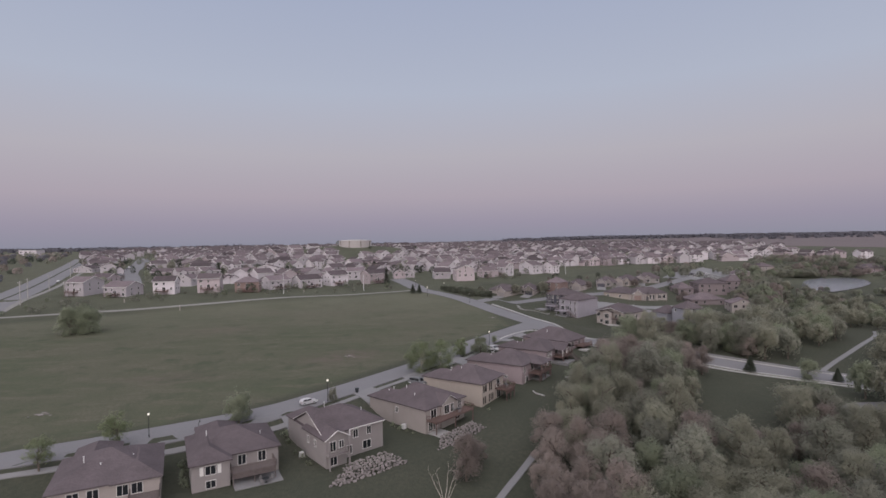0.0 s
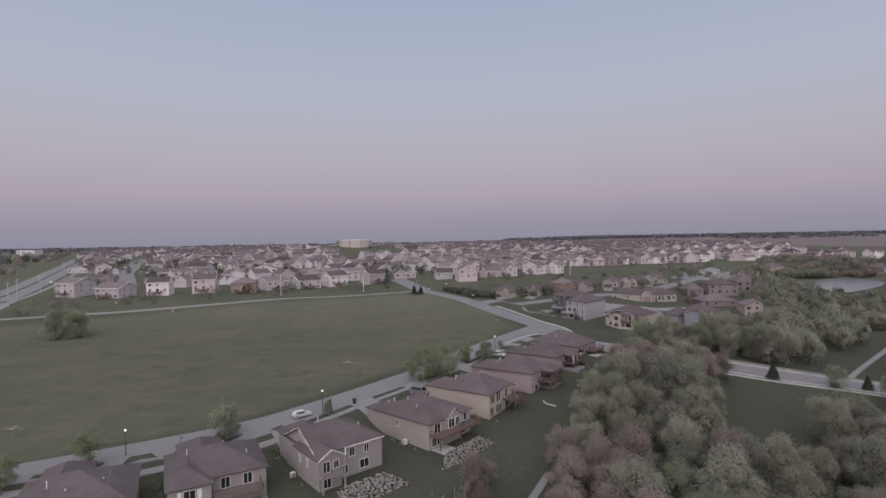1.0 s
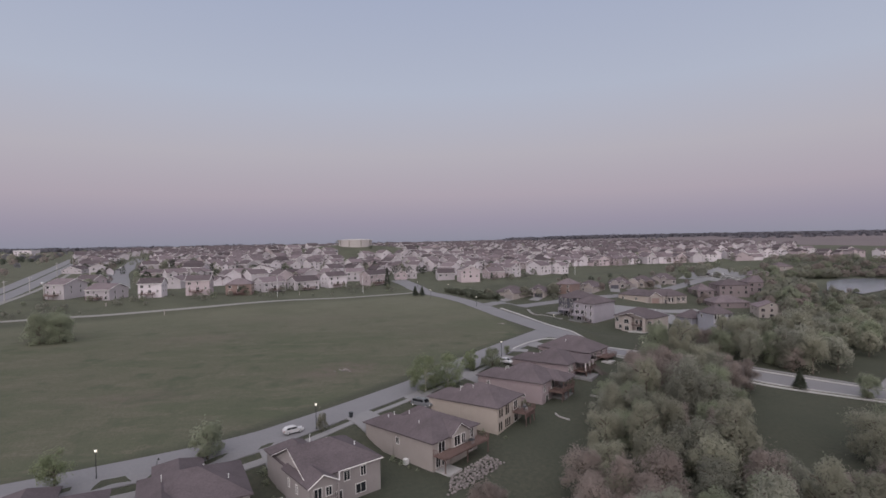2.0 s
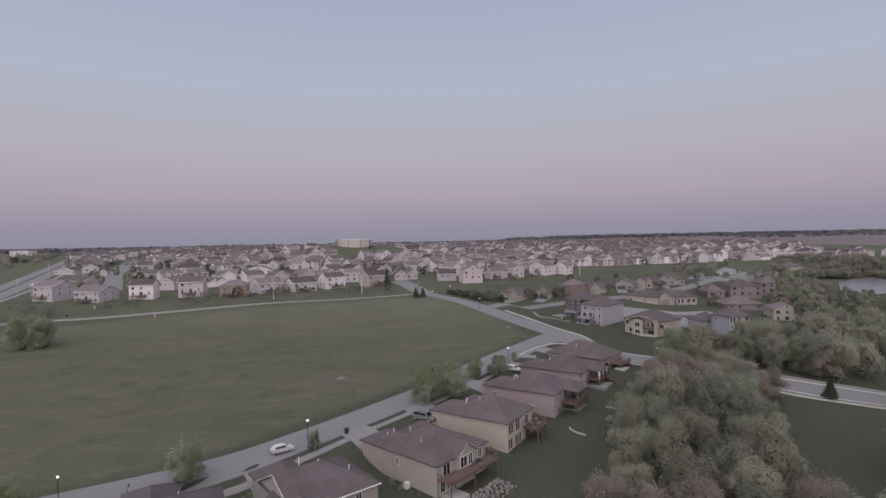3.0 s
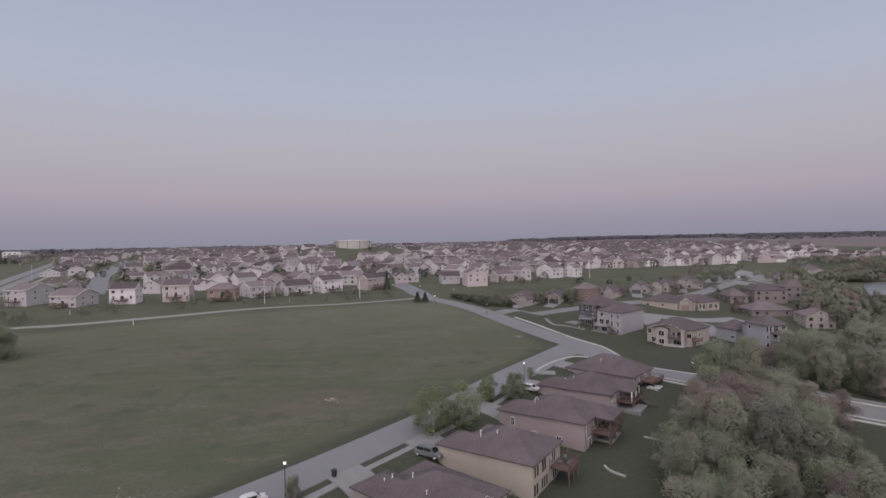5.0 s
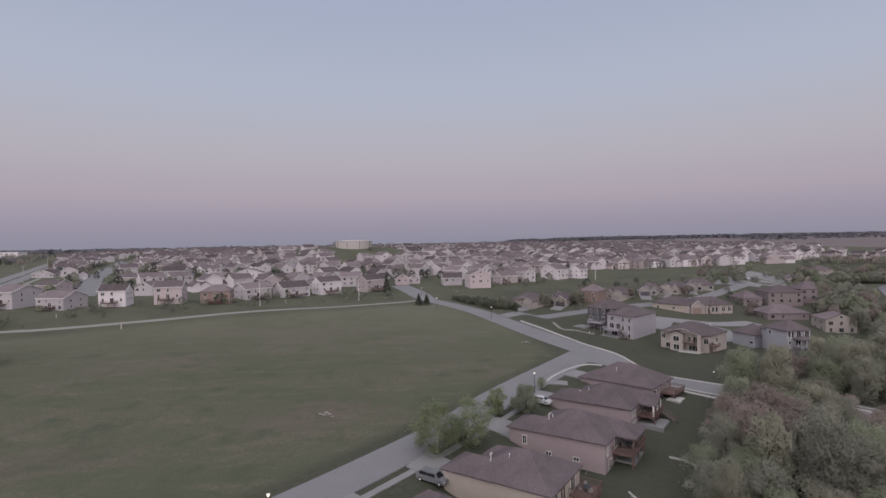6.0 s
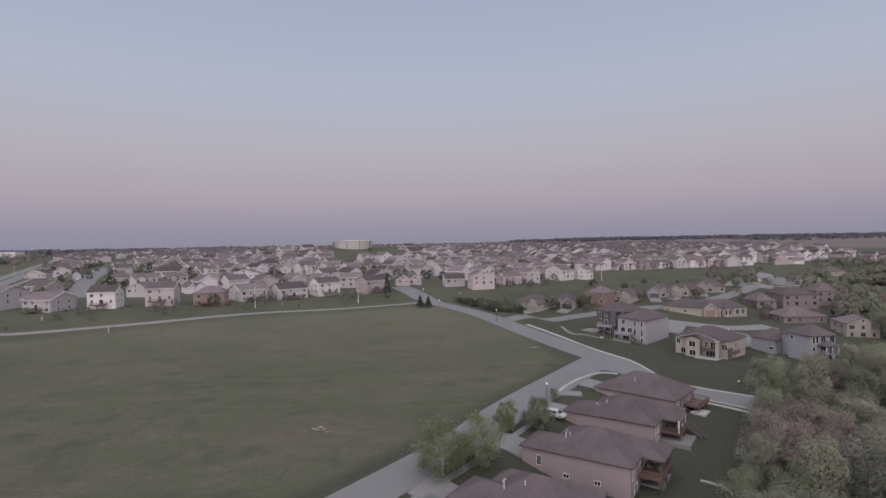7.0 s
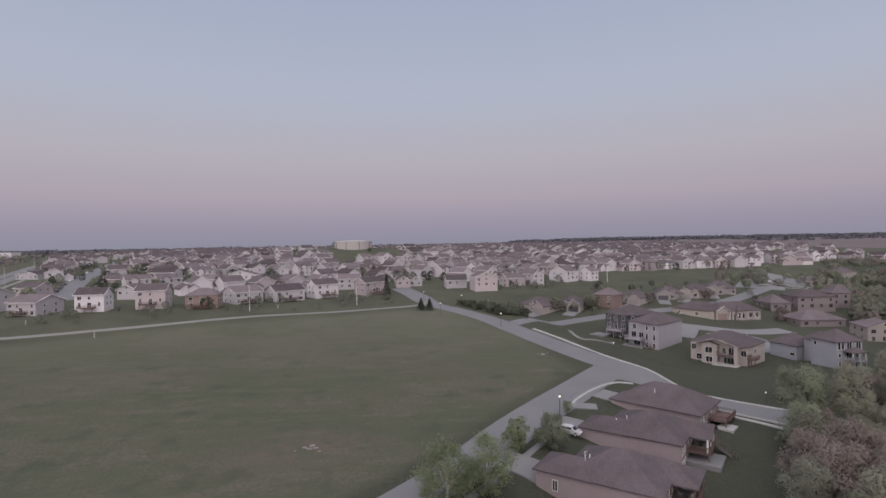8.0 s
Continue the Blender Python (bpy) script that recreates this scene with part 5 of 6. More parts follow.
WOODS = [
    tree_proto("broad olive-green spring tree in a dense wood", LEAF_OLIVE, BARK, 11, 5.0, 10500, 0.20, 1, lobes=15, tall=1.15, lift=0.45),
    tree_proto("fresh green tree with a rounded crown", LEAF_GREEN, BARK, 10, 4.6, 9800, 0.19, 2, lobes=14, tall=1.15, lift=0.45),
    tree_proto("reddish-brown budding tree with a thin crown", LEAF_BROWN, BARK, 11, 4.8, 9800, 0.18, 3, inner=0.25, tall=1.15, lift=0.47),
    tree_proto("grey-green tree with a wide uneven crown", LEAF_GREY, BARK, 12, 5.5, 11000, 0.21, 4, lobes=17, tall=1.1, lift=0.44),
    tree_proto("tall olive-green tree with a narrow crown", LEAF_OLIVE, BARK, 13, 4.5, 9800, 0.20, 5, tall=1.45, lift=0.5),
    tree_proto("reddish-brown tree in bud beside the lawn", LEAF_BROWN, BARK, 9, 4.2, 8000, 0.18, 6, inner=0.2, tall=1.15, lift=0.5),
    tree_proto("dull green tree in the wood beyond the road", LEAF_OLIVE, BARK, 11, 5.2, 2600, 0.42, 7, lobes=13, lift=0.5),
    tree_proto("grey-green tree in the wood beyond the road", LEAF_GREY, BARK, 10, 5.0, 2600, 0.42, 8, lobes=12, lift=0.5),
    tree_proto("fresh green tree in the hollow beyond the road", LEAF_GREEN, BARK, 9, 4.6, 2500, 0.40, 9, lobes=12, lift=0.5),
]
WOOD_USED = set()


def plant(k, x, y, s=1.0, rot=0.0, dz=-0.2):
    up = 0.9 + 0.28 * (0.5 + 0.5 * math.sin(x * 12.9 + y * 7.3))
    m = pose(x, y, ground(x, y) + dz, 0, 0, rot) @ Matrix.Diagonal((s, s, s * up, 1))
    if k not in WOOD_USED:
        WOOD_USED.add(k)
        WOODS[k].matrix_world = m
        return WOODS[k]
    t = copy_thing(WOODS[k], m)
    t.matrix_basis = m
    return t


# the wood along the creek: its edge follows the back gardens
wr = random.Random(11)
EDGE_Y = [60, 87, 99, 110, 119, 130, 138, 145, 152, 163, 176, 186, 196, 203, 208, 222, 240]
EDGE_X = [14, 22, 27.5, 31, 35.5, 43.5, 49.5, 55.5, 63, 73, 84, 90, 96, 110, 124, 147, 174]
NORTH_X = [80, 105, 120, 142, 170, 200, 232]
NORTH_Y = [176, 184, 190, 204, 224, 246, 268]
GLADE = [(61, 98), (78, 96), (86, 106), (104, 120), (112, 140), (83, 144), (75, 132), (67, 118)]


def in_glade(x, y):
    """Whether a spot lies on the open grass between the wood and the road."""
    return all((b[0] - a[0]) * (y - a[1]) - (b[1] - a[1]) * (x - a[0]) > 0 for a, b in zip(GLADE, GLADE[1:] + GLADE[:1]))


y = 62.0
while y < 262:
    e = lerp(y, EDGE_Y, EDGE_X)
    x = e + wr.uniform(0, 3)
    far = min(40 + y * 0.92, 232)
    while x < far:
        gx, gy = x + wr.uniform(-1.5, 1.5), y + wr.uniform(-2.5, 2.5)
        # the road, the trails and two clearings stay free
        dr = min((Vector((gx, gy)) - p).length for p in ROAD_LINE)
        clear = ((gx - 96) / 18) ** 2 + ((gy - 127) / 17) ** 2 < 1 or (gx > 148 and gy > 243 and gx < 182) or ((gx - 107) / 11) ** 2 + ((gy - 108) / 10) ** 2 < 1 or (87 < gx < 116 and 108 < gy < 166 - 0.55 * (gx - 87))
        if gy < lerp(gx, NORTH_X, NORTH_Y) and dr > (6.8 if 78 < gx < 88 and gy < 172 else 9.0) and not clear:
            near = gx - e
            k = wr.choice((2, 2, 5, 2, 0)) if near < 13 and gy < 110 else wr.choice((0, 0, 1, 3, 3, 4, 1, 1, 4, 0, 1, 2))
            if gx > 118 or gy > 185:
                k = wr.choice((6, 7, 8, 6, 8))
            if k < 6 and ((gx - 62.5) / 9) ** 2 + ((gy - 147) / 8) ** 2 < 1:
                k = 2
            size, turn = wr.uniform(0.78, 1.12) * (0.85 if near < 6 or dr < 8 else 1) * (0.72 if gx > 165 else 1), wr.uniform(0, 360)
            if not in_glade(gx, gy):
                plant(k, gx, gy, size, turn)
        x += wr.uniform(4.6, 6.2) if x - e < 10 else wr.uniform(6.0, 8.4)
    y += wr.uniform(6.0, 7.4)

# more of it beside the villas, down to the pond
y = 212.0
while y < 395:
    e = lerp(y, [205, 230, 262, 300, 340, 395], [152, 168, 190, 222, 244, 268])
    x = e
    while x < e + (34 if y < 285 else 14):
        plant(wr.choice((6, 7, 8)), x + wr.uniform(-3, 3), y + wr.uniform(-3, 3), wr.uniform(0.7, 1.05) * (0.6 if y > 255 else 0.9), wr.uniform(0, 360))
        x += wr.uniform(8, 12)
    y += 9.5

# reddish budding trees where the wood meets the gardens
for k, x, y, s_, a in ((2, 27.0, 92.5, 1.0, 20), (5, 24.0, 85.5, 1.0, 140), (2, 28.5, 101, 1.0, 250), (5, 33, 96, 1.05, 310), (2, 58.5, 147, 1.15, 40), (2, 66.5, 149, 1.25, 200), (5, 67, 142, 1.2, 90), (2, 61, 138.5, 1.0, 0)):
    plant(k, x, y, s_, a)
# the wood's bulge towards the gardens
for k, x, y, s_, a in ((0, 37, 113, 0.85, 0), (1, 42.5, 117.5, 0.9, 70), (4, 42.5, 123, 0.8, 160), (3, 47, 123.5, 0.95, 250), (1, 50.5, 131.5, 0.85, 300), (0, 35, 106.5, 0.8, 30), (4, 43, 110, 0.95, 110)):
    plant(k, x, y, s_, a)
# tall green trees that stand beside the road
for k, x, y, s_, a in ((1, 74.5, 168.0, 1.2, 0), (4, 79.5, 163.5, 1.05, 90), (1, 70.5, 163.5, 1.0, 200), (0, 84.5, 159.5, 1.0, 30), (1, 95, 170, 1.0, 50), (0, 104, 172, 1.1, 10), (1, 101, 181, 0.9, 70), (3, 111, 164, 1.0, 170), (1, 84.5, 186, 0.85, 40), (0, 88.5, 111, 1.1, 0), (1, 96, 115, 1.1, 90), (3, 92, 107, 0.8, 10), (4, 83.5, 104, 0.8, 200), (1, 117, 142.5, 0.75, 60), (4, 71, 123, 0.7, 0), (1, 74, 129.5, 0.7, 130)):
    plant(k, x, y, s_, a)


# ---- trees and shrubs in the gardens ----
STREET_TREES = [
    tree_proto("leafy green street tree with pale slender trunks", LEAF_FRESH, BARK_PALE, 6.4, 4.3, 8000, 0.15, 21, lobes=18, limbs=10, lift=0.5, inner=0.05),
    tree_proto("small thin light green street tree", LEAF_FRESH, BARK, 5.0, 2.6, 3400, 0.13, 22, lobes=14, limbs=10, inner=0.02, lift=0.6),
    tree_proto("dense round green garden tree", LEAF_GREEN, BARK, 5.2, 2.6, 6000, 0.13, 23, lobes=12, lift=0.5),
]


def at_ground(x, y, s=1.0, rot=0.0, dz=-0.1):
    return pose(x, y, ground(x, y) + dz, 0, 0, rot) @ Matrix.Scale(s, 4)


def place(ob, first, *rest):
    """Puts a prototype at its first spot and copies at the others: (x, y, scale, turn)."""
    ob.matrix_basis = at_ground(*first)
    for r_ in rest:
        c = copy_thing(ob, at_ground(*r_))
        c.matrix_basis = at_ground(*r_)


place(STREET_TREES[0], (5.2, 146.6, 1.3, 0, -0.5), (11.0, 150.2, 1.22, 130, -0.5))
place(STREET_TREES[1], (-64.7, 98.2, 1.2, 40), (-55.2, 105.6, 1.3, 200), (31.6, 177.0, 0.6, 90), (-90, 90, 1.1, 300))
SLIM = tree_proto("slim feathery light green garden tree", LEAF_FRESH, BARK, 5.2, 2.3, 3200, 0.20, 24, lobes=11, tall=1.35, limbs=5, lift=0.44)
place(SLIM, (18.3, 162.8, 1.15, 0))
place(STREET_TREES[2], (-35.2, 115.0, 1.55, 0, -1.3), (24.5, 163.2, 1.45, 80, -1.2), (-76, 91, 0.9, 10), (66, 163, 0.7, 200))


def conifer_mesh(height, radius, n, leaf, seed):
    r = random.Random(seed)
    verts, faces = [], []
    for _ in range(n):
        h = r.random() ** 1.3
        rad = radius * (1 - h) * r.uniform(0.55, 1.05) + 0.05
        a = r.uniform(0, 6.283)
        p = Vector((rad * math.cos(a), rad * math.sin(a), 0.15 * height + h * 0.86 * height))
        o = Vector((math.cos(a), math.sin(a), -0.35 + r.uniform(-0.3, 0.5))).normalized()
        t = o.cross(Vector((0, 0, 1))).normalized()
        s = leaf * r.uniform(0.6, 1.3)
        k = len(verts)
        verts += [p - t * s * 0.45, p + o * s, p + t * s * 0.45, p - o * s * 0.3 + Vector((0, 0, 0.3 * s))]
        faces += [(k, k + 1, k + 2), (k, k + 2, k + 3)]
    me = bpy.data.meshes.new("needles")
    me.from_pydata(verts, [], faces)
    me.materials.append(LEAF_DARK)
    return me


def conifer(label, height, radius, n, seed, name="conifer_tree"):
    t = thing(name, label, "tree", pose(0, 0, 0))
    bm = bmesh.new()
    beam(bm, (0, 0, -0.3), (0, 0, height * 0.9), 0.03 * height, 7, 0.02)
    part("trunk", bm, BARK, t)
    part("crown", conifer_mesh(height, radius, n, 0.28 + radius * 0.08, seed), None, t)
    return t


CONIFER = conifer("dark conical spruce standing on the lawn", 5.0, 1.7, 1100, 31)
place(CONIFER, (6.9, 307.5, 1.1, 20), (10.6, 307.2, 1.05, 70), (104.1, 149.2, 1.0, 10), (124.1, 140.0, 0.8, 190))
TALL = conifer("tall dark evergreen beside a white house", 13.0, 2.7, 1500, 32)
place(TALL, (-9.5, 347.0, 1.0, 0))

BUSH = tree_proto("large rounded grey-green thicket at the meadow's edge", LEAF_GREEN, BARK, 10.5, 5.2, 12000, 0.19, 41, lobes=15, tall=1.2, lift=0.48)
place(BUSH, (-128.3, 214.5, 1.25, 0, -2.2), (-121.8, 215.5, 1.15, 100, -2.2), (-125.5, 219, 1.2, 220, -2.0))


# the reddish bare shrubs and a pale dead tree behind the gardens
plant(5, 11.0, 92.5, 0.95, 30)
plant(2, 14.0, 98.0, 0.5, 80)
dead = thing("bare_tree", "pale bare slender tree with several leaning stems", "tree", pose(6.6, 86.2, ground(6.6, 86.2)))
dr_ = random.Random(77)
bm = bmesh.new()
for lean, side_, tall_ in ((-0.42, 0.1, 5.6), (-0.2, -0.2, 6.4), (0.16, 0.15, 5.8), (0.34, -0.1, 6.6), (0.5, 0.2, 4.6)):
    p = Vector((lean * 0.4, side_ * 0.4, -0.3))
    way = Vector((lean, side_, 1.0))
    for k_ in range(5):
        q = p + way * (tall_ / 5) + Vector((dr_.uniform(-0.12, 0.12), dr_.uniform(-0.12, 0.12), 0))
        beam(bm, p, q, 0.075 * (1 - k_ * 0.18), 6, 0.075 * (0.82 - k_ * 0.18))
        if k_ > 1:
            beam(bm, q, q + Vector((dr_.uniform(-0.8, 0.8), dr_.uniform(-0.6, 0.6), dr_.uniform(0.5, 1.1))), 0.028, 4, 0.012)
        p = q
part("trunk", bm, BARK_PALE, dead)


def shrub(label, material, w, h, n, seed):
    s = thing("shrub", label, "shrub", pose(0, 0, 0))
    part("foliage", crown_mesh("foliage", material, 1.0, 7, n, 0.16, seed), None, s).matrix_basis = Matrix.Translation((0, 0, h * 0.45)) @ Matrix.Diagonal((w, w, h, 1))
    return s


TOPIARY = thing("shrub", "tall rounded olive-green shrub beside the driveway", "shrub", at_ground(-16.4, 124.2))
part("foliage", crown_mesh("foliage", LEAF_OLIVE, 1.0, 8, 1500, 0.11, 57), None, TOPIARY).matrix_basis = Matrix.Translation((0, 0, 1.9)) @ Matrix.Diagonal((1.25, 1.25, 2.3, 1))
HEDGE = shrub("dark clipped shrub in a roadside hedge", LEAF_HEDGE, 2.0, 2.1, 420, 51)
hp = smooth_line([(25.5, 322), (31, 312), (38, 298), (43.5, 288)], 2.6)
place(HEDGE, (hp[0].x, hp[0].y, 1.0, 0), *[(p.x + 0.8 * math.sin(i * 2.1), p.y, 0.85 + 0.25 * math.sin(i * 1.7), i * 47) for i, p in enumerate(hp[1:])])
more = random.Random(5)
banks = []
for _ in range(64):
    u, v = more.random(), more.uniform(0.8, 13)
    banks.append((24.0 + 15.0 * u + v * 0.88, 316.5 - 31 * u + v * 0.47, more.uniform(0.8, 1.35) * (0.75 if v < 2 else 1), more.uniform(0, 360)))
place(HEDGE, (hp[0].x, hp[0].y, 1.0, 0), *banks)
GARDEN = shrub("low green garden shrub by a wall", LEAF_GREEN, 0.9, 0.9, 240, 52)
place(GARDEN, (-24.0, 110.5, 1.0, 0), (-25.0, 113.0, 1.3, 30), (-39.5, 100.0, 1.1, 60), (-37.6, 97.0, 0.9, 100), (-40.8, 103.5, 1.2, 150), (9.0, 133.5, 0.9, 0), (11.5, 131.2, 0.8, 60),
      (20.5, 124.6, 0.6, 10), (26.0, 150.8, 0.9, 90), (28.0, 148.6, 0.7, 20), (-6.0, 126.5, 0.9, 70), (22, 167, 0.9, 50), (35.5, 173, 0.9, 90))


# small shrubs in the beds along the side walls
beds = random.Random(9)
for x, y, rot, v0, v1, n_ in ((19.2, 126.2, 52, 2.0, 13.0, 9), (32.9, 141.9, 52, 3.0, 13.0, 7), (-35.5, 90.5, 24, 3.0, 15.0, 12), (-14.2, 97.2, 35, 4.0, 12.0, 5), (4.8, 111.7, 44, 3.0, 12.0, 5), (-53.5, 82.5, 22, 3.0, 13.0, 6)):
    for i in range(n_):
        p = pose(x, y, 0, 0, 0, rot) @ Vector((-0.8 - beds.uniform(0, 0.9), v0 + (v1 - v0) * (i + beds.uniform(-0.3, 0.3)) / n_, 0))
        m = at_ground(p.x, p.y, beds.uniform(0.35, 0.95), beds.uniform(0, 360))
        copy_thing(GARDEN, m).matrix_basis = m


# ---- driveways ----
street_line = smooth_line(STREET, 1.0)


def driveway(x, y, rot, u, y0, width):
    """From a garage front straight to the street's kerb."""
    m = pose(x, y, 0, 0, 0, rot)
    a = (m @ Vector((u, y0 - 0.5, 0))).xy
    d = (m.to_3x3() @ Vector((0, 1, 0))).xy
    L = 1.0
    while L < 25 and min((a + d * L - p).length for p in street_line) > 4.3:
        L += 0.25
    strip("driveway", [a, a + d * L * 0.5, a + d * L], -width / 2, width / 2, 0.24, DRIVE, "pale concrete driveway up to a garage", step=2, lateral=2, category="driveway")


for x, y, rot, u, y0, w_ in ((-53.5, 82.5, 22, 4.7, 20, 5.5), (-35.5, 90.5, 24, 5.5, 20, 5.5), (-14.2, 97.2, 35, 4.0, 18.7, 5.6), (4.8, 111.7, 44, 3.3, 18.1, 6.2), (19.2, 126.2, 52, 3.3, 17.3, 6.2),
                             (32.9, 141.9, 52, 3.3, 17.6, 6.0), (44.2, 157.5, 51, 3.3, 16.8, 6.0), (55.0, 170.7, 43, 3.3, 16.7, 5.6)):
    driveway(x, y, rot, u, y0, w_)


# ---- rock walls in the back gardens ----
def stone_mesh(seed):
    r = random.Random(seed)
    bm = bmesh.new()
    bmesh.ops.create_icosphere(bm, subdivisions=1, radius=0.5)
    for v in bm.verts:
        v.co = Vector((v.co.x * 1.25, v.co.y, v.co.z * 0.8)) * r.uniform(0.82, 1.15)
    return mesh_of("stone", bm, ROCK)


STONES = [stone_mesh(i) for i in range(6)]


def rock_wall(pts, tiers, label, seed, size=0.85):
    """Boulders stacked along a line, each tier set back and up."""
    r = random.Random(seed)
    line = smooth_line(pts, size * 0.8)
    c = line[len(line) // 2]
    w = thing("rock_wall", label, "rock wall", pose(c.x, c.y, ground(c.x, c.y)), "rock walls")
    base = Vector((c.x, c.y, ground(c.x, c.y)))
    for t in range(tiers):
        for i, p in enumerate(line[t:len(line) - t]):
            d = (line[min(i + 1, len(line) - 1)] - line[max(i - 1, 0)]).normalized()
            q = p + Vector((-d.y, d.x)) * (t * size * 0.72 + r.uniform(-0.3, 0.3)) + d * r.uniform(-0.3, 0.3)
            s = part("stone", r.choice(STONES), None, w)
            sc = size * r.uniform(0.7, 1.25)
            s.matrix_basis = Matrix.Translation(Vector((q.x, q.y, ground(q.x, q.y) + 0.08 + t * 0.26)) - base) @ pose(0, 0, 0, r.uniform(-20, 20), r.uniform(-20, 20), r.uniform(0, 360)) @ Matrix.Scale(sc, 4)


rock_wall([(-12.7, 90.9), (-10.3, 91.5), (-7.6, 93.2), (-3.7, 95.8), (0.5, 98.8)], 8, "tiered wall of pale limestone boulders on the lawn", 3, 0.52)
rock_wall([(6.9, 103.8), (9.7, 105.6), (13.7, 109.6), (17.8, 114.0)], 7, "tiered wall of pale boulders below a deck", 4, 0.46)
field_rock = thing("rock_pile", "few pale flat rocks lying in the meadow", "rocks", pose(-17, 167, ground(-17, 167)), "meadow rocks")
for i, (dx, dy, s_) in enumerate(((0, 0, 1.1), (1.1, 0.4, 0.8), (-0.9, 0.7, 0.7), (0.3, 1.5, 0.9), (-2.2, -0.6, 0.5), (2.0, -1.2, 0.5))):
    o = part("stone", STONES[i], None, field_rock)
    o.matrix_basis = Matrix.Translation((dx, dy, 0.1)) @ Matrix.Diagonal((s_, s_, s_ * 0.5, 1))
copy_thing(field_rock, pose(39.4, 223.9, ground(39.4, 223.9), 0, 0, 80))
o = copy_thing(field_rock, pose(-81, 124, ground(-81, 124), 0, 0, 20))


# ---- lamps, poles, bins ----
def street_lamp():
    t = thing("street_lamp", "black street lamp post with a small lit lantern", "street lamp", pose(0, 0, 0), "street lamps")
    bm = bmesh.new()
    beam(bm, (0, 0, -0.3), (0, 0, 0.5), 0.13, 10, 0.10)
    beam(bm, (0, 0, 0.5), (0, 0, 4.5), 0.075, 8, 0.055)
    part("post", bm, METAL_DARK, t)
    bm = bmesh.new()
    beam(bm, (0, 0, 4.5), (0, 0, 4.9), 0.16, 10, 0.20)
    part("lantern", bm, LAMP_GLOW, t, "lit white lantern")
    bm = bmesh.new()
    beam(bm, (0, 0, 4.9), (0, 0, 5.05), 0.23, 10, 0.05)
    part("cap", bm, METAL_DARK, t)
    return t


place(street_lamp(), (-51.0, 109.4, 1.0, 0, 0), (-17.7, 125.2, 1.08, 0, 0), (29.4, 175.0, 1.0, 0, 0), (35.2, 268.0, 1.0, 0, 0), (14.8, 295.9, 1.0, 0, 0), (26.5, 321.5, 0.9, 0, 0),
      (59.6, 222.6, 0.65, 0, 0), (77.5, 183.6, 0.6, 0, 0), (148.0, 322.6, 0.7, 0, 0), (138.7, 285.1, 0.7, 0, 0), (-83, 92.5, 1.0, 0, 0), (9.4, 341, 0.9, 0, 0))


def utility_pole(x, y, h):
    """Poles by the highway carry a crossarm; the slender ones elsewhere are plain."""
    plain = x > -180
    t = thing("utility_pole", "tall slender pale pole beside the houses" if plain else "tall grey wooden utility pole with a crossarm", "utility pole", pose(x, y, ground(x, y), 0, 0, 20), "utility poles")
    bm = bmesh.new()
    beam(bm, (0, 0, -0.5), (0, 0, h), 0.17 if plain else 0.24, 8, 0.11 if plain else 0.16)
    part("pole", bm, PIPE if plain else POLE_WOOD, t)
    if plain:
        part("cap", boxes((-0.15, 0.15, -0.15, 0.15, h, h + 0.15)), PIPE, t)
        return
    part("crossarm", boxes((-1.1, 1.1, -0.08, 0.08, h - 0.9, h - 0.75)), POLE_WOOD, t)
    for u in (-0.9, 0.0, 0.9):
        part("insulator", boxes((u - 0.05, u + 0.05, -0.05, 0.05, h - 0.75, h - 0.55)), PIPE, t)


for x, y, h_ in ((-67.7, 309.5, 11), (-23.1, 328.0, 10), (-194.3, 284.8, 12.5), (-188.8, 311.2, 9), (-205.7, 307.4, 11), (-215, 340, 10), (-262, 440, 12), (-310, 540, 13), (84, 390, 10), (128, 400, 12)):
    utility_pole(x, y, h_)


def marker_post(x, y, h):
    t = thing("marker_post", "short pale marker post beside the footpath", "post", pose(x, y, ground(x, y)), "marker posts")
    part("post", boxes((-0.16, 0.16, -0.16, 0.16, -0.3, h)), WALL_CREAM, t)
    part("cap", boxes((-0.21, 0.21, -0.21, 0.21, h, h + 0.1)), WALL_CREAM, t)


marker_post(-108.2, 266.5, 2.3)
marker_post(-144.0, 286.0, 1.6)
marker_post(-57.8, 319.0, 1.5)


def garden_lamp():
    t = thing("lamp_post", "thin dark garden lamp post beside a driveway", "lamp post", pose(-41.5, 109.8, ground(-41.5, 109.8)))
    bm = bmesh.new()
    beam(bm, (0, 0, -0.3), (0, 0, 2.9), 0.06, 8, 0.045)
    beam(bm, (0, 0, 2.9), (0.25, 0, 3.25), 0.045, 8)
    part("post", bm, METAL_DARK, t)
    bm = bmesh.new()
    beam(bm, (0.25, 0, 3.1), (0.25, 0, 3.45), 0.16, 8, 0.1)
    part("lantern", bm, METAL_DARK, t, "unlit dark lantern")


garden_lamp()


def wheelie_bin():
    t = thing("wheelie_bin", "dark plastic wheeled bin at the kerb", "bin", pose(0, 0, 0), "bins")
    bm = bmesh.new()
    v = box(bm, -0.28, 0.28, -0.32, 0.32, 0.06, 1.0)
    for q in v[:4]:
        q.co.x *= 0.8
        q.co.y *= 0.75
    part("body", bm, BIN_DARK, t)
    part("lid", boxes((-0.31, 0.31, -0.36, 0.36, 1.0, 1.08)), BIN_DARK, t)
    for u in (-0.25, 0.25):
        bm = bmesh.new()
        beam(bm, (u - 0.03, 0.25, 0.1), (u + 0.03, 0.25, 0.1), 0.1, 10)
        part("wheel", bm, TYRE, t)
    return t


place(wheelie_bin(), (-11.3, 130.2, 1.1, 40, 0.1))


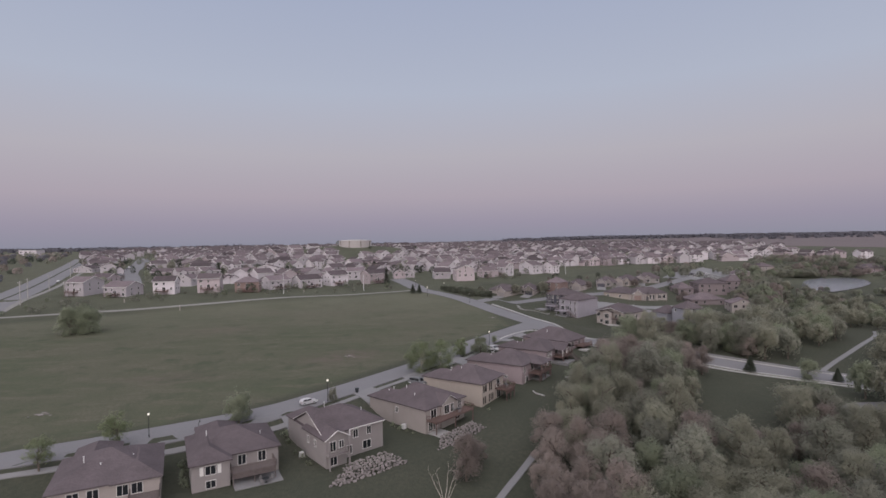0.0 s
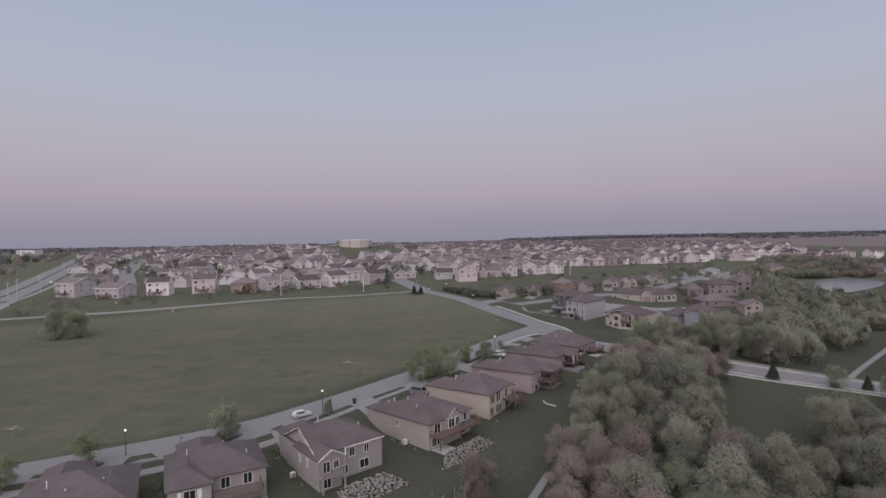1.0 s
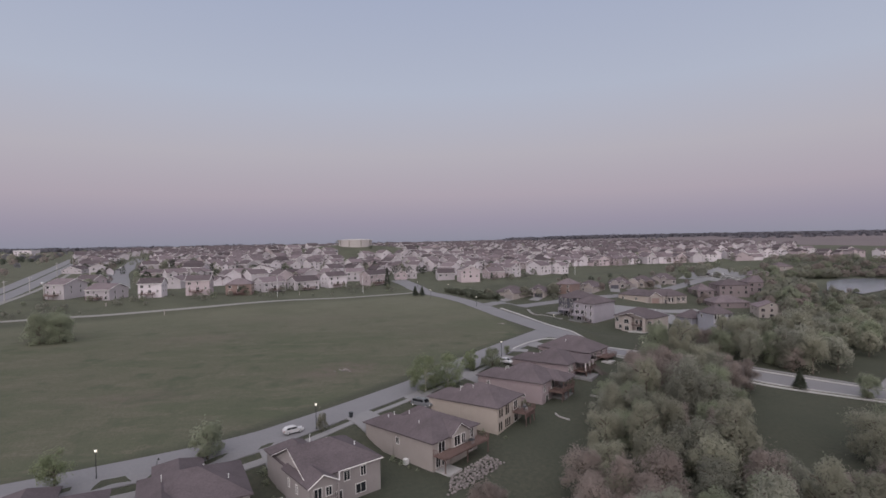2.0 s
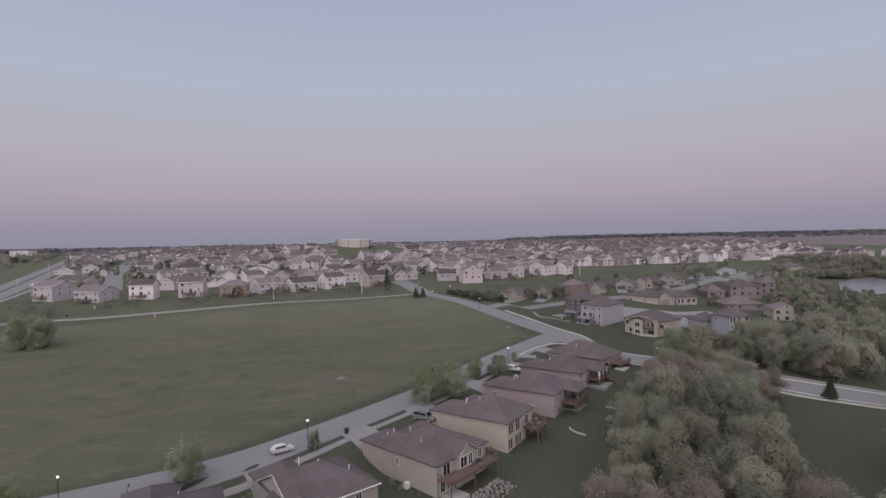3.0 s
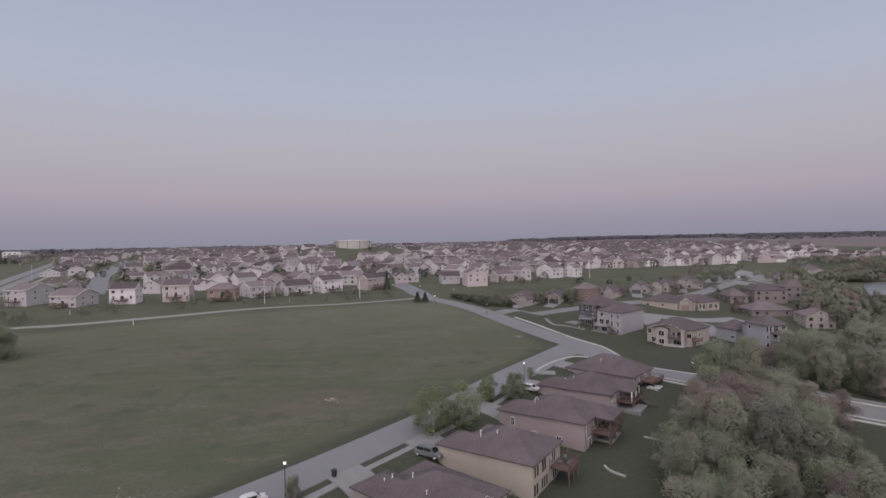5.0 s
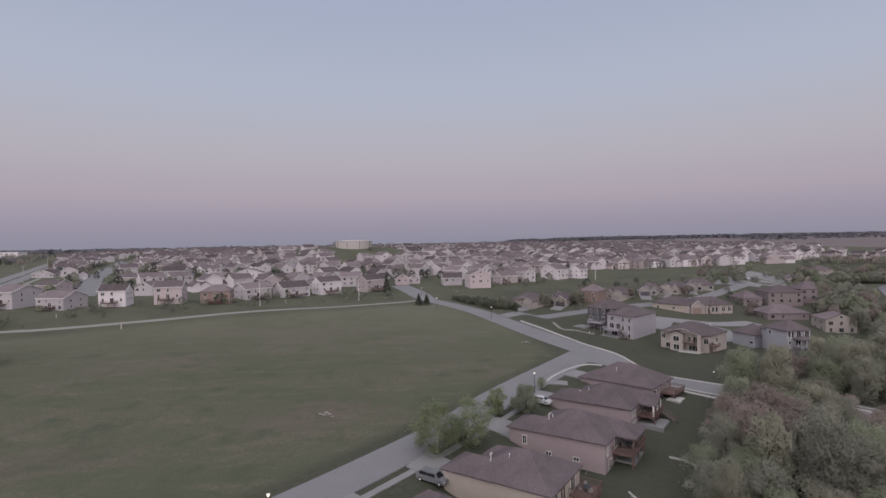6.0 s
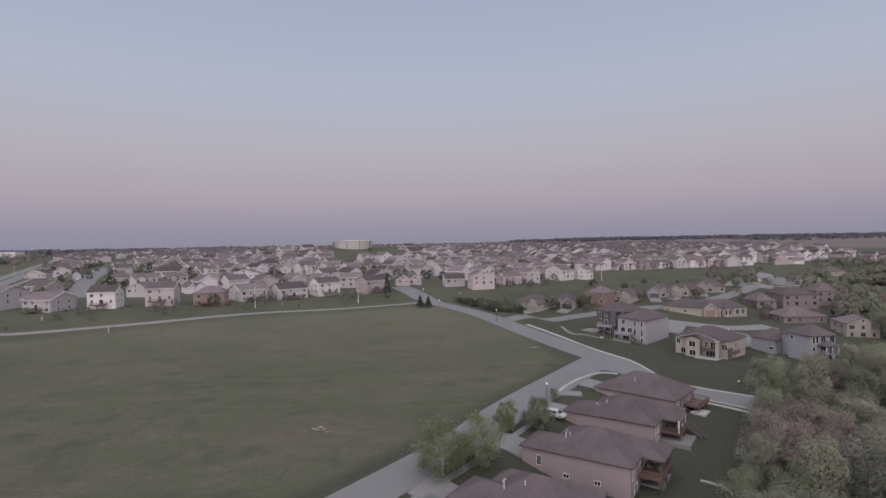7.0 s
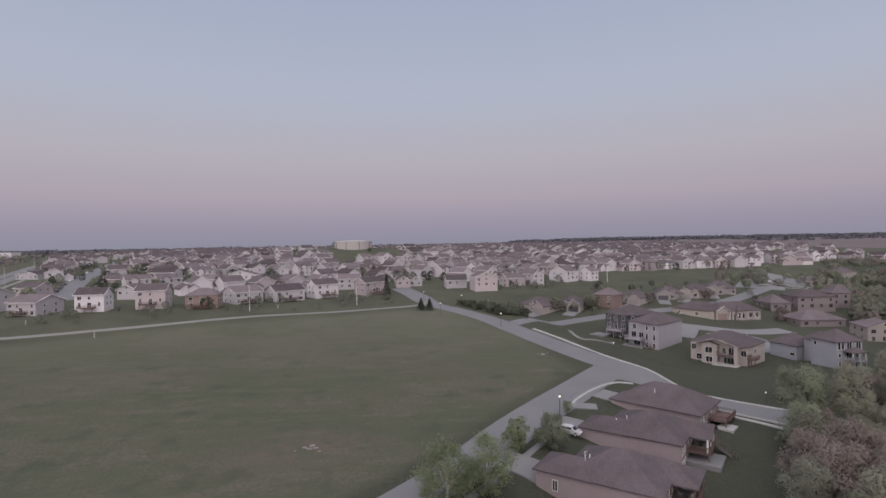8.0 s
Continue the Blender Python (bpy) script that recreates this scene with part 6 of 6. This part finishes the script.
# ---- cars ----
def car(label, paint, length=4.5, height=1.65, pickup=False):
    """A car: lower body from a side outline, cabin with windows, wheels with rims; +x is ahead."""
    t = thing("car", label, "car", pose(0, 0, 0), "parked cars")
    L, w = length / 2, 0.9

    def prism(outline, y0, y1, inset=0.0):
        bm = bmesh.new()
        a = [bm.verts.new((x, y0, z)) for x, z in outline]
        b = [bm.verts.new((x, y1, z)) for x, z in outline]
        for i in range(len(outline)):
            j = (i + 1) % len(outline)
            bm.faces.new((a[i], a[j], b[j], b[i]))
        bm.faces.new(a[::-1])
        bm.faces.new(b)
        if inset:
            for v in bm.verts:
                if v.co.z > 1.2:
                    v.co.y *= inset
        bmesh.ops.recalc_face_normals(bm, faces=bm.faces)
        bmesh.ops.bevel(bm, geom=bm.edges[:], offset=0.07, segments=2, affect="EDGES")
        return bm

    lower = [(-L + 0.15, 0.28), (L - 0.15, 0.28), (L, 0.45), (L - 0.02, 0.72), (L - 0.25, 0.90), (L - 1.15, 1.04), (-L + 0.12, 1.10), (-L, 0.92), (-L, 0.5)]
    part("body", prism(lower, -w, w), paint, t)
    h = height
    cab = [(L - 1.05, 1.0), (L - 1.75, h - 0.12), (L - 2.3, h), (-L + 1.2, h - 0.02), (-L + 0.6, h - 0.12), (-L + 0.12, 1.05)]
    part("cabin", prism(cab, -w + 0.06, w - 0.06, 0.86), paint, t)
    x1, x0 = L - 1.7, -L + 0.65
    for s in (-1, 1):
        k = max(2, int((x1 - x0) / 1.0))
        for i in range(k):
            a, b = x0 + (x1 - x0) * i / k + 0.05, x0 + (x1 - x0) * (i + 1) / k - 0.05
            y_ = s * (w - 0.10)
            part("side_window", boxes((a, b, min(y_, y_ + s * 0.03), max(y_, y_ + s * 0.03), 1.12, h - 0.17)), GLASS, t)
    ws = bmesh.new()
    q = [ws.verts.new(p) for p in ((L - 1.1, -0.7, 1.06), (L - 1.1, 0.7, 1.06), (L - 1.72, 0.62, h - 0.16), (L - 1.72, -0.62, h - 0.16))]
    ws.faces.new(q)
    bmesh.ops.translate(ws, verts=ws.verts, vec=(0.05, 0, 0.02))
    part("windscreen", ws, GLASS, t)
    for x in (-L + 0.85, L - 0.9):
        for s in (-1, 1):
            bm = bmesh.new()
            beam(bm, (x, s * (w - 0.16), 0.34), (x, s * (w + 0.02), 0.34), 0.34, 14)
            wh = part("wheel", bm, TYRE, t)
            bm = bmesh.new()
            beam(bm, (x, s * (w + 0.01), 0.34), (x, s * (w + 0.035), 0.34), 0.2, 10)
            part("rim", bm, PIPE, wh)
    for s in (-1, 1):
        part("headlight", boxes((L - 0.08, L + 0.01, s * 0.72 - 0.16, s * 0.72 + 0.16, 0.66, 0.82)), WHITE, t)
        part("tail_light", boxes((-L - 0.01, -L + 0.06, s * 0.76 - 0.1, s * 0.76 + 0.1, 0.75, 1.0)), TAIL, t)
    return t


TAIL = mat("red_tail_light", (0.25, 0.02, 0.02), 0.3)
CAR_A = car("white sport utility car parked on the street", CAR_WHITE, 4.6, 1.68)
place(CAR_A, (-22.0, 123.9, 0.85, 32, 0.12), (29.3, 168.3, 0.9, 318, 0.3))
CAR_B = car("silver pickup with a covered bed on a driveway", CAR_SILVER, 5.3, 1.8, True)
place(CAR_B, (3.9, 137.5, 1.0, 322, 0.3))
CAR_C = car("dark car parked along a far street", CAR_DARK)
place(CAR_C, (-218, 430, 1.0, 117, 0.16), (-240, 477, 1.0, 114, 0.16), (-198, 390, 1.0, 117, 0.16), (-205.5, 404, 1.0, 117, 0.16), (-250, 503, 1.0, 112, 0.16), (-264, 540, 1.0, 112, 0.16), (238, 398, 1, 40, .2), (222, 384, 1, 40, .2))
CAR_D = car("white car parked in a far car park", CAR_WHITE)
place(CAR_D, (-243, 394, 1.0, 118, 0.2), (230, 391, 1, 40, 0.2), (214, 378, 1, 40, 0.2), (246, 404, 1, 40, 0.2), (-228.5, 452, 1, 117, .16), (-258, 523, 1, 112, .16), (40, 332, 1, 100, .1))


# ---- the water tank on its hill, the pond ----
def water_tank():
    t = thing("water_tank", "low round cream water tank on a grassy hill", "water tank", pose(-51.5, 610, ground(-51.5, 610) + 0.6))
    R, H, n = 18.4, 5.0, 48
    bm = bmesh.new()
    beam(bm, (0, 0, -4), (0, 0, H), R, n)
    part("shell", bm, TANK, t)
    bm = bmesh.new()
    prev = None
    for k in range(6):
        a = k / 5
        ring = [bm.verts.new(((R + 0.3) * math.cos(a * 1.5) * math.cos(6.2832 * i / n), (R + 0.3) * math.cos(a * 1.5) * math.sin(6.2832 * i / n), H + 1.4 * math.sin(a * 1.5))) for i in range(n)]
        if prev:
            for i in range(n):
                bm.faces.new((prev[i], prev[(i + 1) % n], ring[(i + 1) % n], ring[i]))
        prev = ring
    bm.faces.new(prev)
    part("dome", bm, TANK, t)
    for i in range(9):
        a = 6.2832 * (i + 0.35) / 9
        o = part("rib", boxes((R - 0.05, R + 0.3, -0.3, 0.3, -4, H)), mat("tank_rib_paint", (0.16, 0.14, 0.125), 0.7), t)
        o.rotation_euler = (0, 0, a)


water_tank()

bm = bmesh.new()
vs = [bm.verts.new((p.x, p.y, 5.0)) for p in smooth_line([(262, 298), (300, 320), (336, 350), (358, 388), (335, 392), (309, 377), (280, 345), (256, 314), (262, 298)], 6)[:-1]]
bm.faces.new(vs)
tagged(new("pond", mesh_of("pond", bm, WATER)), "still pond reflecting the pale sky", "pond", kind="structure")


# ---- far trees, woods on the skyline, far buildings ----
def leaf_cloud(name, label, spots, seed, category="trees"):
    """Far trees as one object: each a loose heap of leaf sprays. spots: (x, y, height, radius, leaves, material index)."""
    r = random.Random(seed)
    verts, faces, mi, normals = [], [], [], []
    for x, y, h, rad, n, k in spots:
        z = ground(x, y)
        bumps = [(r.uniform(0, 6.283), r.uniform(-0.2, 0.9)) for _ in range(5)]
        for _ in range(n if rad > 12 else int(n * 1.7)):
            a, u = r.uniform(0, 6.283), r.uniform(-0.7, 1)
            # the outline swells and dips round a few boughs
            lump = 0.78 + 0.3 * max(math.cos(a - b0) * (1 - abs(u - b1)) for b0, b1 in bumps)
            s_ = math.sqrt(1 - u * u) * rad * lump * r.uniform(0.8, 1.1)
            p = Vector((x + s_ * math.cos(a), y + s_ * math.sin(a), z + h * 0.52 + u * h * 0.48 * lump * r.uniform(0.85, 1.1)))
            t = Vector((r.gauss(0, 1), r.gauss(0, 1), r.gauss(0, 1))).normalized()
            b = t.orthogonal().normalized()
            s = rad * (r.uniform(0.16, 0.34) if rad > 12 else r.uniform(0.10, 0.22))
            i = len(verts)
            out_n = (Vector((math.cos(a), math.sin(a), u + 0.35)) + t * 0.2).normalized()
            if b.cross(t).dot(out_n) < 0:
                b = -b
            normals += [out_n] * 4
            verts += [p - t * s, p + b * s * 0.8, p + t * s, p - b * s * 0.8]
            faces += [(i, i + 1, i + 2, i + 3)]
            mi.append(k)
    me = bpy.data.meshes.new(name)
    me.from_pydata(verts, [], faces)
    me.polygons.foreach_set("use_smooth", [True] * len(faces))
    me.normals_split_custom_set_from_vertices(normals)
    for m in (LEAF_OLIVE, LEAF_GREEN, LEAF_GREY, LEAF_DARK, LEAF_BROWN, LEAF_HAZE):
        me.materials.append(m)
    me.polygons.foreach_set("material_index", mi)
    return tagged(new(name, me), label, category, kind="stuff")


def on_car_park(x, y):
    return 186 < x < 296 and abs((x - 196) - (y - 350)) < 34


def hollow_edge(y):
    """Where the woods behind the villas begin."""
    return 0.77 * (y - 43) + 5


tr = random.Random(23)
sp = []
for _ in range(520):  # among the far houses
    x = tr.uniform(-420, 560)
    y = front_edge(x) + tr.uniform(8, 560)
    h_ = tr.uniform(3.5, 8.5)
    sp.append((x, y, h_, h_ * tr.uniform(0.28, 0.42), 100, tr.choice((0, 1, 2, 2, 3, 3, 4))))
for _ in range(190):  # in the gardens of the nearer rows
    x = tr.uniform(-250, 330)
    y = front_edge(x) + tr.uniform(4, 130)
    if min(math.hypot(x - a, y - b) for a, b in TAKEN) < 9 or (100 < x < 200 and y < 440) or abs(x - lerp(y, [300, 350, 406, 470, 562, 737], [-150, -172, -200, -232, -268, -344])) < 13:
        continue
    h_ = tr.uniform(4, 8)
    sp.append((x, y, h_, h_ * tr.uniform(0.28, 0.4), 120, tr.choice((0, 2, 3, 3, 4))))
for _ in range(60):  # behind the footpath
    x = tr.uniform(-190, -5)
    y = path_line(x) + tr.uniform(10, 42)
    h_ = tr.uniform(1.5, 4.0)
    sp.append((x, y, h_, h_ * 0.45, 80, tr.choice((1, 2, 2))))
for _ in range(150):  # between the villas
    x, y = tr.uniform(55, 260), tr.uniform(300, 430)
    h_ = tr.uniform(2, 5)
    if (100 < x < 200 and y > 380) or (185 < x < 215 and y > 345) or (108 < x < 160 and y < 318) or on_car_park(x, y):
        continue
    sp.append((x, y, h_, h_ * 0.4, 110, tr.choice((0, 2, 2, 3, 4, 4))))
for x, y, h_ in ((69, 312, 6.5), (86, 314, 7.5), (88, 320, 6), (119, 326, 5), (47, 304, 5.5), (152, 330, 5), (166, 296, 4.5), (158, 287, 4)):  # olive trees between the villas
    sp.append((x, y, h_, h_ * 0.45, 260, 0 if h_ > 5 else 4))
leaf_cloud("estate_trees", "small garden trees scattered between the far houses", sp, 61)
sp = []
for _ in range(260):  # along and beyond the highway
    y = tr.uniform(290, 1000)
    x = lerp(y, [240, 305, 385, 590, 1000], [-190, -212, -246, -342, -560]) + tr.choice((-1, -1, -1, 1)) * tr.uniform(24, 150) - 6
    if lerp(y, [350, 406, 470, 562, 737, 1000], [-172, -200, -232, -268, -344, -430]) - 30 < x + 10 and y > 330:
        continue
    h_ = tr.uniform(4, 9)
    sp.append((x, y, h_, h_ * 0.5, 100, tr.choice((0, 2, 4, 4, 3, 5))))
for _ in range(70):  # gardens beside the left street
    y = tr.uniform(340, 640)
    x = lerp(y, [350, 406, 470, 562, 737], [-172, -200, -232, -268, -344]) + tr.choice((-1, 1)) * tr.uniform(11.5, 18)
    h_ = tr.uniform(2.5, 6)
    sp.append((x, y, h_, h_ * 0.4, 100, tr.choice((1, 2, 3))))
leaf_cloud("roadside_trees", "dull green trees and scrub along the highway", sp, 62)
sp = []
for _ in range(170):  # the wooded hollow round the pond and beyond the villas
    a = tr.uniform(0, 6.283)
    x, y = 308 + math.cos(a) * tr.uniform(75, 135), 346 + math.sin(a) * tr.uniform(62, 120)
    if (y > 395 and tr.random() < 0.5) or (y < 350 and x < 330 and y < 420 - 0.35 * x):
        continue
    h_ = tr.uniform(4, 9)
    sp.append((x, y, h_, h_ * 0.5, 130, tr.choice((0, 1, 2, 2, 4))))
for _ in range(130):
    x, y = tr.uniform(215, 330), tr.uniform(215, 290)
    h_ = tr.uniform(6, 10) if x < 215 else tr.uniform(2.5, 5)
    sp.append((x, y, h_, h_ * 0.55, 130, tr.choice((0, 1, 2, 2, 4))))
for _ in range(420):  # the brown and olive trees behind the villas and beyond the pond
    x, y = tr.uniform(215, 430), tr.uniform(300, 500)
    d_ = math.hypot((x - 308) / 62, (y - 346) / 58)
    if d_ < 1 or (d_ < 1.35 and y < 360 and x > 250) or (x < 300 and 400 < y < 445) or y < 300 + max(0, 260 - x) * 1.6 or y > front_edge(x) + 6 or x < hollow_edge(y) or on_car_park(x, y):
        continue
    h_ = tr.uniform(3, 6.5)
    sp.append((x, y, h_, h_ * 0.6, 110, tr.choice((0, 2, 2, 4, 4, 1))))
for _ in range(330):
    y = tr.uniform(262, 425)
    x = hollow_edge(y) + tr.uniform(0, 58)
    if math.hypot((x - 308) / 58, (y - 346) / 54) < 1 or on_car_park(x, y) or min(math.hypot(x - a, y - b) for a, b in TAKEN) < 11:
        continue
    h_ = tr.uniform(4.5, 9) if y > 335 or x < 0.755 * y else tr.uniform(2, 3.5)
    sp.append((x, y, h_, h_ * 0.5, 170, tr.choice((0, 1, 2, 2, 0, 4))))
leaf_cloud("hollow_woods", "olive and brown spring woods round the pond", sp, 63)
sp = []
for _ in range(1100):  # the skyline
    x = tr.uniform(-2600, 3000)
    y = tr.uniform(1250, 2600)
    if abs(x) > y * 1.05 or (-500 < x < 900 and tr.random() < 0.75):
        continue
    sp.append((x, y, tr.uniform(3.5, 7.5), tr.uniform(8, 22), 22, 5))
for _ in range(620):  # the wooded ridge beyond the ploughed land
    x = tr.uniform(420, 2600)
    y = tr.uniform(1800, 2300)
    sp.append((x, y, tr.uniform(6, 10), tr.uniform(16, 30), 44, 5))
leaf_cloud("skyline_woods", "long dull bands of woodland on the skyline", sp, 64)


def block_building(x, y, w, d, h, label, wall):
    t = thing("building", label, "building", pose(x, y, ground(x, y)), "far buildings")
    part("wall", boxes((-w / 2, w / 2, -d / 2, d / 2, -3, h)), wall, t)
    part("roof", boxes((-w / 2 - 0.4, w / 2 + 0.4, -d / 2 - 0.4, d / 2 + 0.4, h, h + 0.6)), PIPE, t)
    for f in range(max(1, int(h / 4))):
        for i in range(int(w / 8)):
            window(t, "-y", -w / 2 + 4 + i * 8, 2.2 + f * 4, 4.0, 1.6, -d / 2)


block_building(-800, 900, 70, 30, 9, "long white flat-roofed commercial building", WALL_WHITE)
block_building(-690, 905, 24, 20, 14, "white flat-roofed commercial block", WALL_WHITE)
block_building(-660, 1000, 30, 22, 9, "small white commercial building among trees", WALL_WHITE)

# houses by the right-hand ploughed land
for k, x, y, rot in ((2, 400, 520, 10), (4, 420, 512, 30), (2, 446, 505, -10), (0, 462, 490, 0), (4, 470, 540, 0), (1, 395, 545, 10), (0, 440, 560, 5)):
    far_house(k, x, y, rot)
mid_house(372, 392, 0, 18, 12, 5.6, 3.0, WALL_MAUVE, "mauve house with a hip roof beyond the pond", hips=(True, True), storeys=2)


# ---- furniture on the decks and patios ----
CHAIR_METAL = mat("grey_chair_metal", (0.20, 0.19, 0.19), 0.6)


def patio_chair():
    t = thing("patio_chair", "pale metal patio chair on a deck", "chair", pose(0, 0, 0), "patio chairs")
    part("seat", boxes((-0.28, 0.28, -0.28, 0.28, 0.40, 0.46)), CHAIR_METAL, t)
    part("backrest", boxes((-0.28, 0.28, 0.24, 0.30, 0.46, 1.0)), CHAIR_METAL, t)
    for a in (-0.25, 0.25):
        for c in (-0.25, 0.25):
            part("leg", boxes((a - 0.025, a + 0.025, c - 0.025, c + 0.025, 0, 0.40)), CHAIR_METAL, t)
        part("armrest", boxes((a - 0.04, a + 0.04, -0.28, 0.28, 0.62, 0.66)), CHAIR_METAL, t)
    return t


def patio_table():
    t = thing("patio_table", "round dark patio table on a deck", "table", pose(0, 0, 0), "patio tables")
    bm = bmesh.new()
    beam(bm, (0, 0, 0.70), (0, 0, 0.75), 0.6, 16)
    part("tabletop", bm, BIN_DARK, t)
    bm = bmesh.new()
    beam(bm, (0, 0, 0.02), (0, 0, 0.70), 0.05, 8)
    part("stem", bm, BIN_DARK, t)
    bm = bmesh.new()
    beam(bm, (0, 0, 0), (0, 0, 0.04), 0.3, 12)
    part("foot", bm, BIN_DARK, t)
    return t


CHAIR, TABLE = patio_chair(), patio_table()
sets = [(4.8, 111.7, 44, -1.25, 9.0, -1.7, 2.5), (19.2, 126.2, 52, -0.9, 9.2, -1.8, 2.9), (32.9, 141.9, 52, -0.6, 8.0, -1.8, 2.8),
        (44.2, 157.5, 51, 0.3, 8.0, -1.8, 2.6), (-35.5, 90.5, 24, -1.9, 11.5, -2.3, None)]
first = True
for x, y, rot, z, u, v, up in sets:
    if up is None:
        up = PATIO_TOP
    base = pose(x, y, z, 0, 0, rot) @ Matrix.Translation((u, v, up))
    spots_ = [base @ pose(1.0 * math.cos(a), 1.0 * math.sin(a), 0, 0, 0, math.degrees(a) - 90) for a in (0.4, 2.2, 4.0)]
    if first:
        TABLE.matrix_world, CHAIR.matrix_world, first = base, spots_[0], False
        spots_ = spots_[1:]
    else:
        copy_thing(TABLE, base)
    for m in spots_:
        copy_thing(CHAIR, m)
